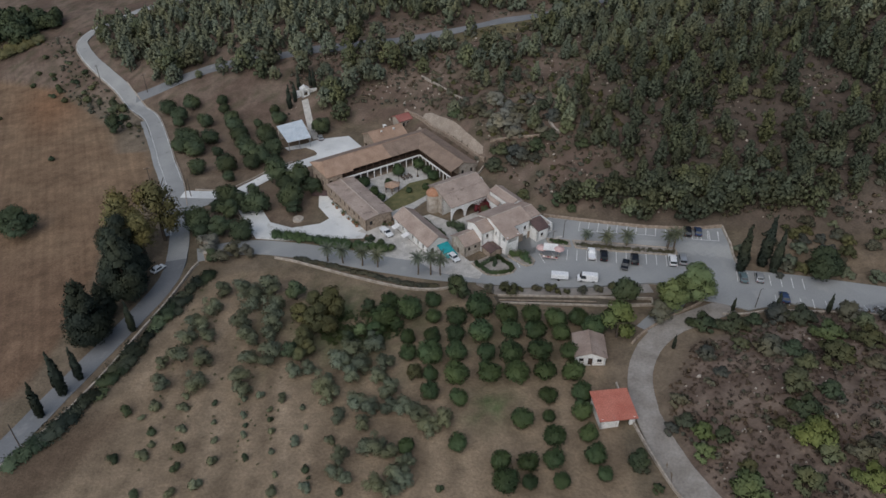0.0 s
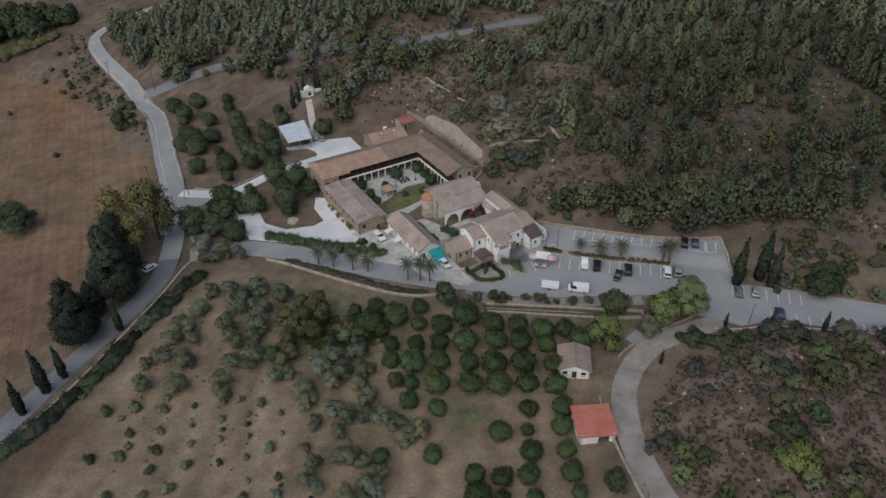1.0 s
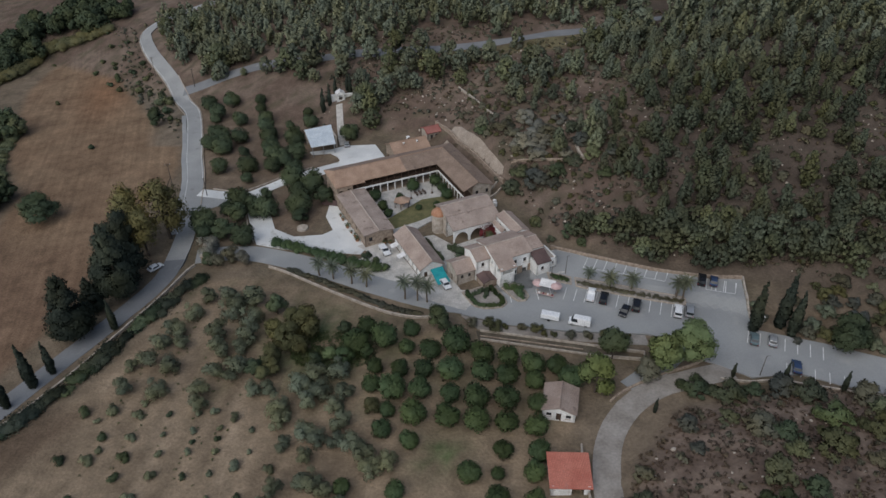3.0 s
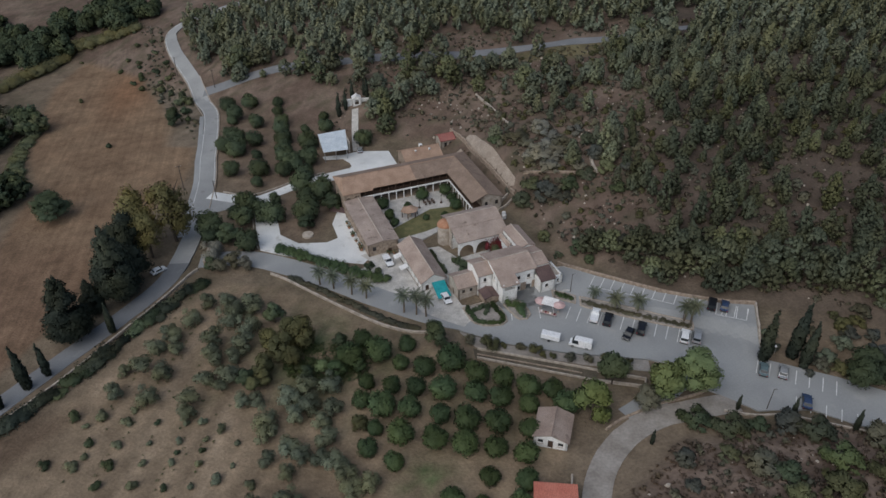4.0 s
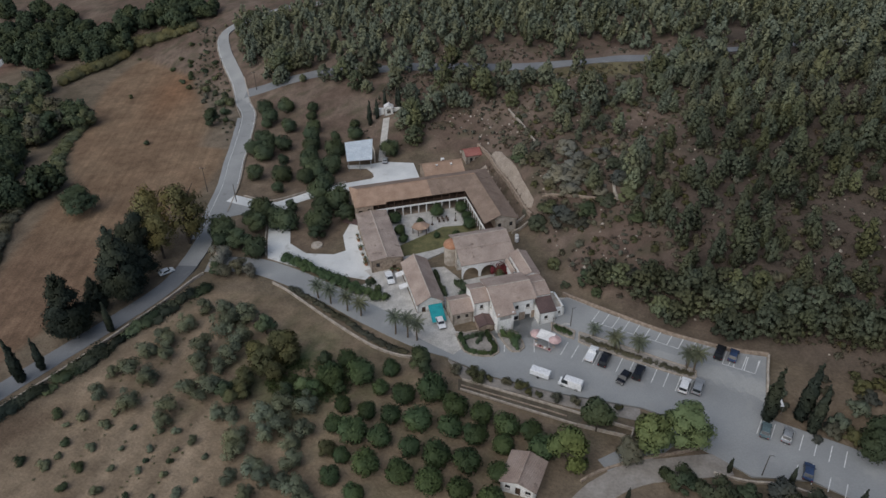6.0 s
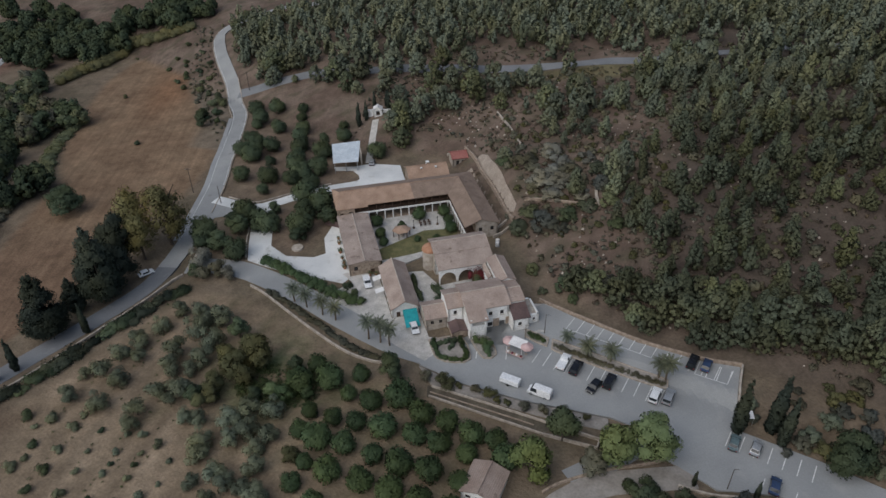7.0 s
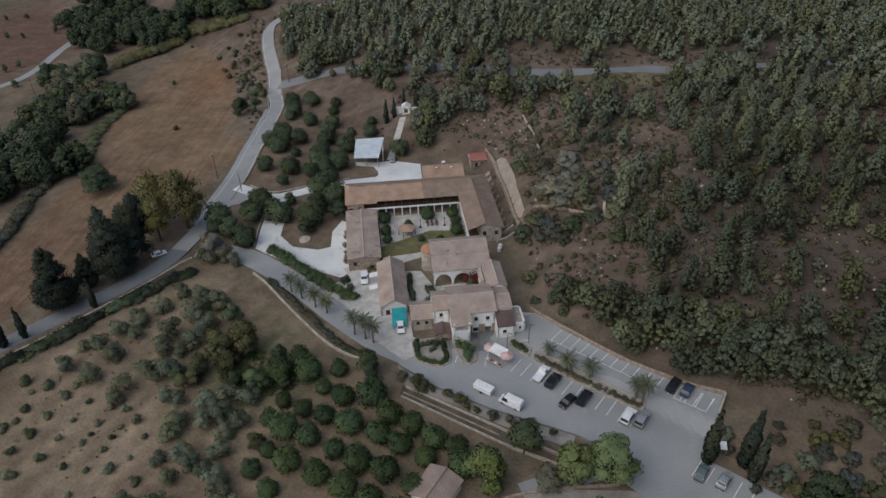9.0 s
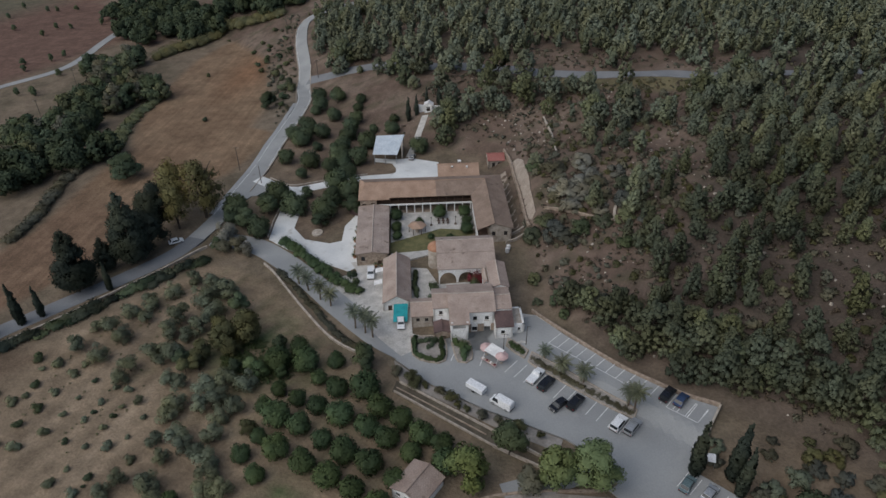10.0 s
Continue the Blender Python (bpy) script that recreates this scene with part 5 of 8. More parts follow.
vehicle("car", SILVER_PAINT, -44.0, 224.2, 110, "silver car parked in the yard", 0.12)
vehicle("pickup", WHITE_PAINT, -16.1, 160.9, 304, "white pickup beside the stone range")


def side_awning(a, b, label):
    """A small canvas on two posts, leaning out from the lodge's wall."""
    z = height(*site_xy(a, b)) + 0.15
    ob = empty("side_awning", SITE @ pose(a, b, z), label, "awning", "small awnings of the lodge")
    slope(ob, [(-1.1, -0.9, 2.0), (-1.1, 0.9, 2.0), (1.0, 0.9, 2.5), (1.0, -0.9, 2.5)][::-1], CANVAS, "canvas", 0.05)
    for y in (-0.8, 0.8):
        bm = bmesh.new()
        tube(bm, (-1.0, y, -0.1), (-1.0, y, 1.97), 0.04, 0.04, 7)
        part("post", bm, STEEL, ob)


side_awning(-16.0, 0.2, "small white canvas awning beside the lodge")
side_awning(-16.2, -5.2, "small white canvas awning beside the lodge")

trailer = empty("trailer", pose(28.6, 136.2, height(28.6, 136.2) + 0.17, 0, 0, -8), "white box trailer parked at the lot's edge", "trailer")
part("box", box_mesh(-2.1, 2.1, -0.9, 0.9, 0.55, 1.75, 0.06), WHITE_PAINT, trailer)
part("drawbar", box_mesh(2.1, 3.1, -0.06, 0.06, 0.45, 0.55, 0.01), STEEL, trailer)
for sgn in (-1, 1):
    bm = bmesh.new()
    tube(bm, (-0.2, sgn * 0.75, 0.3), (-0.2, sgn * 0.95, 0.3), 0.3, 0.3, 14)
    part("wheel", bm, RUBBER, trailer)

# the awning on the lodge's south end
awning = empty("awning", SITE @ pose(-10.6, -14.6, 0), "turquoise canvas awning on steel posts", "awning")
slope(awning, [(-1.9, -5.4, -2.75), (1.5, -5.4, -2.75), (1.7, -0.2, -1.6), (-1.7, -0.2, -1.6)], TURQUOISE, "canvas", 0.05)
for a, b, z in ((-1.8, -5.2, -2.8), (1.4, -5.2, -2.8), (-1.6, -0.4, -1.75), (1.6, -0.4, -1.75)):
    bm = bmesh.new()
    tube(bm, (a, b, -5.5), (a, b, z), 0.05, 0.05, 8)
    part("post", bm, STEEL, awning)


# market stall with parasols in the lot
def parasol(x, y, r, z, mat, label):
    ob = empty("parasol", pose(x, y, height(x, y) + 0.17), label, "parasol", "parasols of the stall")
    bm = bmesh.new()
    rim = [bm.verts.new((r * math.cos(k * math.tau / 8), r * math.sin(k * math.tau / 8), z)) for k in range(8)]
    hem = [bm.verts.new((r * math.cos(k * math.tau / 8), r * math.sin(k * math.tau / 8), z - 0.22)) for k in range(8)]
    tip = bm.verts.new((0, 0, z + r * 0.38))
    for k in range(8):
        bm.faces.new((rim[k], rim[(k + 1) % 8], tip))
        bm.faces.new((hem[k], hem[(k + 1) % 8], rim[(k + 1) % 8], rim[k]))
    part("canopy", bm, mat, ob)
    bm = bmesh.new()
    tube(bm, (0, 0, 0), (0, 0, z + r * 0.36), 0.035, 0.03, 8)
    part("pole", bm, STEEL, ob)
    bm = bmesh.new()
    tube(bm, (0, 0, 0), (0, 0, 0.09), 0.34, 0.3, 12)
    part("foot", bm, KERB, ob)


parasol(25.4, 146.9, 1.5, 2.25, PINK_CANVAS, "faded pink parasol over the market stall")
parasol(29.6, 145.9, 1.5, 2.25, PINK_CANVAS, "faded pink parasol over the market stall")
stall = empty("market_stall", pose(27.5, 146.3, height(27.5, 146.3) + 0.17, 0, 0, -12), "market stall under a white canvas roof", "stall")
slope(stall, [(-1.8, -1.2, 2.35), (1.8, -1.2, 2.35), (1.8, 1.4, 2.75), (-1.8, 1.4, 2.75)], CANVAS, "canvas", 0.06)
for a, b in ((-1.7, -1.1), (1.7, -1.1), (-1.7, 1.3), (1.7, 1.3)):
    bm = bmesh.new()
    tube(bm, (a, b, 0), (a, b, 2.5 if b > 0 else 2.3), 0.035, 0.035, 8)
    part("post", bm, STEEL, stall)
table = empty("stall_table", pose(27.3, 144.4, height(27.3, 144.4) + 0.17, 0, 0, -12), "long trestle table with goods in front of the stall", "table")
part("tabletop", box_mesh(-2.0, 2.0, -0.4, 0.4, 0.72, 0.78, 0.01), PINK_CANVAS, table)
for a in (-1.7, 1.7):
    for b in (-0.32, 0.32):
        part("leg", box_mesh(a - 0.03, a + 0.03, b - 0.03, b + 0.03, 0, 0.72), STEEL, table)
for i in range(7):
    crate = empty("crate", pose(27.3 + (-1.6 + i * 0.53) * 0.978, 144.4 + (1.6 - i * 0.53) * 0.2, height(27.3, 144.4) + 0.95, 0, 0, -12), "shallow crate of produce on the stall table", "crate", "crates on the stall")
    part("tray", box_mesh(-0.2, 0.2, -0.28, 0.28, 0, 0.16, 0.01), (CANVAS, KERB, FLOWER, TILE_WARM)[i % 4], crate)


# ---- poles and lamps ----
def pole(x, y, high, arms, label, lean=0.0):
    ob = empty("utility_pole", pose(x, y, height(x, y), lean, 0, 30), label, "utility pole", "utility poles")
    bm = bmesh.new()
    tube(bm, (0, 0, -0.5), (0, 0, high), 0.15, 0.1, 10)
    part("post", bm, POLE_WOOD, ob)
    for i in range(arms):
        part("crossarm", box_mesh(-0.9, 0.9, -0.06, 0.06, high - 0.5 - 0.7 * i, high - 0.38 - 0.7 * i, 0.01), POLE_WOOD, ob)
        for a in (-0.8, 0, 0.8):
            bm = bmesh.new()
            tube(bm, (a, 0, high - 0.38 - 0.7 * i), (a, 0, high - 0.2 - 0.7 * i), 0.05, 0.03, 8)
            part("insulator", bm, LAMP_GLASS, ob)


for x, y, h, n1 in ((-92.5, 190.5, 9, 1), (-79.3, 187, 6.5, 0), (-84.5, 90, 7.5, 0), (-172, 306.7, 9, 1), (-145, 280, 8.5, 1), (-206.4, 190.6, 9, 1), (-228.4, 222.7, 9, 1), (-121, 268, 8, 1)):
    pole(x, y, h, n1, "weathered wooden utility pole beside a road")
for x, y in ((31.9, 153.4), (28.4, 149.2), (57.3, 146.2), (71.6, 122.6)):
    ob = empty("street_lamp", pose(x, y, height(x, y), 0, 0, 20), "slim dark street lamp beside the parking lot", "street lamp", "street lamps")
    bm = bmesh.new()
    tube(bm, (0, 0, -0.2), (0, 0, 5.6), 0.1, 0.06, 10)
    part("post", bm, POLE_WOOD, ob)
    part("arm", box_mesh(0, 0.8, -0.03, 0.03, 5.5, 5.56), POLE_WOOD, ob)
    head = part("head", box_mesh(0.55, 1.0, -0.13, 0.13, 5.42, 5.52, 0.03), STEEL, ob)
    part("lens", box_mesh(0.6, 0.95, -0.1, 0.1, 5.4, 5.419), LAMP_GLASS, head)


# ---- palms ----
def palm(x, y, high, seed, spread=2.0):
    g = random.Random(seed)
    ob = empty("palm_tree", pose(x, y, height(x, y) + 0.1, 0, 0, g.random() * 360), "date palm with arching green fronds", "palm", "palms")
    bm = bmesh.new()
    n = 7
    pts = [Vector((0.12 * math.sin(i * 0.5), 0.08 * i / n, high * i / n - 0.3)) for i in range(n + 1)]
    for i in range(n):
        tube(bm, pts[i], pts[i + 1], 0.24 - 0.06 * i / n, 0.2 - 0.06 * i / n, 8)
    part("trunk", bm, PALM_BARK, ob)
    top = pts[-1]
    for k in range(34):
        a = k * 2.399
        rise = 1.15 - 1.9 * (k / 34)
        part("frond", FROND, PALM_LEAF, ob, m=Matrix.Translation(top) @ pose(0, 0, 0, 0, -math.degrees(rise), math.degrees(a)) @ Matrix.Scale(spread / 2 * (0.85 + 0.3 * g.random()), 4))


def frond_mesh():
    """One feathered frond, 2 m long, arching down towards its tip."""
    verts, faces = [], []
    steps = 11
    for i in range(steps):
        t0, t1 = i / steps, (i + 0.8) / steps
        for s in (-1, 1):
            w = 0.3 * math.sin(math.pi * min(1, 0.12 + 0.88 * t0)) + 0.05
            b = len(verts)
            for t, o, dz in ((t0, 0, 0), (t1, 0, 0), (t1 + 0.1, s * w, -0.16), (t0 + 0.12, s * w, -0.16)):
                verts.append((2 * t, o, -0.75 * t * t * 1.3 + dz))
            faces.append((b, b + 1, b + 2, b + 3) if s > 0 else (b + 3, b + 2, b + 1, b))
    return mesh_from("frond", verts, faces, PALM_LEAF)


FROND = frond_mesh()
for i, (x, y, h) in enumerate([(-31.0, 149.6, 4.8), (-26.8, 148.3, 5.0), (-21.5, 146.6, 5.0), (-17.4, 145.6, 4.6), (-6.6, 141.4, 5.8), (-3.4, 141.0, 6.2), (-0.9, 140.6, 5.8), (37.4, 151.0, 3.0), (42.4, 148.6, 3.6), (47.4, 147.8, 4.0), (59.0, 145.5, 5.8), (57.5, 145.9, 4.8)]):
    palm(x, y, h, 300 + i, 2.0 if h > 3 else 1.6)

# ---- courtyard and garden things ----
FLOOR = -3.95


def kiosk():
    ob = empty("kiosk", SITE @ pose(-5.7, 19.6, 0), "open hexagonal kiosk with a faded brown tile roof", "kiosk")
    bm = bmesh.new()
    rim = [bm.verts.new((2.7 * math.cos(k * math.tau / 6), 2.3 * math.sin(k * math.tau / 6), -1.75)) for k in range(6)]
    low = [bm.verts.new((2.7 * math.cos(k * math.tau / 6), 2.3 * math.sin(k * math.tau / 6), -1.9)) for k in range(6)]
    tip = bm.verts.new((0, 0, -0.85))
    for k in range(6):
        bm.faces.new((rim[k], rim[(k + 1) % 6], tip))
        bm.faces.new((low[k], low[(k + 1) % 6], rim[(k + 1) % 6], rim[k]))
    bm.faces.new(low[::-1])
    part("roof", bm, TILE_WARM, ob)
    for k in range(6):
        a, b = 2.3 * math.cos(k * math.tau / 6), 1.95 * math.sin(k * math.tau / 6)
        part("post", box_mesh(a - 0.1, a + 0.1, b - 0.1, b + 0.1, FLOOR - 0.3, -1.9, 0.02), DARK_WOOD, ob)
    bm = bmesh.new()
    tube(bm, (0, 0, FLOOR - 0.2), (0, 0, FLOOR + 0.8), 0.6, 0.55, 12)
    part("well_head", bm, STONE_PALE, ob)


kiosk()


def cafe_table(a, b):
    ob = empty("garden_table", SITE @ pose(a, b, FLOOR), "dark round garden table in the courtyard", "table", "courtyard tables")
    bm = bmesh.new()
    tube(bm, (0, 0, 0.7), (0, 0, 0.75), 0.5, 0.5, 14)
    part("tabletop", bm, DARK_WOOD, ob)
    bm = bmesh.new()
    tube(bm, (0, 0, 0), (0, 0, 0.7), 0.08, 0.05, 8)
    part("pedestal", bm, DARK_WOOD, ob)


def garden_chair(a, b, turn):
    ob = empty("garden_chair", SITE @ pose(a, b, FLOOR, 0, 0, turn), "dark wooden garden chair", "chair", "courtyard chairs")
    part("seat", box_mesh(-0.24, 0.24, -0.24, 0.24, 0.42, 0.47, 0.01), DARK_WOOD, ob)
    part("backrest", box_mesh(-0.24, 0.24, 0.2, 0.25, 0.47, 0.95, 0.01), DARK_WOOD, ob)
    for x in (-0.21, 0.21):
        for y in (-0.21, 0.21):
            part("leg", box_mesh(x - 0.03, x + 0.03, y - 0.03, y + 0.03, 0, 0.42), DARK_WOOD, ob)


for a in (0.6, 1.9, 3.2):
    cafe_table(a, 23.8)
    garden_chair(a, 23.0, 180)
    garden_chair(a, 24.6, 0)
for a, b in ((-1.6, 22.6), (5.4, 22.8)):
    ob = empty("courtyard_lamp", SITE @ pose(a, b, FLOOR), "dark iron lamp post on a round base", "lamp post", "courtyard lamps")
    bm = bmesh.new()
    tube(bm, (0, 0, 0), (0, 0, 0.35), 0.42, 0.3, 12)
    part("base", bm, DARK_WOOD, ob)
    bm = bmesh.new()
    tube(bm, (0, 0, 0.35), (0, 0, 2.4), 0.09, 0.06, 8)
    part("post", bm, DARK_WOOD, ob)
    bm = bmesh.new()
    tube(bm, (0, 0, 2.4), (0, 0, 2.75), 0.2, 0.12, 8)
    part("lantern", bm, GLASS, ob)

# round planter and garden bed of the forecourt
bm = bmesh.new()
tube(bm, (0, 0, -0.3), (0, 0, 0.55), 1.7, 1.6, 20)
planter = empty("round_planter", pose(-42.8, 171.4, height(-42.8, 171.4)), "round pale stone planter with a tree", "planter")
part("ring", bm, STONE_PALE, planter)
garden = [site_xy(a, b) for a, b in ((-8.3, -25.2), (-1.2, -26.6), (-1.0, -34.2), (-4.6, -34.2), (-8.0, -31.4))]
slab("garden_bed", garden, 0.5, DIRT, "planted garden bed in front of the guest house", "planting bed", 2.5)
low_wall("garden_kerb", garden + garden[:1], 0.55, 0.3, KERB, "stone kerb round the garden bed", "kerb", 1.5, rough=0.02)
bed2 = [site_xy(a, b) for a, b in ((0.8, -28.6), (4.6, -28.8), (4.8, -34.6), (1.8, -34.9))]
slab("garden_bed_small", bed2, 0.5, DIRT, "small planted bed below the balcony", "planting bed", 2.5)
low_wall("garden_kerb_small", bed2 + bed2[:1], 0.55, 0.3, KERB, "stone kerb round the small bed", "kerb", 1.5, rough=0.02)

# white chapel shrine at the end of the lane
shrine = gable_house("shrine", -1.6, 1.6, -1.3, 1.3, -1.0, 2.4, 3.3, "b", PLASTER, CANVAS, "small white arched shrine at the end of the lane", "shrine", at=pose(-52.8, 249.6, height(-52.8, 249.6), 0, 0, 24), holes={"s": [(0.9, 2.3, 0.0, 1.9, "open")]}, over=0.15)
for s in (-1, 1):
    part("side_wall", box_mesh(s * 3.2 - 1.5, s * 3.2 + 1.5, -0.25, 0.25, -1.0, 1.9, 0.04), PLASTER, shrine)

# stone gate at the fork and a white sail
gate = empty("stone_gate", pose(-65.2, 155, height(-65.2, 155), 0, 0, -75), "brown stone gate pillars at the drive", "gate")
for s in (-2.6, 2.6):
    part("pillar", box_mesh(s - 0.5, s + 0.5, -0.5, 0.5, -0.5, 2.6, 0.06), STONE, gate)
    part("cap", box_mesh(s - 0.62, s + 0.62, -0.62, 0.62, 2.601, 2.8, 0.04), STONE_PALE, gate)
part("side_wall", box_mesh(-6.0, -3.1, -0.3, 0.3, -0.5, 1.5, 0.05), STONE, gate)
sail = empty("shade_sail", pose(74.6, 139.5, height(74.6, 139.5), 0, 0, 15), "small white shade roof on posts beside a cypress", "canopy")
slope(sail, [(-0.9, -0.9, 2.2), (0.9, -0.9, 2.2), (0.9, 0.9, 2.4), (-0.9, 0.9, 2.4)], CANVAS, "roof", 0.05)
for a in (-0.8, 0.8):
    for b in (-0.8, 0.8):
        part("post", box_mesh(a - 0.03, a + 0.03, b - 0.03, b + 0.03, -0.2, 2.2), STEEL, sail)

# retaining walls between the cloister's gable and the slope
low_wall("wall_gable", [(7.6, 191.4), (9.3, 194.4), (10.9, 196.8)], 0.9, 0.4, STONE_PALE, "short pale stone wall beside the cloister gable")
low_wall("wall_gable_low", [(9.2, 189.2), (11, 191.6), (12.5, 194)], 0.9, 0.4, STONE_PALE, "short pale stone wall beside the cloister gable")


def water_tank(a, b, z, r, high):
    """An upright roof tank: ribbed body, domed lid, three short feet."""
    ob = empty("water_tank", SITE @ pose(a, b, z), "white plastic water tank on a small stand", "water tank", "water tanks")
    bm = bmesh.new()
    for i in range(4):
        tube(bm, Vector((0, 0, 0.3 + high * i / 4)), Vector((0, 0, 0.3 + high * (i + 0.86) / 4)), r, r, 14)
        tube(bm, Vector((0, 0, 0.3 + high * (i + 0.84) / 4)), Vector((0, 0, 0.3 + high * (i + 1.02) / 4)), r * 0.95, r * 0.95, 14)
    part("body", bm, CANVAS, ob)
    bm = bmesh.new()
    tube(bm, Vector((0, 0, 0.3 + high)), Vector((0, 0, 0.45 + high)), r * 0.9, r * 0.35, 14)
    part("lid", bm, CANVAS, ob)
    for k in range(3):
        bm = bmesh.new()
        q = Vector((math.cos(k * 2.09) * r * 0.7, math.sin(k * 2.09) * r * 0.7, 0))
        tube(bm, q, q + Vector((0, 0, 0.32)), 0.05, 0.05, 6)
        part("foot", bm, STEEL, ob)
    return ob


def roof_box(a, b, z, w, d, h, name, label):
    """A white roof unit with a dark grille and a cap."""
    ob = empty(name, SITE @ pose(a, b, z), label, "chimney" if name == "chimney" else "roof unit")
    part("body", box_mesh(-w / 2, w / 2, -d / 2, d / 2, -0.7, h, 0.03), PLASTER, ob)
    part("cap", box_mesh(-w / 2 - 0.08, w / 2 + 0.08, -d / 2 - 0.08, d / 2 + 0.08, h + 0.003, h + 0.1, 0.02), PLASTER, ob)
    part("grille", box_mesh(-w / 2 + 0.08, w / 2 - 0.08, -d / 2 - 0.02, -d / 2 - 0.004, h * 0.3, h * 0.8), DARK_WOOD, ob)


roof_box(8.4, 48.2, 2.2, 0.9, 0.9, 0.7, "chimney", "short white chimney on the annex ridge")
roof_box(6.0, 46.2, 1.6, 0.5, 0.5, 0.5, "chimney", "small white chimney on the annex roof")
roof_box(10.6, 46.0, 1.6, 0.5, 0.5, 0.5, "chimney", "small white chimney on the annex roof")
for a, b in ((18.1, 6.2), (18.6, 7.6)):
    water_tank(a, b, height(*site_xy(a, b)), 0.55, 1.2)

ribbon("bank_walk", [(-9.6, 223.8), (-4.5, 216.6), (0.8, 208.6), (5.4, 201.2), (8.2, 197)], 2.6, 0.1, BANK_EARTH, "beige earth walk between cloister and bank wall", "path")
low_wall("wall_maroon", [(-41.1, 184.9), (-38, 184.4), (-34.8, 183.8)], 1.9, 0.3, MAROON_TILE, "maroon screen wall at the forecourt's end", rough=0.02)


def flower_pot(x, y, r, turn):
    """A clay pot with a rim and a small leafy plant, added in place of unclear clutter."""
    ob = empty("flower_pot", pose(x, y, height(x, y) + 0.12, 0, 0, turn), "clay flower pot with a leafy plant, added in place of small clutter", "flower pot", "flower pots")
    bm = bmesh.new()
    tube(bm, Vector((0, 0, 0)), Vector((0, 0, r * 1.3)), r * 0.7, r, 10)
    pot = part("pot", bm, DOME_TILE, ob)
    bm = bmesh.new()
    tube(bm, Vector((0, 0, r * 1.3)), Vector((0, 0, r * 1.5)), r * 1.12, r * 1.12, 10)
    part("rim", bm, DOME_TILE, pot)
    bm = bmesh.new()
    g = random.Random(int(x * 10))
    for k in range(90):
        a, e = g.random() * math.tau, g.uniform(0.1, 1.4)
        c = Vector((math.cos(a) * math.cos(e), math.sin(a) * math.cos(e), math.sin(e))) * r * g.uniform(1.0, 2.0) + Vector((0, 0, r * 1.4))
        d = Vector((g.uniform(-1, 1), g.uniform(-1, 1), g.uniform(-1, 1))).normalized() * r * 0.4
        f = d.cross(c).normalized() * r * 0.3
        bm.faces.new([bm.verts.new(c - d), bm.verts.new(c + f), bm.verts.new(c + d)])
    part("plant", bm, CITRUS_LEAF, ob)


# added pots where small unclear clutter stands along the range
for i, (a, b) in enumerate(((-23.0, 25.5), (-23.1, 23.0), (-23.3, 18.4), (-23.2, 15.2), (-23.0, 12.6), (-23.1, 10.4), (-15.6, 4.6), (-17.2, 4.8))):
    x, y = site_xy(a, b)
    flower_pot(x, y, 0.34 + 0.1 * (i % 3), i * 40)

# ---- plants ----
GOLD = (1 + 5 ** 0.5) / 2
CORE = np.array([(-1, GOLD, 0), (1, GOLD, 0), (-1, -GOLD, 0), (1, -GOLD, 0), (0, -1, GOLD), (0, 1, GOLD), (0, -1, -GOLD), (0, 1, -GOLD), (GOLD, 0, -1), (GOLD, 0, 1), (-GOLD, 0, -1), (-GOLD, 0, 1)]) / math.sqrt(1 + GOLD * GOLD)
CORE_FACES = np.array([(0, 11, 5), (0, 5, 1), (0, 1, 7), (0, 7, 10), (0, 10, 11), (1, 5, 9), (5, 11, 4), (11, 10, 2), (10, 7, 6), (7, 1, 8), (3, 9, 4), (3, 4, 2), (3, 2, 6), (3, 6, 8), (3, 8, 9), (4, 9, 5), (2, 4, 11), (6, 2, 10), (8, 6, 7), (9, 8, 1)])


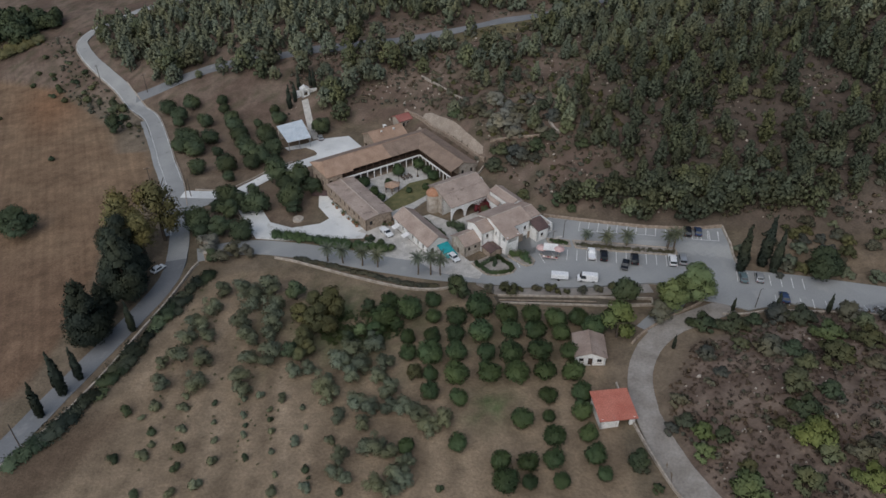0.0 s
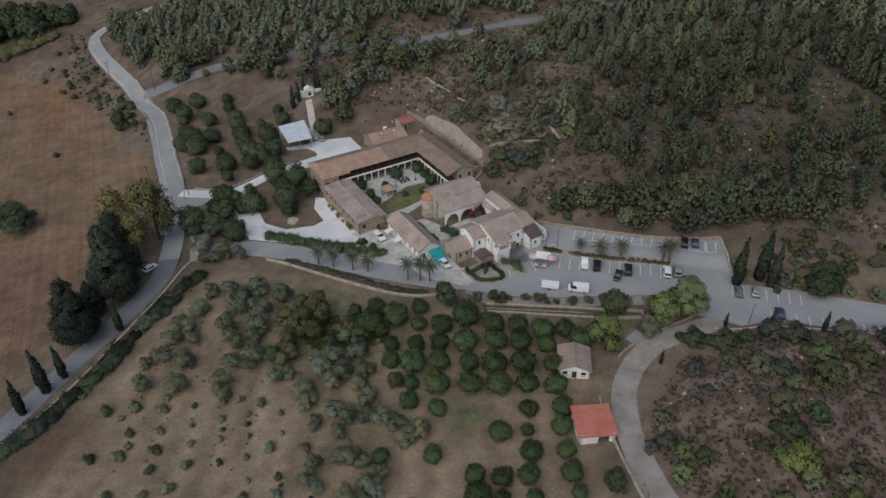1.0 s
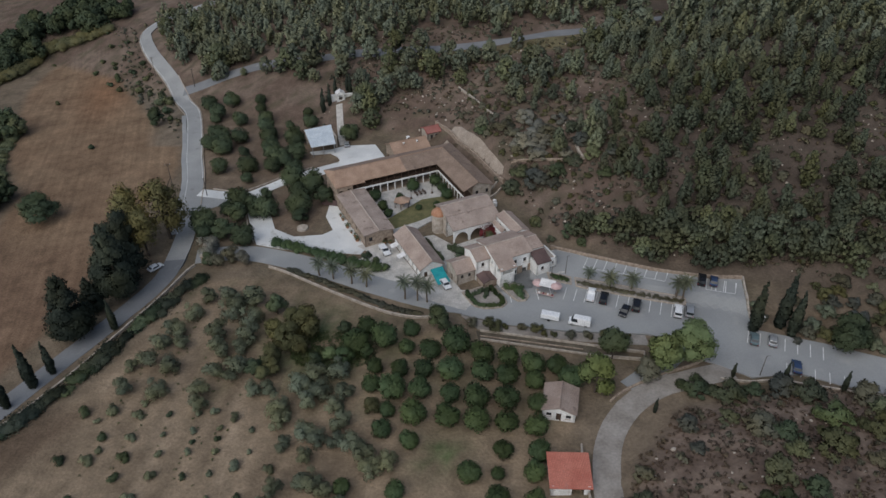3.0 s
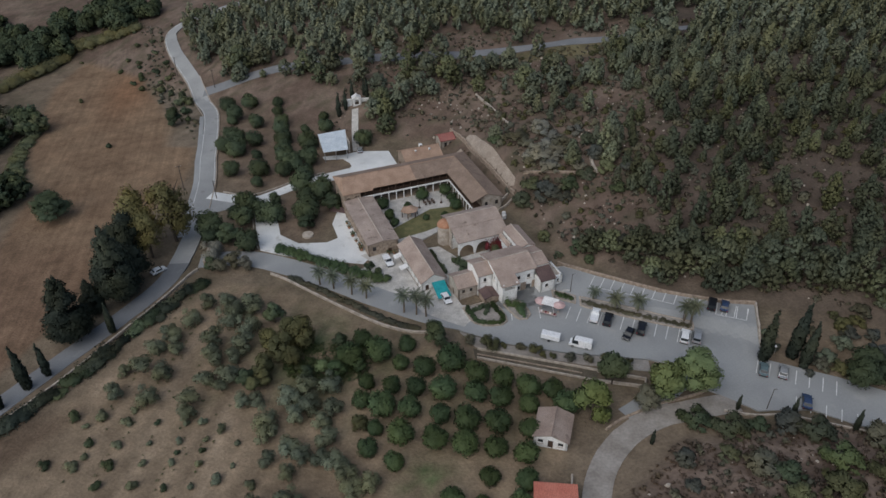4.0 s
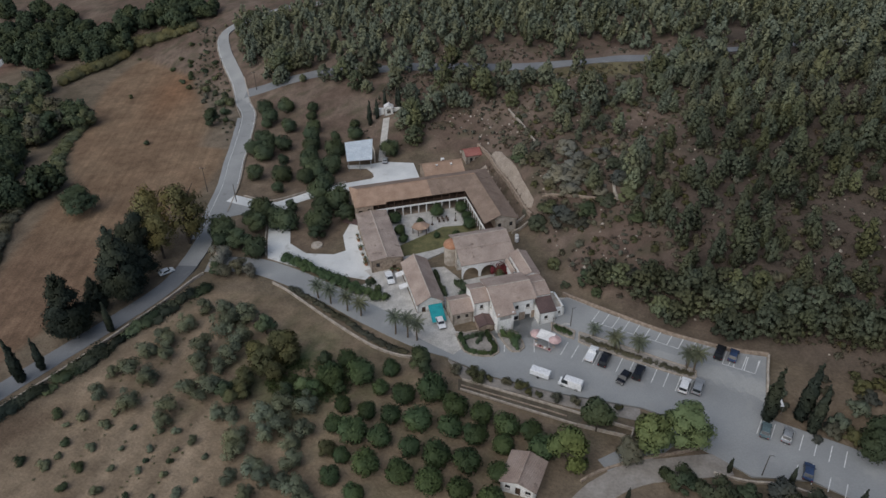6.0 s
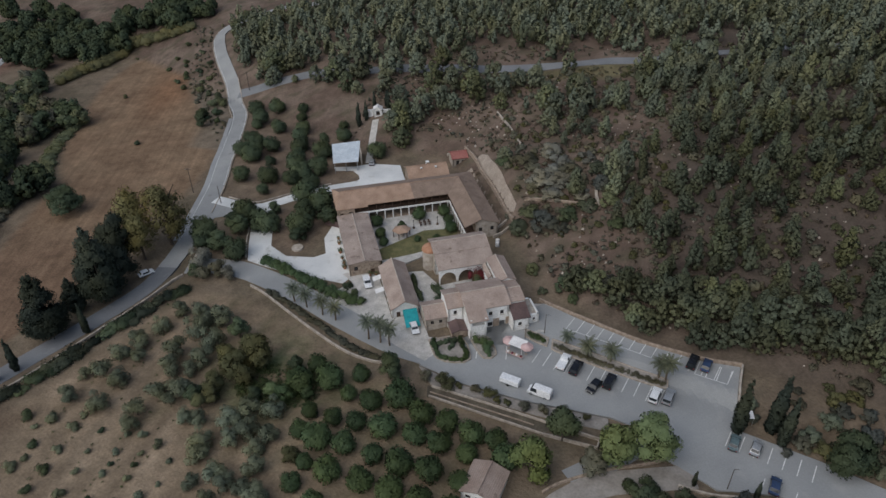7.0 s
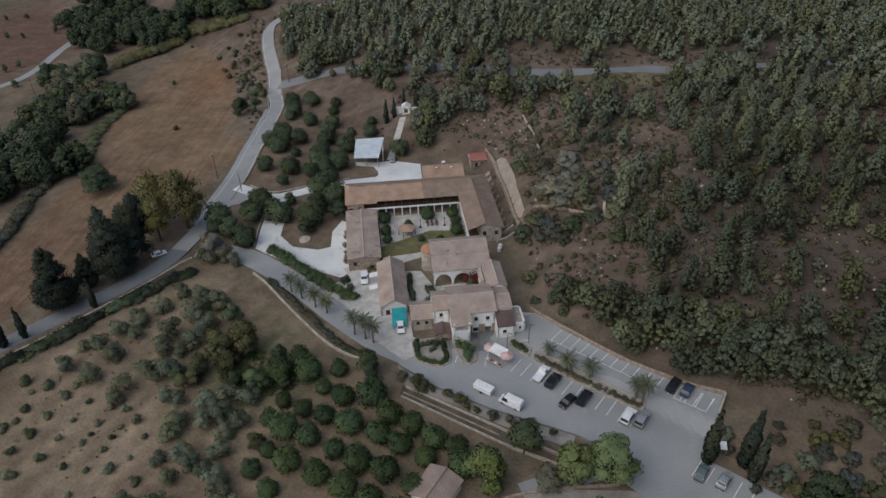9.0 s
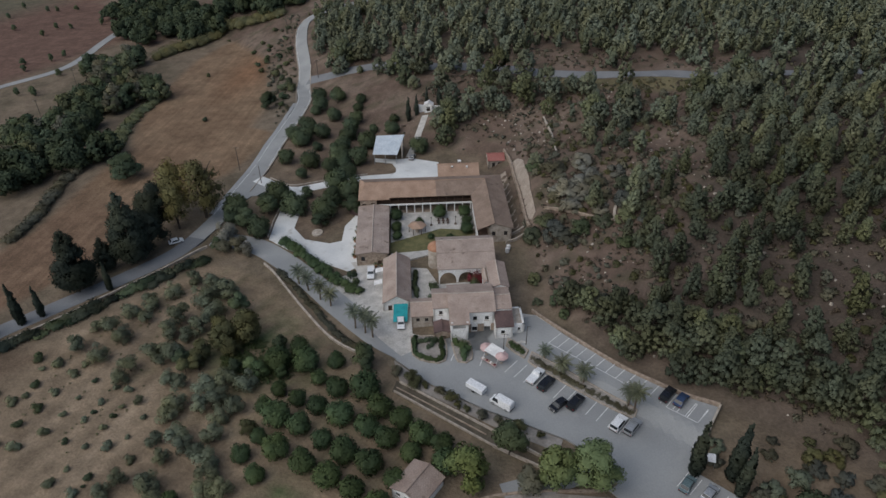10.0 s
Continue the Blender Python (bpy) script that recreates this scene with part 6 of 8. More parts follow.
def leaf_cloud(blobs, count, size, jitter=0.5, seed=0, lift=0.25, narrow=1.0, core=0.68):
    """Many small leaf clumps on the skins of a crown's lobes: vertices and quads.
    blobs: rows of x, y, z, radius across, radius up."""
    g = np.random.default_rng(seed)
    blobs = np.array(blobs, float)
    weight = blobs[:, 3] * (blobs[:, 3] + blobs[:, 4])
    pick = g.choice(len(blobs), count, p=weight / weight.sum())
    d = g.normal(size=(count, 3))
    d[:, 2] += lift
    d /= np.linalg.norm(d, axis=1)[:, None]
    depth = 1.12 - 0.6 * g.random(count) ** 1.6
    c = blobs[pick]
    at = c[:, :3] + d * np.stack([c[:, 3], c[:, 3], c[:, 4]], 1) * depth[:, None]
    nrm = d + jitter * g.normal(size=(count, 3))
    nrm /= np.linalg.norm(nrm, axis=1)[:, None]
    side = np.cross(nrm, g.normal(size=(count, 3)))
    side /= np.linalg.norm(side, axis=1)[:, None]
    up = np.cross(nrm, side)
    s = size * (0.6 + 0.8 * g.random(count))[:, None]
    t = s * narrow
    a = at - side * s * 0.6 - up * t * 0.3
    b = at + side * s * 0.6 - up * t * 0.3
    e = at + up * t * 0.65 + nrm * s * 0.2
    verts = np.stack([a, b, e], 1).reshape(-1, 3)
    faces = np.arange(count * 3).reshape(-1, 3)
    # each clump is shaded by its place on the crown
    middle = blobs[:, :3].mean(0)
    wide = at - middle
    wide /= np.linalg.norm(wide, axis=1)[:, None] + 1e-6
    soft = 0.45 * d + (0.55 * wide if len(blobs) < 95 else 0.3 * nrm) + 0.1 * g.normal(size=(count, 3)) + np.array((0, 0, 0.35))
    soft /= np.linalg.norm(soft, axis=1)[:, None]
    normals = np.repeat(soft, 3, axis=0)
    if not core:
        return verts, faces, normals
    # the dense inside of each lobe
    skin = CORE[None] * (np.stack([blobs[:, 3], blobs[:, 3], blobs[:, 4]], 1) * core)[:, None] * (1 + 0.16 * g.normal(size=(len(blobs), 12, 1)))
    inner = (blobs[:, None, :3] + skin).reshape(-1, 3)
    out = inner - middle
    out /= np.linalg.norm(out, axis=1)[:, None] + 1e-6
    out = 0.45 * np.tile(CORE, (len(blobs), 1)) + (0.55 * out if len(blobs) < 95 else 0) + np.array((0, 0, 0.35))
    out /= np.linalg.norm(out, axis=1)[:, None]
    tris = (CORE_FACES[None] + len(verts) + 12 * np.arange(len(blobs))[:, None, None]).reshape(-1, 3)
    return np.concatenate([verts, inner]), np.concatenate([faces, tris]), np.concatenate([normals, out])


def cloud_mesh(name, verts, faces, normals, mat):
    me = bpy.data.meshes.new(name)
    n, k = len(verts), len(faces)
    me.vertices.add(n)
    me.vertices.foreach_set("co", np.asarray(verts, dtype=np.float32).ravel())
    me.loops.add(k * 3)
    me.loops.foreach_set("vertex_index", np.asarray(faces, dtype=np.int32).ravel())
    me.polygons.add(k)
    me.polygons.foreach_set("loop_start", np.arange(k, dtype=np.int32) * 3)
    me.polygons.foreach_set("use_smooth", np.ones(k, dtype=bool))
    me.materials.append(mat)
    me.update()
    me.validate()
    me.normals_split_custom_set_from_vertices(normals)
    return me


def trunk_mesh(high, radius, limbs, seed, spread):
    """A tapered trunk with limbs that reach into the crown."""
    g = random.Random(seed)
    bm = bmesh.new()
    p, r = Vector((0, 0, -0.3)), radius
    for i in range(3):
        q = Vector((g.uniform(-0.12, 0.12) * high * 0.3, g.uniform(-0.12, 0.12) * high * 0.3, high * (i + 1) / 3))
        tube(bm, p, q, r, r * 0.78)
        p, r = q, r * 0.78
    for i in range(limbs):
        a = math.tau * (i + g.random() * 0.6) / limbs
        s = Vector((0, 0, high * g.uniform(0.45, 0.95)))
        tube(bm, s, s + Vector((math.cos(a) * spread, math.sin(a) * spread, spread * g.uniform(0.5, 1.0))), radius * 0.5, radius * 0.16, 5)
    return bm


def crown_blobs(kind, seed):
    g = random.Random(seed)
    b = []
    if kind == "pine":
        # an uneven, feathery crown, wider below than at its blunt top
        h, w = g.uniform(6.2, 9.0), g.uniform(2.1, 2.9)
        lean_x, lean_y = g.uniform(-0.6, 0.6), g.uniform(-0.6, 0.6)
        for i in range(72):
            k = ((i + 0.5) / 72) ** 1.1
            r = w * min(1.0, 0.55 + 1.6 * k) * (1.02 - 0.86 * k ** 1.6) * g.uniform(0.75, 1.15)
            a, o = i * 2.4 + g.random(), r * g.uniform(0.3, 0.85)
            q = (0.26 + 0.12 * r) * g.uniform(0.65, 1.25)
            b.append((o * math.cos(a) + lean_x * k, o * math.sin(a) + lean_y * k, 1.0 + k * (h - 1.3), q, q * g.uniform(0.7, 1.3)))
        return b, h
    if kind == "bushy":
        h, w = g.uniform(5.6, 7.4), g.uniform(2.8, 3.5)
        for i in range(84):
            k = g.random() ** 0.9
            r = w * math.sin(math.pi * (0.22 + 0.74 * k)) ** 0.8
            a, o = i * 2.4 + g.random(), r * math.sqrt(g.random()) * 0.9
            b.append((o * math.cos(a), o * math.sin(a), 0.7 + k * (h - 0.9), 0.28 + 0.1 * r, 0.55 * g.uniform(0.7, 1.5)))
        return b, h
    if kind == "citrus":
        w, h = g.uniform(1.95, 2.35), g.uniform(3.4, 4.1)
        b.append((0, 0, h * 0.5, w * 0.86, h * 0.46))
        for i in range(9):
            a, z = math.tau * i / 9 + g.random() * 0.5, g.uniform(0.3, 0.75) * h
            b.append((w * 0.55 * math.cos(a), w * 0.55 * math.sin(a), z, w * 0.5, w * 0.5))
        return b, h
    if kind == "olive":
        h, w = g.uniform(3.0, 4.2), g.uniform(1.8, 2.5)
        for i in range(12):
            a, o = g.random() * math.tau, w * g.uniform(0.2, 0.75)
            b.append((o * math.cos(a), o * math.sin(a), g.uniform(0.9, h - 0.7), w * g.uniform(0.3, 0.5), w * g.uniform(0.28, 0.45)))
        return b, h
    if kind == "cypress":
        h = 1.0
        for i in range(14):
            k = i / 13
            r = 0.078 * math.sin(math.pi * min(1, 0.16 + 0.84 * k) ** 0.75) + 0.012
            b.append((g.uniform(-0.015, 0.015), g.uniform(-0.015, 0.015), 0.05 + 0.9 * k, r, 0.07))
        return b, h
    if kind == "cone":
        for i in range(70):
            k = (i / 69) ** 1.3
            r = 0.36 * (1 - k) ** 0.7 * min(1, 0.55 + 2.5 * k) + 0.03
            a, o = g.random() * math.tau, r * 0.62
            b.append((o * math.cos(a), o * math.sin(a), 0.1 + 0.82 * k, r * 0.42 + 0.015, 0.07))
        return b, 1.0
    if kind in ("broad", "belt", "tall", "airy"):
        h, w = g.uniform(7.0, 8.0), g.uniform(3.4, 4.0)
        count = 44 if kind in ("tall", "airy") else 20
        for i in range(count):
            a, z = g.random() * math.tau, g.uniform(0.25, 0.92)
            o = w * 0.72 * math.sin(math.pi * (z * 0.85 + 0.1)) * g.uniform(0.35, 1.0)
            b.append((o * math.cos(a), o * math.sin(a), z * h, w * g.uniform(0.26, 0.42) * (20 / count) ** 0.35, w * g.uniform(0.22, 0.36) * (20 / count) ** 0.35))
        return b, h
    if kind == "bush":
        # a low, ragged dome of uneven lobes, one metre in radius
        h = g.uniform(1.0, 1.4)
        for i in range(24):
            a, k = i * 2.4 + g.random(), g.random() ** 1.3
            o = 0.85 * math.sqrt(1 - k * k) * g.uniform(0.3, 1.0)
            q = g.uniform(0.16, 0.32)
            b.append((o * math.cos(a), o * math.sin(a), 0.16 + k * (h - 0.4), q, q * g.uniform(0.7, 1.2)))
        return b, h
    # shrub
    w, h = g.uniform(0.8, 1.3), g.uniform(0.9, 1.5)
    for i in range(6):
        a, o = g.random() * math.tau, w * g.uniform(0.1, 0.6)
        b.append((o * math.cos(a), o * math.sin(a), h * g.uniform(0.3, 0.7), w * 0.5, h * 0.36))
    return b, h


SPECIES = {
    # kind: leaves, size of a clump, material, trunk height, trunk radius, limbs, reach
    "pine": (3000, 0.24, PINE_LEAF, 4.6, 0.17, 5, 1.2),
    "bushy": (3400, 0.24, BELT_LEAF, 3.4, 0.17, 5, 1.2),
    "citrus": (3000, 0.25, CITRUS_LEAF, 1.6, 0.12, 4, 0.7),
    "olive": (2800, 0.22, OLIVE_LEAF, 1.5, 0.16, 5, 0.9),
    "cypress": (3000, 0.034, CYPRESS_LEAF, 0.85, 0.02, 0, 0.0),
    "airy": (5000, 0.2, AUTUMN_LEAF, 4.8, 0.26, 9, 2.4),
    "belt": (1500, 0.55, DARK_LEAF, 4.2, 0.26, 7, 1.9),
    "tall": (12000, 0.19, DARK_LEAF, 4.2, 0.26, 7, 1.9),
    "broad": (4400, 0.34, GREEN_LEAF, 4.2, 0.26, 7, 1.9),
    "cone": (15000, 0.021, CYPRESS_LEAF, 0.5, 0.02, 0, 0.0),
    "bush": (2800, 0.085, SCRUB_LEAF, 0.5, 0.05, 4, 0.5),
    "shrub": (900, 0.16, SCRUB_LEAF, 0.5, 0.05, 3, 0.35),
}
_made = {}


def plant(kind, seed, x, y, size=1.0, turn=0.0, name="tree", label="", category="tree", group="", mat=None, z=None, stretch=1.0, trunk=True):
    """A tree or shrub of one kind: trunk with limbs, and a crown of leaf clumps."""
    key = (kind, seed, mat.name if mat else "", name)
    m = pose(x, y, height(x, y) if z is None else z, 0, 0, turn) @ Matrix.Diagonal((size, size, size * stretch, 1))
    if key in _made:
        ob = copy_thing(_made[key], m)
        ob.matrix_basis = m
        return tagged(ob, label, category, group)
    leaves, leaf, own, th, tr, limbs, reach = SPECIES[kind]
    blobs, h = crown_blobs(kind, seed)
    ob = empty(name, m, label, category, group)
    if trunk:
        part("trunk", trunk_mesh(th, tr, limbs, seed, reach), BARK, ob)
    part("crown", cloud_mesh("crown", *leaf_cloud(blobs, leaves, leaf, seed=seed, narrow=0.7 if kind == "olive" else 1.0, core=0.4 if kind in ("airy", "olive") else 0.68), mat or own), mat or own, ob)
    _made[key] = ob
    return ob


def clump_stuff(name, spots, kind, mat, label, category, leaves, leaf, seeds=8):
    """Plants past counting, joined in one mesh. spots: rows of x, y, size."""
    protos = []
    for s in range(seeds):
        blobs, _ = crown_blobs(kind, 900 + s)
        if len(blobs) > 20:
            blobs = [(x, y, z, r * 1.5, u * 1.5) for x, y, z, r, u in blobs[::max(1, len(blobs) // 16)]]
        protos.append(leaf_cloud(blobs, leaves, leaf, 0.6, seed=900 + s, core=0 if kind == "shrub" else 0.65))
    verts, faces, normals, base = [], [], [], 0
    for i, (x, y, size) in enumerate(spots):
        v, f, q = protos[i % seeds]
        a = (i * 2.399) % math.tau
        ca, sa = math.cos(a) * size, math.sin(a) * size
        w = np.stack([v[:, 0] * ca - v[:, 1] * sa + x, v[:, 0] * sa + v[:, 1] * ca + y, v[:, 2] * size + height(x, y) - 0.05], 1)
        verts.append(w)
        faces.append(f + base)
        ca, sa = math.cos(a), math.sin(a)
        normals.append(np.stack([q[:, 0] * ca - q[:, 1] * sa, q[:, 0] * sa + q[:, 1] * ca, q[:, 2]], 1))
        base += len(v)
    if verts:
        tagged(new(name, cloud_mesh(name, np.concatenate(verts), np.concatenate(faces), np.concatenate(normals), mat)), label, category, kind="stuff")


def scatter(x0, x1, y0, y1, gap, keep, seed):
    """Uneven spots about gap apart where keep(x, y) allows."""
    g = random.Random(seed)
    out = []
    ny, nx = int((y1 - y0) / gap), int((x1 - x0) / gap)
    for j in range(ny):
        for i in range(nx):
            x = x0 + (i + 0.5 * (j % 2) + g.uniform(-0.42, 0.42)) * gap
            y = y0 + (j + g.uniform(-0.42, 0.42)) * gap
            if g.random() < keep(x, y):
                out.append((x, y))
    return out


# orchard of citrus trees below the parking lot, in rows
CITRUS = [(-8.1, 125.5, 5.4), (-8.2, 116.7, 3.6), (-8.0, 111.7, 3.6), (-2.6, 129.2, 3.8), (-2.4, 123.0, 3.5), (-2.7, 116.2, 3.9), (-3.0, 110.3, 5.3), (-2.9, 104.9, 3.4), (-3.0, 100.0, 3.6), (2.9, 122.5, 4.5), (2.6, 116.4, 4.1), (2.7, 110.4, 4.8), (2.6, 104.0, 4.9), (3.0, 97.6, 4.0), (8.3, 125.1, 5.9), (8.2, 116.7, 5.2), (9.1, 109.9, 4.0), (9.5, 103.5, 5.1), (14.4, 121.9, 5.0), (15.1, 116.5, 5.2), (14.7, 109.5, 5.0), (15.3, 103.5, 4.9), (20.0, 121.1, 4.5), (20.4, 115.7, 4.9), (20.6, 109.5, 5.0), (21.1, 103.4, 4.9), (25.5, 120.0, 4.8), (26.1, 115.2, 3.9), (26.9, 108.5, 4.0), (30.3, 119.6, 4.5), (33.3, 116.1, 5.2), (26.9, 103.0, 4.9)]
CITRUS_SOUTH = [(21.0, 97.3, 3.6), (15.3, 91.4, 4.1), (20.5, 91.8, 2.5), (20.9, 86.5, 4.3), (20.1, 81.5, 3.8), (10.4, 81.8, 4.0), (15.4, 81.3, 3.7), (11.0, 77.2, 4.5), (15.3, 76.9, 2.8), (21.0, 76.9, 3.2), (2.6, 86.3, 3.4), (-7.3, 86.2, 3.4), (27.4, 87.2, 3.4), (27.9, 82.2, 3.8), (28.8, 77.9, 2.8), (-14.0, 123.0, 5.9), (-13.1, 129.1, 4.1), (27.7, 97.2, 4.3), (27.0, 92.8, 3.7)]
for i, (x, y, wide) in enumerate(CITRUS + CITRUS_SOUTH):
    plant("citrus", 20 + i % 6, x, y, wide / 4.3, i * 67, "citrus_tree", "round dark green citrus tree on bare soil", "tree", "citrus trees in rows")

# olive grove: the western rows, then the thicker trees towards the citrus
OLIVES = [(-47.5, 132.1, 6.6), (-47.8, 124.4, 6.8), (-45.1, 119.5, 6.3), (-43.7, 112.3, 5.3), (-44.2, 106.6, 5.5), (-43.0, 103.2, 5.1), (-43.9, 137.0, 7.1), (-41.5, 129.6, 6.3), (-40.0, 123.9, 6.4), (-40.5, 120.4, 4.9), (-39.0, 114.2, 6.1), (-39.3, 111.1, 4.5), (-32.7, 108.0, 4.6), (-55.8, 136.9, 5.4), (-56.9, 130.4, 5.3), (-60.0, 125.3, 4.9), (-57.2, 124.2, 4.9), (-59.8, 119.4, 5.7), (-59.6, 113.5, 6.1), (-54.0, 112.7, 5.7), (-61.3, 105.3, 5.1), (-53.7, 105.3, 5.3), (-63.2, 112.1, 3.9), (-33.8, 100.7, 2.7), (-51.6, 138.6, 5.0), (-54.9, 119.9, 4.6), (-47.5, 136.6, 4.6)]
OLIVES_SOUTH = [(-29.6, 108.3, 4.4), (-25.8, 103.3, 5.5), (-23.9, 100.0, 5.4), (-21.1, 94.5, 4.3), (-23.0, 109.8, 6.1), (-20.7, 113.2, 5.7), (-17.9, 108.6, 5.8), (-20.0, 105.4, 5.0), (-16.0, 114.6, 5.4), (-13.0, 108.2, 5.5), (-11.3, 100.7, 5.6), (-14.2, 104.9, 4.5), (-18.0, 97.3, 5.5), (-15.0, 96.4, 4.8), (-16.3, 92.1, 4.2), (-13.6, 86.4, 5.2), (-15.2, 86.5, 4.1), (-11.0, 96.1, 4.7), (-8.1, 95.9, 5.2), (-5.2, 93.5, 5.4), (-2.9, 90.5, 5.3), (-0.1, 92.2, 4.9), (-8.9, 80.4, 4.9), (-7.0, 82.8, 3.8), (-10.3, 84.9, 4.1), (-12.9, 78.2, 4.4), (-9.7, 76.5, 4.3), (-7.3, 78.5, 3.9), (-19.9, 84.8, 4.3), (-20.6, 81.6, 3.8), (-18.3, 79.7, 3.3)]
for i, (x, y, wide) in enumerate(OLIVES + OLIVES_SOUTH):
    plant("olive", 40 + i % 7, x, y, wide / 4.7, i * 49, "olive_tree", "silvery grey-green olive tree in a bare grove", "tree", "olive trees of the grove")
SAPLINGS = [(-66.5, 98.4, 3.2), (-60.7, 99.8, 3.4), (-54.6, 99.5, 2.6), (-48.2, 100.3, 1.8), (-42.2, 101.2, 1.8), (-41.4, 96.7, 2.0), (-59.2, 93.1, 2.6), (-53.2, 93.8, 2.3), (-47.1, 95.2, 1.5), (-40.3, 94.1, 1.5), (-40.2, 91.6, 1.9), (-58.1, 90.0, 2.0), (-52.1, 89.0, 2.7), (-45.6, 90.4, 2.0), (-34.6, 92.2, 1.9), (-38.6, 86.0, 1.9), (-33.6, 87.3, 1.7), (-58.9, 87.4, 2.8), (-51.4, 83.9, 2.7), (-44.8, 85.4, 2.6)]
SAPLINGS_SOUTH = [(-31.9, 81.8, 1.6), (-26.2, 82.7, 2.1), (-22.3, 89.3, 2.3), (-36.0, 97.9, 1.7), (-35.5, 95.3, 1.7), (-27.9, 92.9, 1.4), (-29.3, 98.2, 1.7), (-64.5, 86.7, 2.5), (-50.7, 78.3, 2.6), (-46.5, 80.0, 3.1), (-57.5, 78.1, 2.7), (-31.7, 78.1, 2.7), (-25.5, 78.7, 2.5), (-25.3, 80.8, 1.1), (-39.0, 102.0, 2.3), (-29.5, 89.2, 2.8), (-19.1, 77.4, 2.0), (-55.0, 102.7, 1.8), (-62.6, 96.8, 1.8), (-0.9, 77.0, 2.0)]
for i, (x, y, wide) in enumerate(SAPLINGS + SAPLINGS_SOUTH):
    plant("shrub", 60 + i % 5, x, y, wide / 2.1, i * 71, "olive_sapling", "young olive sapling in brown soil", "sapling", "olive saplings in rows", mat=OLIVE_LEAF if i % 3 else DARK_LEAF)

# orchard beside the main road
NORTH_ORCHARD = [(-107.2, 251.8), (-99.6, 240.0), (-90.2, 224.7), (-86.1, 215.5), (-81.2, 202.0), (-97.9, 252.5), (-88.9, 238.5), (-83.0, 223.8), (-78.1, 214.9), (-71.9, 203.6), (-69.4, 195.9), (-85.6, 251.5), (-84.0, 247.2), (-79.3, 239.4), (-73.3, 226.6), (-69.9, 219.1), (-66.6, 212.6), (-63.7, 203.8), (-62.0, 208.0), (-68.7, 236.2), (-63.0, 224.7), (-56.1, 203.8), (-58.3, 212.7), (-60.7, 236.6), (-44.3, 229.3), (-63.4, 242.1), (-93.5, 227.5), (-91.9, 218.6), (-76.3, 232.5), (-100.2, 243.9), (-87, 219)]
for i, (x, y) in enumerate(NORTH_ORCHARD):
    plant("citrus", 20 + i % 6, x, y, (0.95 if i in (1, 8, 10, 11, 12, 19, 25) else 1.38) + 0.14 * math.sin(i * 2.9), i * 83, "carob_tree", "dark rounded fruit tree in a dry orchard", "tree", "trees of the roadside orchard", mat=DARK_LEAF)
for i, (x, y, wide) in enumerate([(-71.1, 167.6, 7.2), (-63.8, 165.4, 7.0), (-57.3, 162.8, 6.2), (-63.7, 173.6, 7.0), (-65.6, 180.3, 7.0), (-67.7, 176.9, 5.1), (-62.6, 181.0, 5.1), (-59.8, 186.4, 4.4), (-55.7, 177.6, 7.0), (-58.8, 176.4, 5.0), (-53.0, 193.9, 7.2), (-48.6, 186.5, 7.1), (-46.0, 179.2, 7.6), (-44.0, 174.6, 5.4), (-46.4, 192.3, 7.6), (-40.2, 185.9, 6.6), (-69.2, 163.8, 4.6)]):
    plant("broad" if i % 2 else "citrus", (80 if i % 2 else 20) + i % 6, x, y, wide / (6.6 if i % 2 else 4.4), i * 83, "garden_tree", "dark leafy tree beside the forecourt", "tree", "trees round the forecourt", mat=DARK_LEAF, stretch=0.75 if i % 2 else 1.1)
for i, (x, y, wide) in enumerate([(-65.0, 157.3, 6.2), (-57.4, 154.6, 5.7), (-53.4, 154.0, 4.9), (-60.3, 151.5, 5.7)]):
    plant("olive", 40 + i % 7, x, y, wide / 4.5, i * 49, "entrance_tree", "pale half-bare tree at the entrance", "tree", "trees at the entrance", mat=SCRUB_LEAF if i % 2 else THICKET_LEAF)

# cypresses
for i, (x, y, h) in enumerate([(72.8, 136.6, 13.5), (79, 138.6, 14.5), (80.8, 136, 12), (-82.5, 104.5, 12.5), (-80.8, 109, 9.5), (-74.6, 124.5, 9), (-84.5, 98.5, 10), (-57.8, 243.5, 9.5), (-56.2, 246.5, 8), (-49.5, 252, 8), (-55.5, 252.5, 7), (-51, 253.5, 7), (49.5, 110, 4), (66, 121.5, 4.2), (76.2, 122, 5), (86.3, 119.3, 5.5)]):
    plant("cypress", 70 + i % 3, x, y, h, i * 50, "cypress", "slender dark cypress tree", "cypress", "cypresses", stretch=1.0)

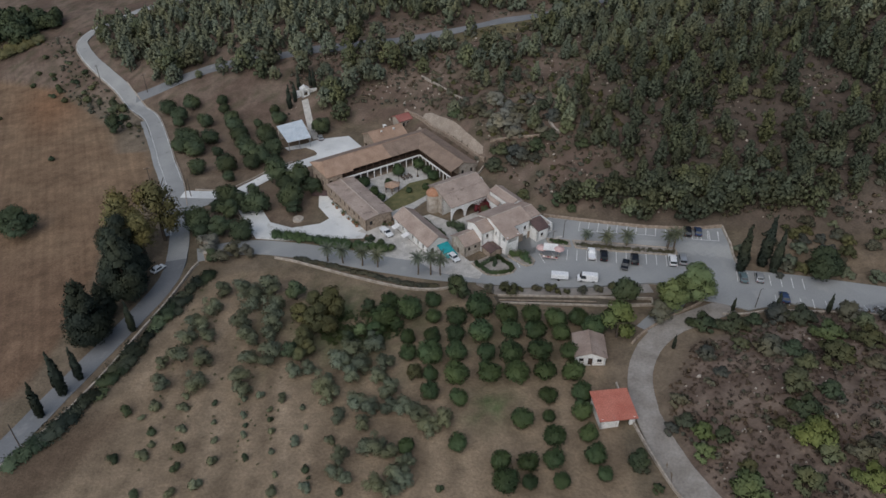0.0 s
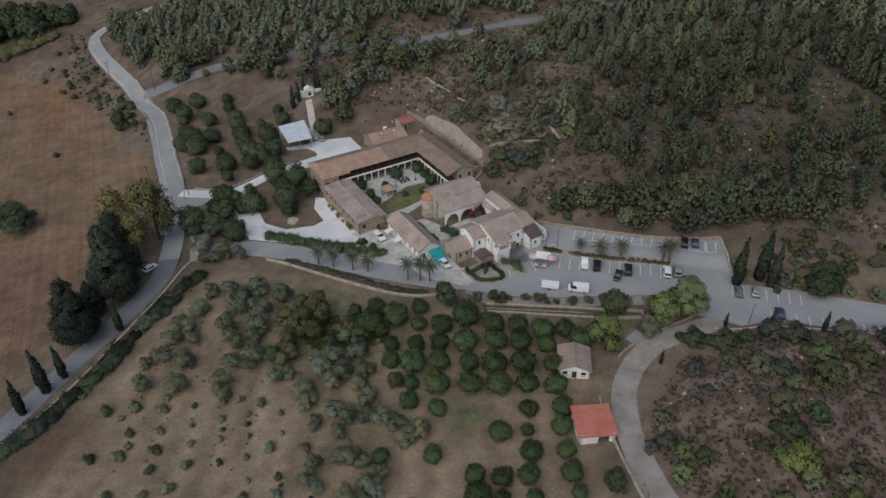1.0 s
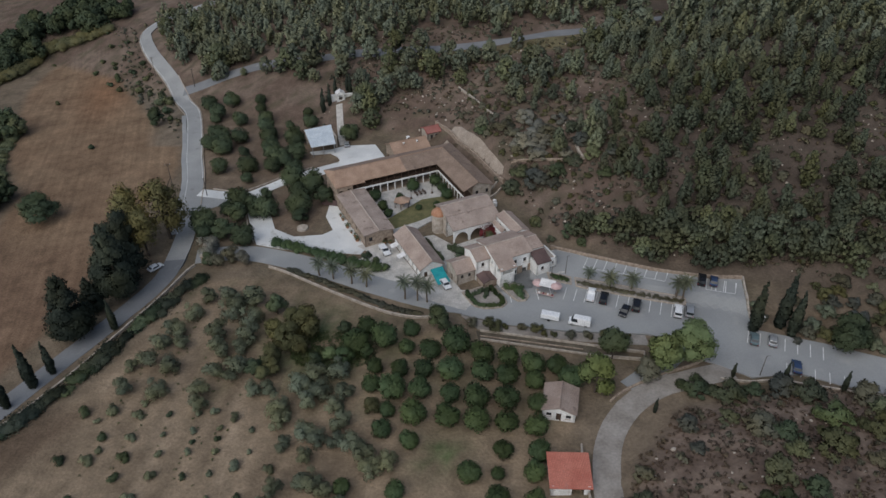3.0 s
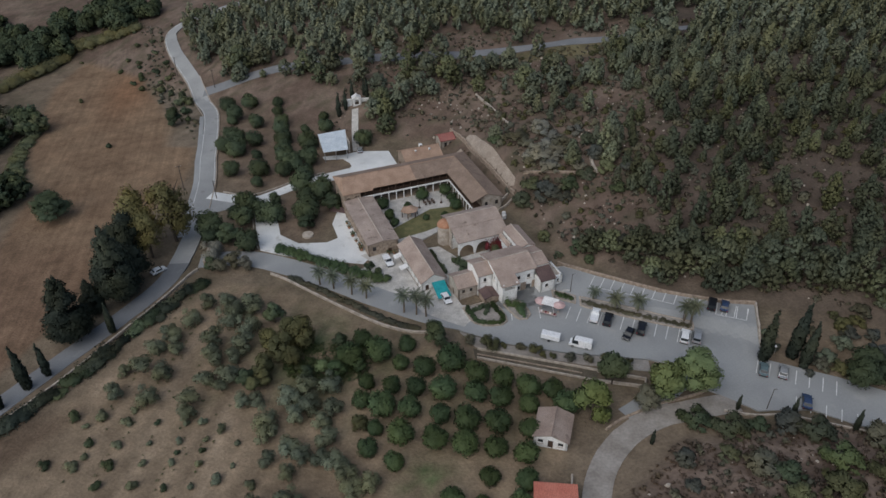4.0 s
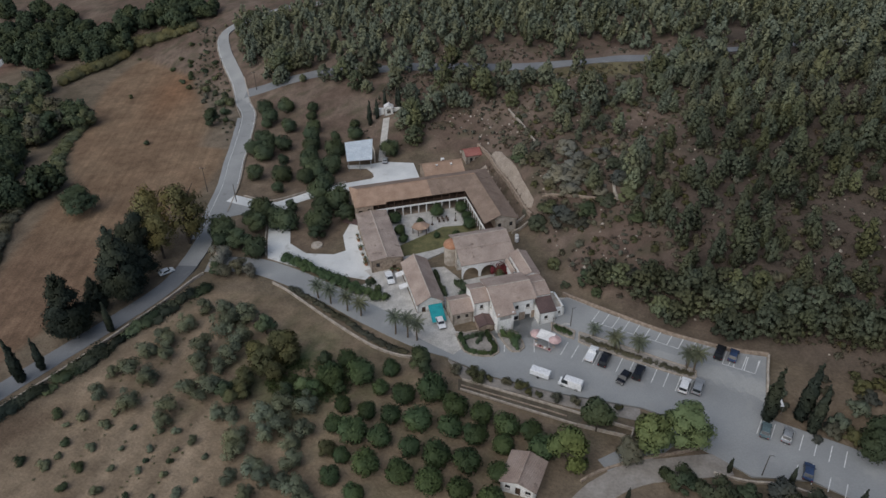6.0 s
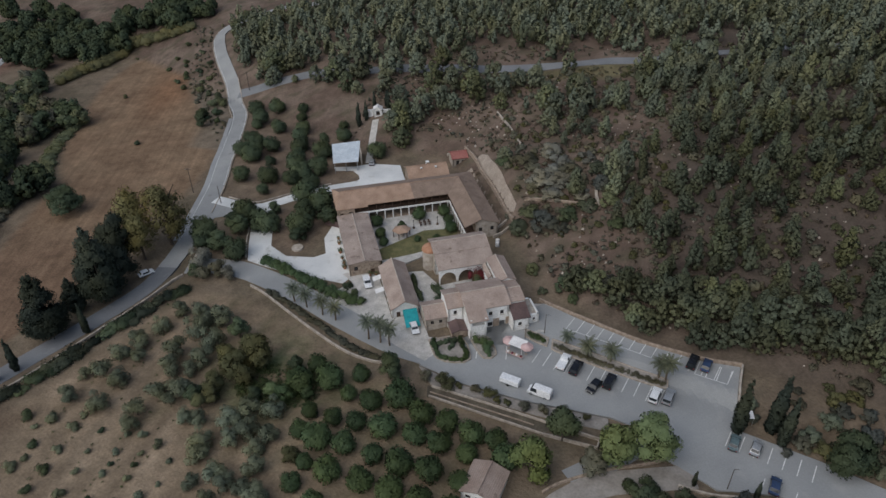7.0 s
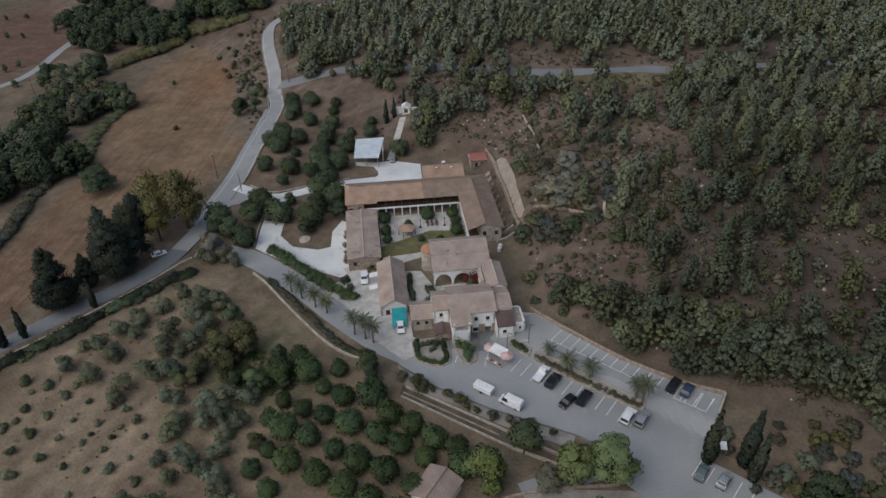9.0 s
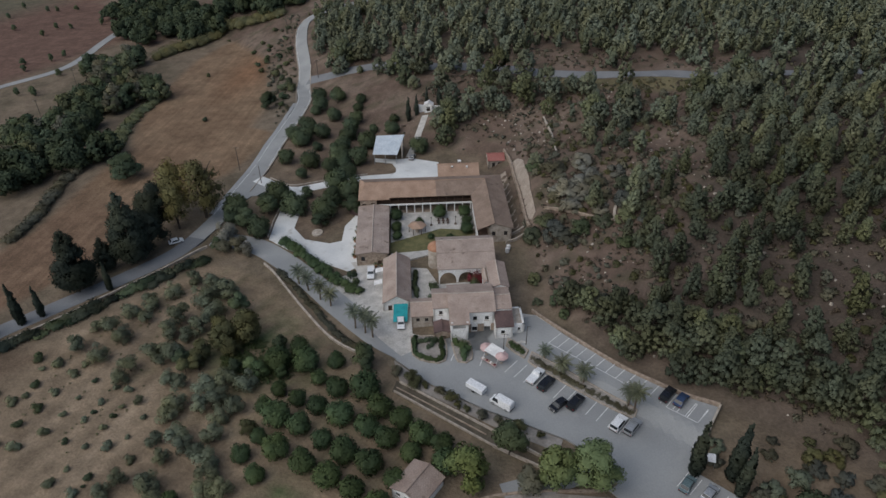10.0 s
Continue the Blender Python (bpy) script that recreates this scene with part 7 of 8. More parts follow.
# broad trees
for i, (x, y, h, tall, lab) in enumerate([(-82.8, 121.2, 16.5, 1.15, "dense dark conical tree beside the road"), (-80, 136.8, 17, 1.35, "tall dark conical tree beside the road"), (-83.5, 130.5, 9, 1.2, "dark conical tree beside the road")]):
    plant("cone", 90 + i, x, y, h, i * 70, "conifer", lab, "tree", stretch=tall)
for i, (x, y, s, mat, lab) in enumerate([
        (-79.5, 163, 2.0, AUTUMN_LEAF, "large spreading tree with yellowing leaves at the road fork"),
        (-88.5, 161, 1.8, AUTUMN_LEAF, "tall tree with yellowing leaves at the road fork"),
        (-82, 154.5, 1.5, AUTUMN_LEAF, "tree with thin yellow-green leaves at the road fork"),
        (-86, 150, 1.6, CYPRESS_LEAF, "tall dark leafy tree at the road fork"),
        (-80.5, 142.5, 1.7, CYPRESS_LEAF, "tall dark leafy tree beside the road"),
        (-126, 170, 1.9, DARK_LEAF, "lone dark tree in a ploughed field"),
        (-123, 238, 0.95, DARK_LEAF, "dark tree on the road bank"),
        (-27.5, 127, 1.1, BROWN_LEAF, "brownish yellowing tree in the grove"),
        (-32, 117, 0.75, BROWN_LEAF, "brownish leafy tree in the grove"),
        (-36.8, 134, 0.75, DARK_LEAF, "dark small tree in the grove"),
        (-29.8, 122.5, 0.95, BROWN_LEAF, "olive-brown leafy tree in the grove"),
        (-31.4, 130, 0.7, BROWN_LEAF, "olive-brown small tree in the grove"),
        (-19.4, 119.5, 0.45, GREEN_LEAF, "fresh green tree in the grove"),
        (38.2, 114.4, 1.2, LIME_LEAF, "bright green tree beside the hut"),
        (57.8, 125.4, 1.45, GREEN_LEAF, "spreading light green tree beside the parking lot"),
        (52, 122.6, 1.15, GREEN_LEAF, "light green tree beside the parking lot"),
        (48.6, 119.2, 0.7, SCRUB_LEAF, "grey-green tree beside the lane"),
        (42, 124.5, 1.05, DARK_LEAF, "dark tree beside the planted strip"),
        (3.5, 131.5, 0.85, DARK_LEAF, "dark leafy tree at the orchard's corner"),
        (35.5, 80, 0.6, DARK_LEAF, "dark spiky bush beside the track"),
        (-62.5, 151.5, 0.6, DARK_LEAF, "dark tree beside the entrance")]):
    plant("airy" if mat == AUTUMN_LEAF else "tall" if s > 1.3 else "broad", 80 + i % 6, x, y, s, i * 77, "broadleaf_tree", lab, "tree", mat=mat, stretch=1.35 if "fork" in lab else 0.62 if "lone" in lab else 1.0)

# hillside pines
CLEARINGS = [(86, 188, 6), (91, 181, 6), (42, 178, 9), (36, 176, 8), (47, 246, 5), (54, 208, 5), (56, 306, 4), (26, 238, 5), (12, 266, 7), (35, 236, 5), (77, 214, 4), (48, 203, 4), (50, 219, 4), (-22, 252, 8), (-11, 240, 9), (-7, 246, 7), (20, 211, 12), (27, 218, 8), (30, 190, 6), (110, 196, 6), (3, 339, 4), (74, 303, 5), (48, 300, 6), (62, 304, 6), (8, 262, 5)]


def road_gap(x, y):
    return min(abs(beyond(MAIN_ROAD, x, y)), abs(beyond(FAR_ROAD, x, y)))


def pine_chance(x, y):
    s = beyond(HILL_FOOT, x, y)
    north = beyond(FAR_ROAD, x, y)
    if s < 6 or abs(north) < 4.5 or abs(beyond(MAIN_ROAD, x, y)) < 8:
        return 0.0
    if x < -100 and beyond(MAIN_ROAD, x, y) > 0:
        return 0.0
    if 0 < north < 15 and -40 < x < 75:
        return 0.16
    for cx, cy, r in CLEARINGS:
        if math.hypot(x - cx, y - cy) < r:
            return 0.02
    if 48 < x < 98 and 11 < s < 34:
        return 0.84
    if s < 14 and 10 < x < 46:
        return 0.03
    if s < 14 and x > 98:
        return 0.15
    if x < -2 and north < 0:
        return 0.0
    if north < 0 and north > -14 and x < 44:
        return 0.05
    n1 = noise.noise(Vector((x / 17, y / 17, 5)))
    if north < 0 and x < 40:
        return 0.34 + 0.9 * n1
    return min(0.97, 0.74 + 0.14 * smooth(45, 70, x) + 0.6 * n1 + (0.3 if y > 300 else 0))


pines = scatter(-200, 175, 150, 420, 4.6, pine_chance, 3)
pines = [p for p in pines if not (p[0] < -165 and p[1] < 345)]
pines = [p for p in pines if not (p[0] > 60 and p[1] > 385) and not (p[0] > -60 and p[1] > 400)]
near_first = sorted(pines, key=lambda p: math.hypot(p[0] - 62, p[1] - 195))


def pine_size(i, x, y):
    return (0.6 + 0.7 * ((i * 0.618) % 1.0)) * (1.15 if y > 268 else 1.0)


for i, (x, y) in enumerate(near_first[:300]):
    light = noise.noise(Vector((x / 13, y / 13, 2))) + 0.3 * math.sin(i * 1.7) > 0.1
    plant("pine", 100 + i % 9, x, y, pine_size(i, x, y), i * 59, "pine_tree", "bushy grey-green pine tree on the hillside", "tree", "pines of the hillside", mat=(BELT_LEAF if light and i % 3 == 0 else BELT_DARK) if x > 42 and y < 226 else PINE_LIGHT if light else None, stretch=0.85 + 0.3 * ((i * 0.37) % 1.0))
rest = near_first[300:]
clump_stuff("pine_wood", [(x, y, pine_size(i, x, y)) for i, (x, y) in enumerate(rest) if i % 3 or x < -40], "pine", PINE_LEAF, "dense pine wood over the far hills", "wood", 520, 0.46)
clump_stuff("pine_wood", [(x, y, pine_size(i, x, y)) for i, (x, y) in enumerate(rest) if not (i % 3 or x < -40)], "pine", PINE_LIGHT, "lighter pine wood over the far hills", "wood", 520, 0.46)
# the belt of bushy trees above the parking lot
LOT_BELT = [(50.7, 162.9), (55.5, 163.2), (53.7, 160.9), (55.6, 167.3), (60.3, 163.5), (63.5, 161.9), (66.6, 165.3), (67.9, 159.6), (71.9, 160.3), (76.2, 160), (79.7, 161.5), (83.6, 161.9), (87.8, 160.8), (92.1, 161.4), (95.1, 165), (72.4, 164.6), (76.8, 165.8), (81.5, 166.3), (88.4, 165.1), (64.5, 158.9), (40.5, 170), (35.7, 171.5), (59, 169), (51.5, 168.5), (45.8, 167), (97.8, 159), (96.8, 169.3), (102, 163), (47.5, 171.5), (63, 168.5), (70, 169.5), (86, 169.5)]
for i, (x, y) in enumerate(LOT_BELT):
    plant("bushy", 100 + i % 7, x, y - 2.6, 0.95 + 0.3 * ((i * 0.618) % 1.0), i * 37, "acacia_tree", "bushy olive-green tree above the parking lot", "tree", "trees above the parking lot", mat=BELT_DARK if i % 5 else BELT_LEAF, stretch=0.9)
ROAD_PINES = [(-80.5, 270, 1.35), (-70, 271, 1.6), (-57, 272.5, 1.5), (-36, 272.5, 1.5), (-27, 275.5, 1.3), (-46, 273, 1.2), (-112, 276, 1.5), (-120, 282, 1.4), (-103, 279, 1.4), (-42, 246, 1.3), (-45, 252, 1.2), (-36, 251, 1.2), (-39, 241, 1.1), (-30, 254, 1.2), (-109.5, 270.5, 1.1), (-71.5, 262, 1.1), (-66, 260, 0.8), (-55, 262, 1.1), (-36.5, 264, 1.1), (-29, 264, 1.2), (-44, 242, 1.0), (-37.5, 235.5, 1.1)]
ROAD_PINES += [(-36, 246, 1.0), (-25, 254, 0.9), (-18, 258.5, 1.2), (-13.6, 266, 1.3), (-9, 262, 1.1), (-21, 263, 1.2), (-5, 268, 1.0), (1.5, 266, 1.1), (9.2, 251.3, 1.3), (13, 246, 1.1), (19.1, 254.3, 1.25), (16, 259, 1.0), (22, 249, 1.1), (8, 256, 1.1), (39.8, 258.8, 1.4), (44, 268, 1.4), (52.9, 260.3, 1.3), (47, 274, 1.3), (30, 250, 0.9), (55, 270, 1.4), (-8, 255, 0.9), (12, 241, 0.9), (3.6, 219.5, 0.75)]
FORK_PINES = [(-153.2, 310.5, 1.0), (-142.0, 295.1, 1.0), (-133.2, 284.8, 0.9), (-152.0, 319.6, 1.1), (-142.2, 306.4, 1.2), (-131.2, 292.0, 1.2), (-122.4, 284.2, 1.0), (-112.2, 278.1, 1.1), (-106.1, 279.6, 1.1), (-130.4, 299.4, 1.2), (-146.7, 316.5, 1.2), (-126, 301, 1.1), (-137, 311, 1.2), (-117, 290, 1.1), (-89.1, 269.2, 0.9), (-111.5, 269.2, 0.55), (-77.7, 271.0, 1.2), (-70.3, 269.4, 1.0), (-99.4, 270.2, 0.5), (-83.2, 268.3, 0.8)]
for i, (x, y, s) in enumerate(ROAD_PINES + FORK_PINES):
    plant("bushy", 100 + i % 7, x, y, s * 1.12, i * 41, "pine_tree", "tall green pine tree beside the far road", "tree", "pines by the far road", mat=BELT_LEAF if i % 3 == 0 else PINE_LEAF)

# tree belts on the far side of the ploughed field
BELT = [(-224, 240, 9), (-198, 228, 9), (-210, 223, 8), (-182, 224, 6), (-186, 209, 8), (-199, 204, 7), (-236, 240, 6), (-228, 255, 6), (-176, 226, 4), (-201, 213, 8), (-185, 215, 7), (-213, 233, 8), (-191, 174, 8), (-188, 182, 6), (-174, 161, 8), (-166, 165, 7), (-172, 182, 6), (-178, 191, 6), (-162, 171, 6), (-150, 167, 5), (-166, 154, 7), (-148, 175, 4), (-147, 180, 3), (-157, 147, 7), (-156, 154, 6), (-180, 168, 8)]
FAR_WEST = [(-338.4, 343.7, 6), (-312.4, 331.4, 6), (-314.2, 319.8, 6), (-280.2, 304.2, 6), (-279.5, 319.7, 6), (-273.4, 287.0, 6), (-307.6, 340.9, 6), (-257.5, 313.7, 6), (-283.2, 333.7, 6), (-230.4, 293.1, 6), (-239.4, 316.2, 6), (-252.1, 281.6, 6), (-222.8, 305.0, 6)]
FAR_BELT = [(-302, 314, 9), (-284, 314, 8), (-260, 310, 9), (-232, 297, 6), (-236, 317, 9), (-261, 320, 8), (-233, 326, 8), (-220, 328, 7), (-242, 311, 8), (-285, 323, 8), (-318, 316, 9), (-205, 336, 8), (-192, 338, 8), (-212, 331, 8), (-200, 326, 7), (-216, 338, 7), (-250, 300, 8), (-262, 292, 7)]
FAR_BELT += FAR_WEST
spots = []
g = random.Random(12)
for cx, cy, r in BELT + FAR_BELT:
    for _ in range(max(2, int(r * 1.3))):
        a, d = g.random() * math.tau, r * math.sqrt(g.random()) * 0.8
        spots.append((cx + d * math.cos(a), cy + d * math.sin(a), g.uniform(0.75, 1.4)))
for i, (x, y, s) in enumerate(spots[:150]):
    plant("belt", 80 + i % 6, x, y, s, i * 77, "field_tree", "dark rounded tree in a belt beyond the field", "tree", "trees beyond the field", mat=(DARK_LEAF, BELT_LEAF, DARK_LEAF, SCRUB_LEAF)[i % 4])
clump_stuff("far_trees", spots[150:], "broad", DARK_LEAF, "far dark trees beyond the fields", "wood", 900, 0.7, 5)
far = [(-381.8, 309.2), (-376, 312), (-365.1, 318.4), (-333.3, 314.2), (-315, 300.6), (-320, 305), (-361.5, 273.4), (-330.3, 271.7), (-335.4, 284.2), (-326, 287.2), (-289.4, 233.9), (-277.7, 227.3), (-279, 243.2), (-278, 250.5), (-253, 230.1), (-237.8, 207.3), (-246, 204.2), (-257, 248.2), (-242, 209), (-395, 290), (-410, 310)]
clump_stuff("far_orchard", [(x, y, 0.5) for x, y in far], "broad", DARK_LEAF, "scattered dark trees on far red soil", "orchard", 900, 0.55, 4)


# scrub on the slopes, the knoll and the verges
BANK_STRIP = [(-8.1, 227), (-6.9, 230.1), (-3.5, 229.2), (3, 218.5), (7.8, 210.5), (13.6, 201.1), (13, 198), (10.2, 199.6), (1.1, 213.4)]


TRACK = [(66, 123.5), (58, 120), (50.5, 116.3), (44.5, 110.5), (41, 103.5), (39.9, 97), (40, 90), (41.2, 82), (43.2, 74), (48.5, 60), (57, 40)]


def on_paving(x, y):
    if 30 < x < 70 and y < 126 and abs(beyond(TRACK, x, y)) < 3.6:
        return True
    return inside(BANK_STRIP, x, y) or (-58 < x < -28 and y < 250 and abs(beyond([(-44, 212), (-45, 226), (-50, 241), (-53, 249)], x, y)) < 4)


def scrub_chance(x, y):
    s, k = beyond(HILL_FOOT, x, y), -beyond(KNOLL_FOOT, x, y)
    if road_gap(x, y) < 5 or on_paving(x, y):
        return 0.0
    n1 = noise.noise(Vector((x / 10, y / 10, 8)))
    if s > 2:
        return (0.62 + 0.8 * n1) * (0.25 if 3 < s < 9 and x < 18 and y > 190 else 1.0)
    if k > 2:
        return 0.45 + 0.8 * n1
    return 0.0


spots = scatter(-60, 140, 55, 300, 1.75, scrub_chance, 5)
clump_stuff("scrub", [(x, y, 0.45 + 0.75 * ((i * 0.618) % 1.0) ** 2) for i, (x, y) in enumerate(spots) if i % 2], "shrub", SCRUB_LEAF, "low grey-green scrub over the slopes", "scrub", 84, 0.36)
clump_stuff("scrub", [(x, y, 0.35 + 0.6 * ((i * 0.618) % 1.0)) for i, (x, y) in enumerate(spots) if not i % 2], "shrub", DRY_LEAF, "dry brown scrub over the slopes", "scrub", 64, 0.34)
under = scatter(-4, 135, 158, 292, 3.4, lambda x, y: (0.5 + 0.8 * noise.noise(Vector((x / 12, y / 12, 3)))) * (beyond(HILL_FOOT, x, y) > 5 and road_gap(x, y) > 6 and not on_paving(x, y)), 61)
clump_stuff("understorey", [(x, y, 0.8 + 0.9 * ((i * 0.618) % 1.0)) for i, (x, y) in enumerate(under) if i % 2], "bush", SCRUB_LEAF, "low grey-green bushes between the pines", "scrub", 260, 0.2)
clump_stuff("understorey", [(x, y, 0.7 + 0.7 * ((i * 0.618) % 1.0)) for i, (x, y) in enumerate(under) if not i % 2], "bush", BROWN_LEAF, "low olive-brown bushes between the pines", "scrub", 260, 0.2)
tufts = scatter(36, 115, 58, 122, 1.1, lambda x, y: (0.68 + 0.5 * noise.noise(Vector((x / 6, y / 6, 4)))) * (beyond(KNOLL_FOOT, x, y) < -1.5 and not on_paving(x, y)), 31)
clump_stuff("dry_tufts", [(x, y, 0.3 + 0.34 * ((i * 0.618) % 1.0)) for i, (x, y) in enumerate(tufts)], "shrub", leaf_material("dry_tuft_leaves", (0.105, 0.076, 0.06), (0.175, 0.13, 0.102)), "dry brown tufts over the stony knoll", "tufts", 44, 0.3)
# grey thicket behind the cloister
for i, (x, y, wide) in enumerate([(11.0, 216.3, 8.2), (17.2, 221.4, 9.3), (17.8, 207.5, 9.4), (25.2, 213.1, 8.2), (22.8, 201.2, 8.5), (30.4, 201.8, 6.3), (14.7, 212.1, 6.6), (23.3, 207.9, 8.1), (21.7, 217.0, 6.7), (15.5, 205.3, 5.5), (28.5, 219.5, 6.5), (20.5, 212.5, 7.0), (28.5, 207.5, 6.5)]):
    plant("bush", 60 + i % 5, x, y, wide / 2.0, i * 47, "grey_thicket", "soft grey half-bare thicket on the slope", "shrub", "grey thicket on the slope", mat=THICKET_LEAF if i % 3 else SCRUB_LEAF, stretch=0.62)
# scrub along the road bank
bank = scatter(-185, -100, 222, 325, 2.7, lambda x, y: 0.8 if 4.5 < beyond(MAIN_ROAD, x, y) < 20 and not inside(FIELD, x, y) else 0.0, 22)
clump_stuff("bank_scrub", [(x, y, 0.5 + 0.7 * ((i * 0.618) % 1.0) ** 2) for i, (x, y) in enumerate(bank)], "shrub", SCRUB_LEAF, "grey-green scrub on the road bank", "scrub", 260, 0.27)
# bushes east of the parking lot
for i, (x, y, wide) in enumerate([(83.6, 144.8, 3.2), (90.1, 147.8, 5.0), (91.0, 145.2, 4.4), (88.9, 141.6, 5.3), (95.1, 152.2, 5.6), (93.6, 149.8, 4.3), (95.7, 145.4, 4.2), (101.7, 151.5, 3.1), (101.0, 147.2, 5.0), (102.1, 144.4, 5.0), (95.4, 140.5, 4.8), (85.6, 138.8, 5.5), (84.2, 136.8, 4.3), (88.0, 136.1, 4.7), (81.4, 133.7, 2.8), (75.0, 143.2, 4.0), (75.2, 140.5, 4.0), (89.2, 151.3, 2.8), (83.6, 148.6, 2.7), (99.7, 154.7, 4.4), (96.5, 138.0, 5.3), (99.8, 139.4, 5.3), (104, 155.0, 3.9), (97.3, 133.9, 4.8), (107, 142, 5), (112, 147, 5), (110, 135, 5), (104, 132, 5)]):
    plant("bush", 60 + i % 5, x, y, wide / 2.0, i * 31, "dry_bush", "grey-green bush on bare brown soil", "shrub", "bushes east of the parking lot", mat=(SCRUB_LEAF, BROWN_LEAF, GREY_LEAF, OLIVE_LEAF)[i % 4], stretch=0.8)
for i, (x, y, wide) in enumerate([(92.1, 135.9, 6.7), (90.8, 132.4, 6.5), (93.4, 133.2, 5.2)]):
    plant("broad", 80 + i, x, y, wide / 6.8, i * 57, "roadside_tree", "dense dark tree beside the lower parking bays", "tree", "trees by the lower bays", mat=DARK_LEAF)
# dense greenery between the groves
for i, (x, y, s, mat) in enumerate([(-15.5, 118.9, 0.6, CITRUS_LEAF), (-10.8, 121, 0.5, CITRUS_LEAF), (-22, 117.4, 0.5, DARK_LEAF), (-34.5, 113.5, 0.6, DARK_LEAF), (-6.4, 105.5, 0.5, BROWN_LEAF), (-32, 112, 0.55, BELT_LEAF), (-33.5, 125, 0.8, BROWN_LEAF), (-30, 114, 0.6, BROWN_LEAF), (-26.5, 121, 0.7, BROWN_LEAF), (-18, 128, 0.5, DARK_LEAF)]):
    plant("broad", 80 + i % 6, x, y, s, i * 57, "grove_tree", "grey-green tree among the olives", "tree", "trees between the groves", mat=mat)

# hedges and beds: clipped or loose greenery along lines
def hedge(name, line, wide, high, mat, label, seed, gap=0.55, leaf=0.3, z=None, category="hedge"):
    pts = curve_points(line, gap)
    blobs = []
    g = random.Random(seed)
    for x, y in pts:
        for _ in range(2):
            px, py = x + g.uniform(-0.3, 0.3) * wide, y + g.uniform(-0.3, 0.3) * wide
            k = g.uniform(0.6, 1.15) if wide > 1.6 else g.uniform(0.9, 1.1)
            blobs.append((px, py, (height(px, py) if z is None else z) + high * g.uniform(0.3, 0.5) * k, wide * 0.42 * k, high * 0.45 * k))
    return tagged(new(name, cloud_mesh(name, *leaf_cloud(blobs, int(len(blobs) * 92), leaf * 0.72, seed=seed), mat)), label, category)


hedge("hedge", [(-47.5, 163), (-41, 160.8), (-33, 158.2), (-24, 155), (-15, 152.6)], 3.2, 2.7, CITRUS_LEAF, "dense dark green hedge along the forecourt", 1)
for i, (x, y, wide) in enumerate([(-20.4, 158.2, 3.2), (-17.4, 156.0, 3.0), (-14.2, 153.8, 2.4)]):
    plant("bush", 60 + i, x, y, wide / 2, i * 71, "forecourt_bush", "rounded dark bush at the forecourt's edge", "shrub", "bushes of the forecourt", mat=DARK_LEAF)
hedge("garden_hedge", [site_xy(-7.6, -25.8), site_xy(-7.5, -31), site_xy(-4.5, -33.6), site_xy(-1.6, -33.6), site_xy(-1.7, -27.2)], 1.1, 1.5, CITRUS_LEAF, "dark clipped hedge round the garden bed", 2)
hedge("garden_hedge", [site_xy(-6.5, -27.5), site_xy(-3.0, -27.6), site_xy(-4.5, -30)], 1.0, 1.6, DARK_LEAF, "dark shrubs in the garden bed", 3)
hedge("bed_shrub", [site_xy(2.2, -29.3), site_xy(3.6, -31.5), site_xy(3.0, -34.0)], 2.2, 2.4, CITRUS_LEAF, "dense dark shrubs below the balcony", 4, category="shrub")
hedge("climbing_plant", [site_xy(7.6, -8.2), site_xy(8.0, -11.0)], 2.0, 4.0, DARK_LEAF, "dark climbing plant in the church court", 5, category="plant")
hedge("bougainvillea", [site_xy(7.2, -7.0), site_xy(8.4, -7.6), site_xy(9.2, -8.8)], 2.4, 5.5, FLOWER, "red bougainvillea in the church court", 6, category="plant")
hedge("court_shrub", [site_xy(-2.5, -6.5), site_xy(-1.5, -11), site_xy(-3.5, -13.5)], 2.2, 3.0, DARK_LEAF, "dark shrubs beside the church porch", 7, category="shrub")
hedge("court_shrub", [site_xy(-6.5, 0), site_xy(-7.0, -5), site_xy(-6.6, -10)], 1.2, 1.6, DARK_LEAF, "dark shrubs along the lodge", 8, category="shrub")
hedge("island_shrub", [(35.5, 150), (42, 148), (50, 146), (58.5, 144.6)], 1.4, 0.9, SCRUB_LEAF, "low shrubs on the planted island", 9, category="shrub")
hedge("island_shrub", [(28.5, 152.4), (32.5, 150.8)], 1.4, 1.0, CITRUS_LEAF, "low shrubs on the corner island", 10, category="shrub")
hedge("verge_hedge", [(-40, 151.5), (-31, 147.8), (-20, 142.8), (-9, 137.6), (-2, 136)], 1.7, 0.8, SCRUB_LEAF, "rough shrubs along the access road", 11, category="shrub")
HEDGE_LINE = curve_points([(-84.5, 86), (-77.8, 98), (-73, 111), (-69.6, 124.5), (-66, 137), (-62, 147)], 5.0)
for i in range(len(HEDGE_LINE) - 1):
    hedge("road_hedge", HEDGE_LINE[i:i + 2], 4.2 + 1.2 * math.sin(i * 2.1), 1.8 + 0.5 * math.sin(i * 3.3), CYPRESS_LEAF if i % 3 else DARK_LEAF, "dark rough bushes of a hedge below the road wall", 120 + i, 0.7, 0.4)
hedge("field_hedge", [(-148, 166), (-139, 152), (-129, 137), (-124, 126)], 4.5, 2.4, SCRUB_LEAF, "rough hedge at the ploughed field's edge", 13, 0.8, 0.5)
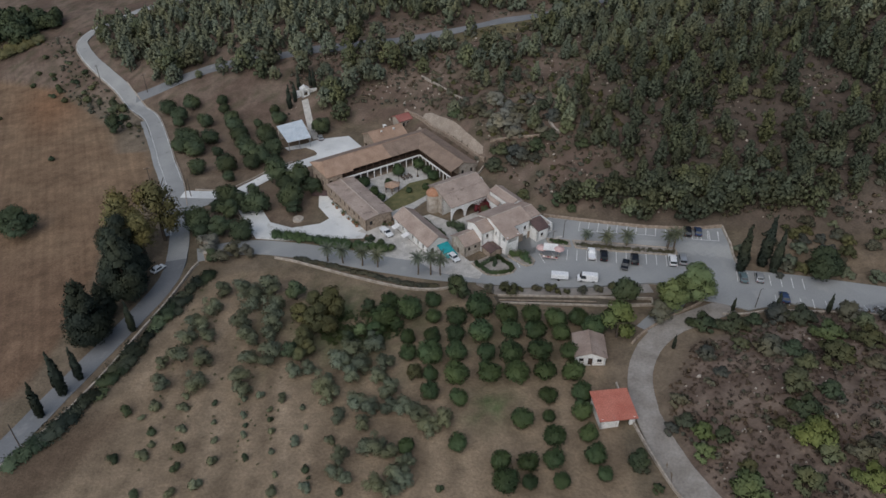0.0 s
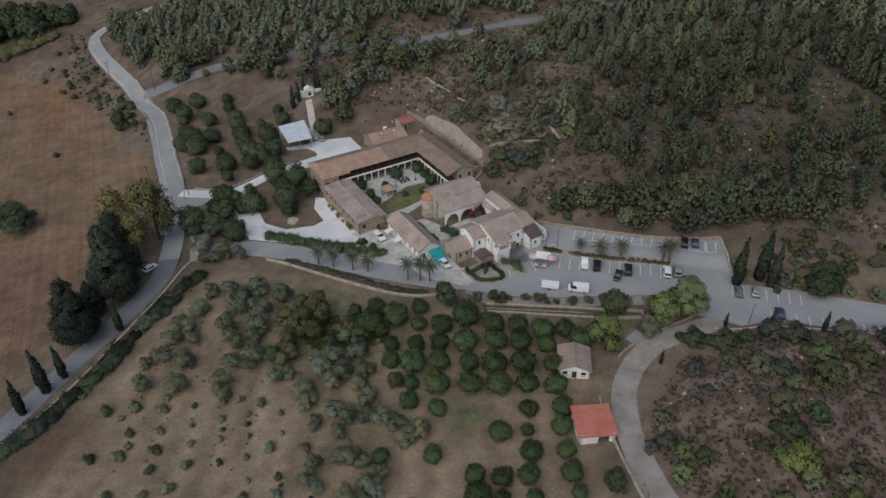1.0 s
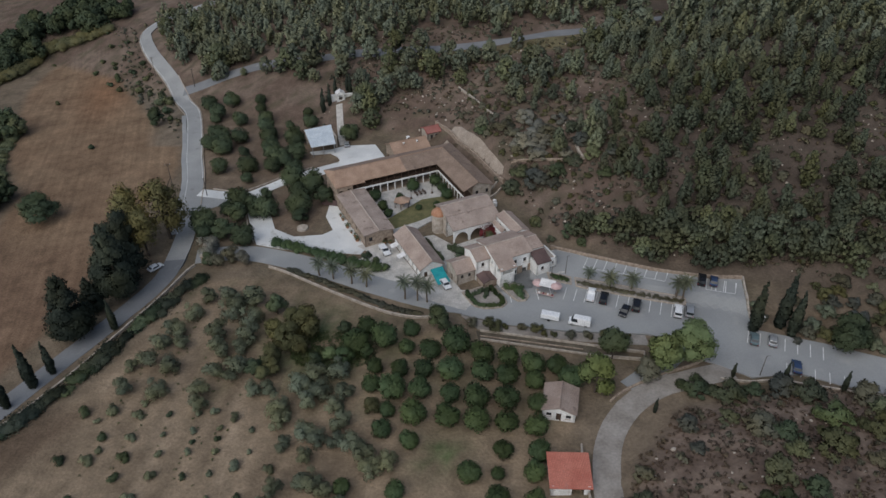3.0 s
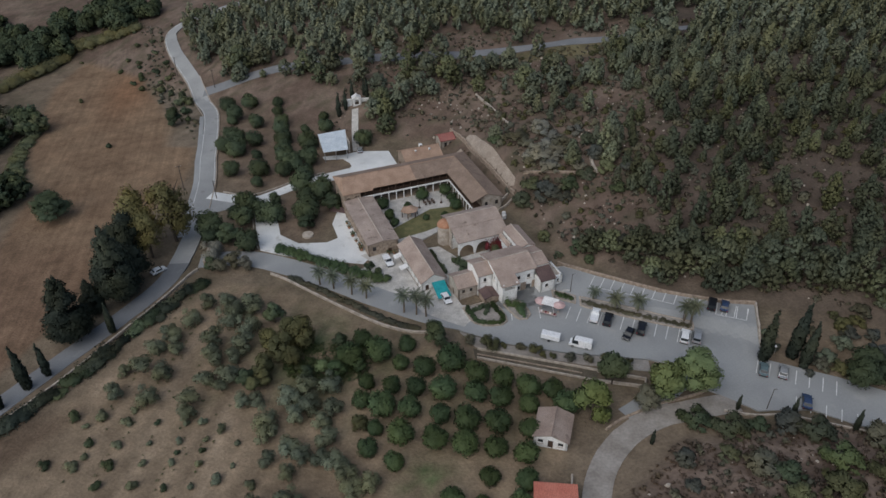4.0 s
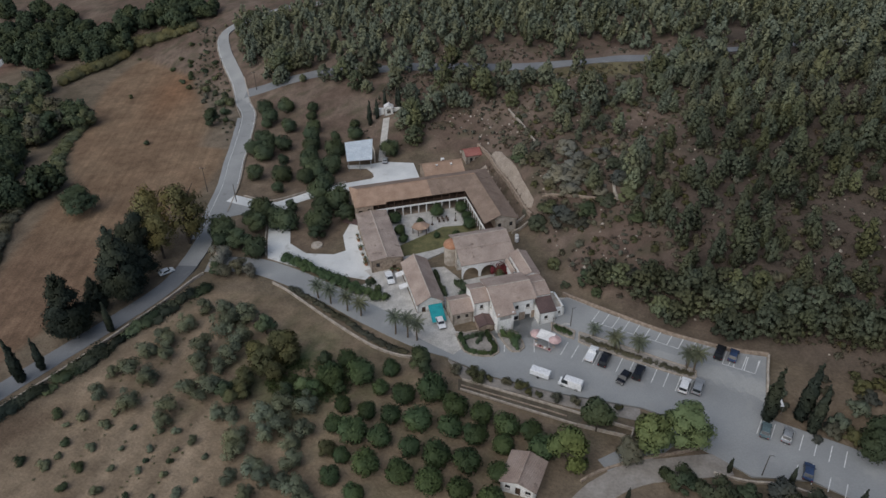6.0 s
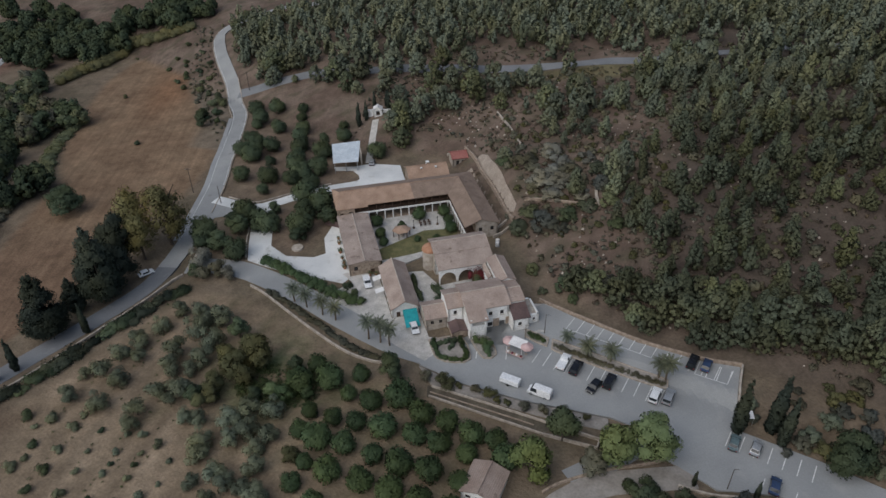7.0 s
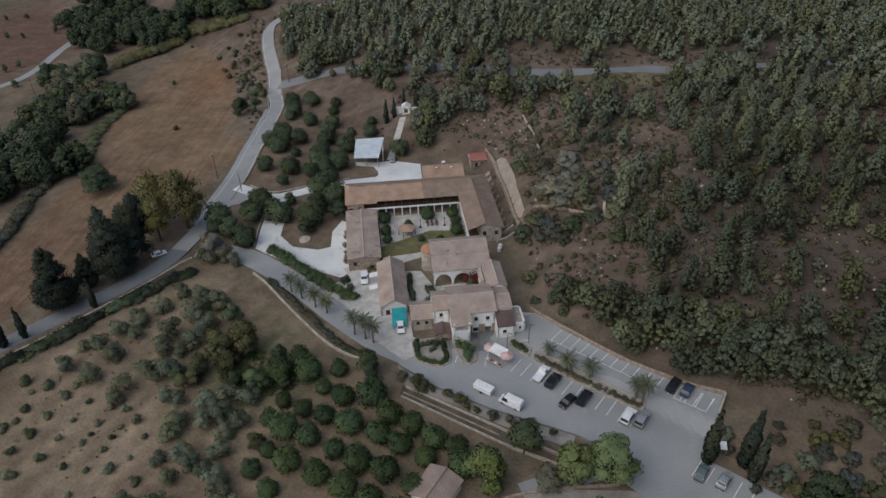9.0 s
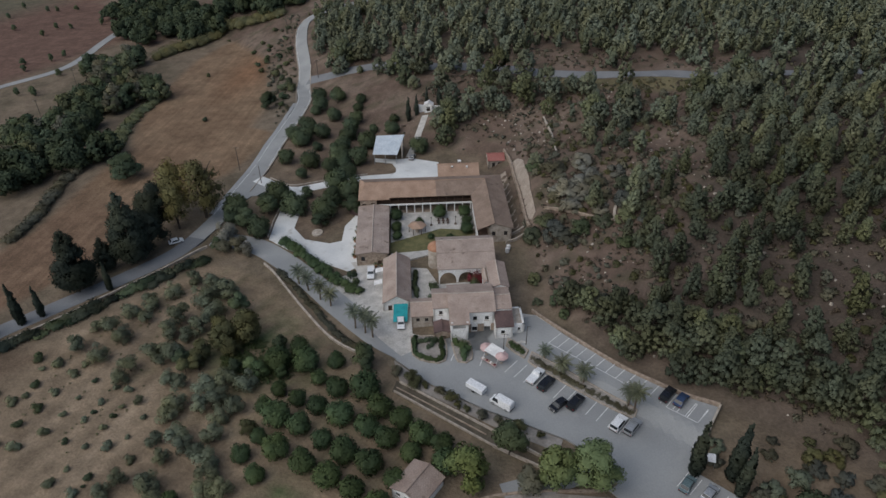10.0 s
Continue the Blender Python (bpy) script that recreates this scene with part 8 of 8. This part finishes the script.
for i, (x, y) in enumerate([(11.0, 132.9), (14.9, 132.6), (18.6, 132.4), (22.4, 132.0), (25.7, 131.2), (29.6, 130.5), (33.3, 130.1), (16.5, 131.6), (27.5, 130.6), (37, 130.4), (41, 130.6), (45.5, 130.8)]):
    plant("olive", 40 + i % 7, x, y, 0.62 + 0.2 * math.sin(i * 2.1), i * 53, "strip_shrub", "thin olive-brown shrub in the planted strip", "shrub", "shrubs of the planted strip", mat=BROWN_LEAF if i % 3 else SCRUB_LEAF)
for i, (a, b, r) in enumerate([(-11.5, 26.5, 1.3), (-11.5, 20.5, 1.25), (-11.4, 16.5, 1.0), (1.0, 27.2, 1.5), (8.3, 26.6, 1.4), (8.6, 22.5, 1.2), (8.2, 18.2, 1.3), (3.2, 14.6, 0.9), (-2.0, 16.0, 0.7), (-5.0, 23.0, 1.0)]):
    x, y = site_xy(a, b)
    plant("citrus", 20 + i % 6, x, y, r * 0.6, i * 61, "courtyard_tree", "dark green shrub tree in the paved courtyard", "tree", "courtyard trees", z=-3.95)
KNOLL_DARK = [(57.8, 116.6, 7.0), (54.6, 105.5, 4.9), (62.1, 107.4, 4.7), (69.3, 117.5, 4.6), (74.5, 118.2, 7.6), (78.8, 115.9, 7.6), (72.0, 90.4, 5.2), (42.9, 87.6, 3.6), (45.8, 88.3, 4.5), (50.8, 83.4, 4.5), (74.5, 77.9, 4.0), (35.2, 80.2, 4.7), (37.5, 75.1, 2.6), (55.8, 99.3, 3.8), (67.1, 93.4, 7.4), (66.2, 86.5, 6.8), (97, 114, 7), (104, 108, 7), (71.4, 103.9, 6.2)]
KNOLL_OLIVE = [(64.1, 115.0, 8.0), (66.8, 105.0, 7.4), (78.1, 100.8, 8.4), (71.9, 99.2, 5.0), (89.5, 117.0, 7.4), (87.5, 105.7, 7.4), (90.3, 112.6, 5.5), (45.6, 93.9, 4.0), (61.0, 84.3, 3.4), (65.8, 76.6, 5.5), (71.0, 75.9, 5.2), (52.2, 75.6, 4.2), (60.1, 71.6, 6.4), (84.8, 97.9, 5.2), (92, 100, 7), (98, 92, 7), (88, 88, 6)]
KNOLL_BRIGHT = [(80.9, 108.4, 7.6), (47.6, 85.0, 4.9), (46.6, 80.6, 4.9), (65.1, 80.4, 8.6), (50.8, 71.2, 8.8), (70.1, 70.4, 6.8)]
for spots, mats in ((KNOLL_DARK, (DARK_LEAF, GREY_LEAF, BELT_DARK)), (KNOLL_OLIVE, (BELT_LEAF, SCRUB_LEAF, BROWN_LEAF)), (KNOLL_BRIGHT, (GREEN_LEAF, LIME_LEAF))):
    for i, (x, y, wide) in enumerate(spots):
        plant("bush", 60 + i % 5, x, y, wide / 2.0, i * 71, "knoll_bush", "bushy green shrub on the stony knoll", "shrub", "bushes of the knoll", mat=mats[i % len(mats)], stretch=0.75 + 0.25 * ((i * 0.618) % 1.0))

for i, (x, y, wide) in enumerate([(4.3, 217.0, 6.2), (15.4, 191.8, 7.6), (22.5, 191.6, 9.2), (18.2, 195.6, 7.6), (28.7, 193.8, 7.2), (33.2, 196.1, 6.6), (34.9, 204.9, 7.4), (38.0, 197.4, 6.1), (42.0, 188.2, 5.8), (32.4, 212.9, 6.5), (27.8, 188.9, 5.6), (23.3, 176.4, 5.0), (32.9, 169.8, 6.0), (38.0, 170.6, 7.2), (43.6, 168.9, 6.8), (48.5, 169.7, 6.2), (35.7, 165.6, 3.8), (27.9, 168.3, 3.0), (44, 196, 5.0), (47, 190, 5.4)]):
    plant("bush", 60 + i % 5, x, y, wide / 2.0, i * 71, "hill_bush", "wide dark grey-green bush on the slope", "shrub", "bushes of the hillside", mat=(DARK_LEAF, BELT_DARK, GREY_LEAF, BELT_LEAF)[i % 4], stretch=0.8)
hedge("field_scrub", [(-226, 268), (-225, 278), (-222, 290), (-222, 303), (-217, 310.5), (-209, 313), (-198, 319), (-189, 323.5)], 8.5, 5.0, YELLOW_SCRUB, "yellow-green scrub along the ploughed field", 15, 0.8, 0.5)
hedge("field_scrub", [(-148, 182), (-158, 193), (-166, 203), (-171, 213), (-178, 232)], 5.0, 2.2, BELT_LEAF, "loose green scrub at the ploughed field's edge", 16, 0.8, 0.5)
for i, (x, y, s) in enumerate([(-178, 256.5, 1.3), (-138.2, 217.5, 1.4), (-209, 301, 1.0), (-179.9, 289.1, 1.6), (-179.8, 296.2, 1.5), (-164.6, 281.4, 2.0), (-157.6, 270.8, 1.8), (-158.1, 284.5, 1.8), (-148.4, 278, 1.8), (-127.5, 243.9, 2.6), (-133.7, 262.4, 2.4), (-119.5, 242, 1.6), (-166.2, 298.7, 1.4), (-173, 308.4, 1.5), (-180.9, 307.2, 1.6), (-189.7, 319.6, 1.5), (-147.3, 269.5, 2.4), (-165.5, 276.9, 1.5), (-131, 256, 2.6), (-124, 248, 2.2), (-141, 266, 1.8), (-170, 290, 1.4), (-128.2, 258.1, 2.6), (-155.5, 289.2, 1.7), (-172.0, 292.7, 1.6), (-166.7, 284.3, 1.5), (-151.7, 276.7, 1.6)]):
    plant("shrub", 60 + i % 5, x, y, s, i * 71, "bank_bush", "rounded grey-green bush on the dry road bank", "shrub", "bushes of the road bank", mat=DARK_LEAF if i % 2 else BELT_LEAF)


# loose stones on the bare slopes
def stones(name, spots, mat, label):
    """Angular stones, each its own lumpy block, joined past counting."""
    g = random.Random(77)
    verts, faces = [], []
    for x, y, r in spots:
        z, base = height(x, y), len(verts)
        for k in range(6):
            a = math.tau * k / 6 + g.random() * 0.5
            q = r * g.uniform(0.7, 1.15)
            verts.append((x + q * math.cos(a), y + q * math.sin(a), z - 0.1))
            verts.append((x + 0.7 * q * math.cos(a), y + 0.7 * q * math.sin(a), z + r * g.uniform(0.35, 0.7)))
        verts.append((x, y, z + r * 0.75))
        for k in range(6):
            a, b = base + 2 * k, base + 2 * ((k + 1) % 6)
            faces += [(a, b, b + 1, a + 1), (a + 1, b + 1, base + 12)]
    tagged(new(name, mesh_from(name, verts, faces, mat)), label, "stones", kind="stuff")


def stone_chance(x, y):
    if on_paving(x, y):
        return 0.0
    if beyond(KNOLL_FOOT, x, y) < -3:
        return 0.25 + 0.5 * noise.noise(Vector((x / 7, y / 7, 1)))
    s = beyond(HILL_FOOT, x, y)
    if s < 2 or road_gap(x, y) < 6 or on_paving(x, y):
        return 0.0
    near = max([0.0] + [1 - math.hypot(x - cx, y - cy) / (r * 1.6) for cx, cy, r in CLEARINGS])
    return 0.06 + 0.5 * near + 0.3 * noise.noise(Vector((x / 9, y / 9, 6)))


g = random.Random(78)
stones("stones", [(x, y, g.uniform(0.12, 0.3) if g.random() < 0.8 else g.uniform(0.3, 0.6)) for x, y in scatter(-60, 118, 58, 300, 2.0, stone_chance, 41)], STONE_PALE, "pale loose stones on the dry slopes")

# rank green grass between the groves
g = random.Random(91)
grass = []
for _ in range(520):
    a, d = g.random() * math.tau, math.sqrt(g.random())
    grass.append((-19.5 + 10 * d * math.cos(a), 122 + 6.5 * d * math.sin(a), g.uniform(0.35, 0.75)))
for x, y in scatter(-64, -34, 84, 142, 1.3, lambda x, y: 0.5 if abs(((x + 0.06 * y + 54.5) / 6.3) % 1.0 - 0.0) < 0.14 else 0.03, 92):
    grass.append((x, y, g.uniform(0.25, 0.5)))
clump_stuff("green_grass", grass, "shrub", leaf_material("rank_grass", (0.062, 0.088, 0.04), (0.115, 0.15, 0.068)), "rank green grass between the groves", "grass", 60, 0.24)
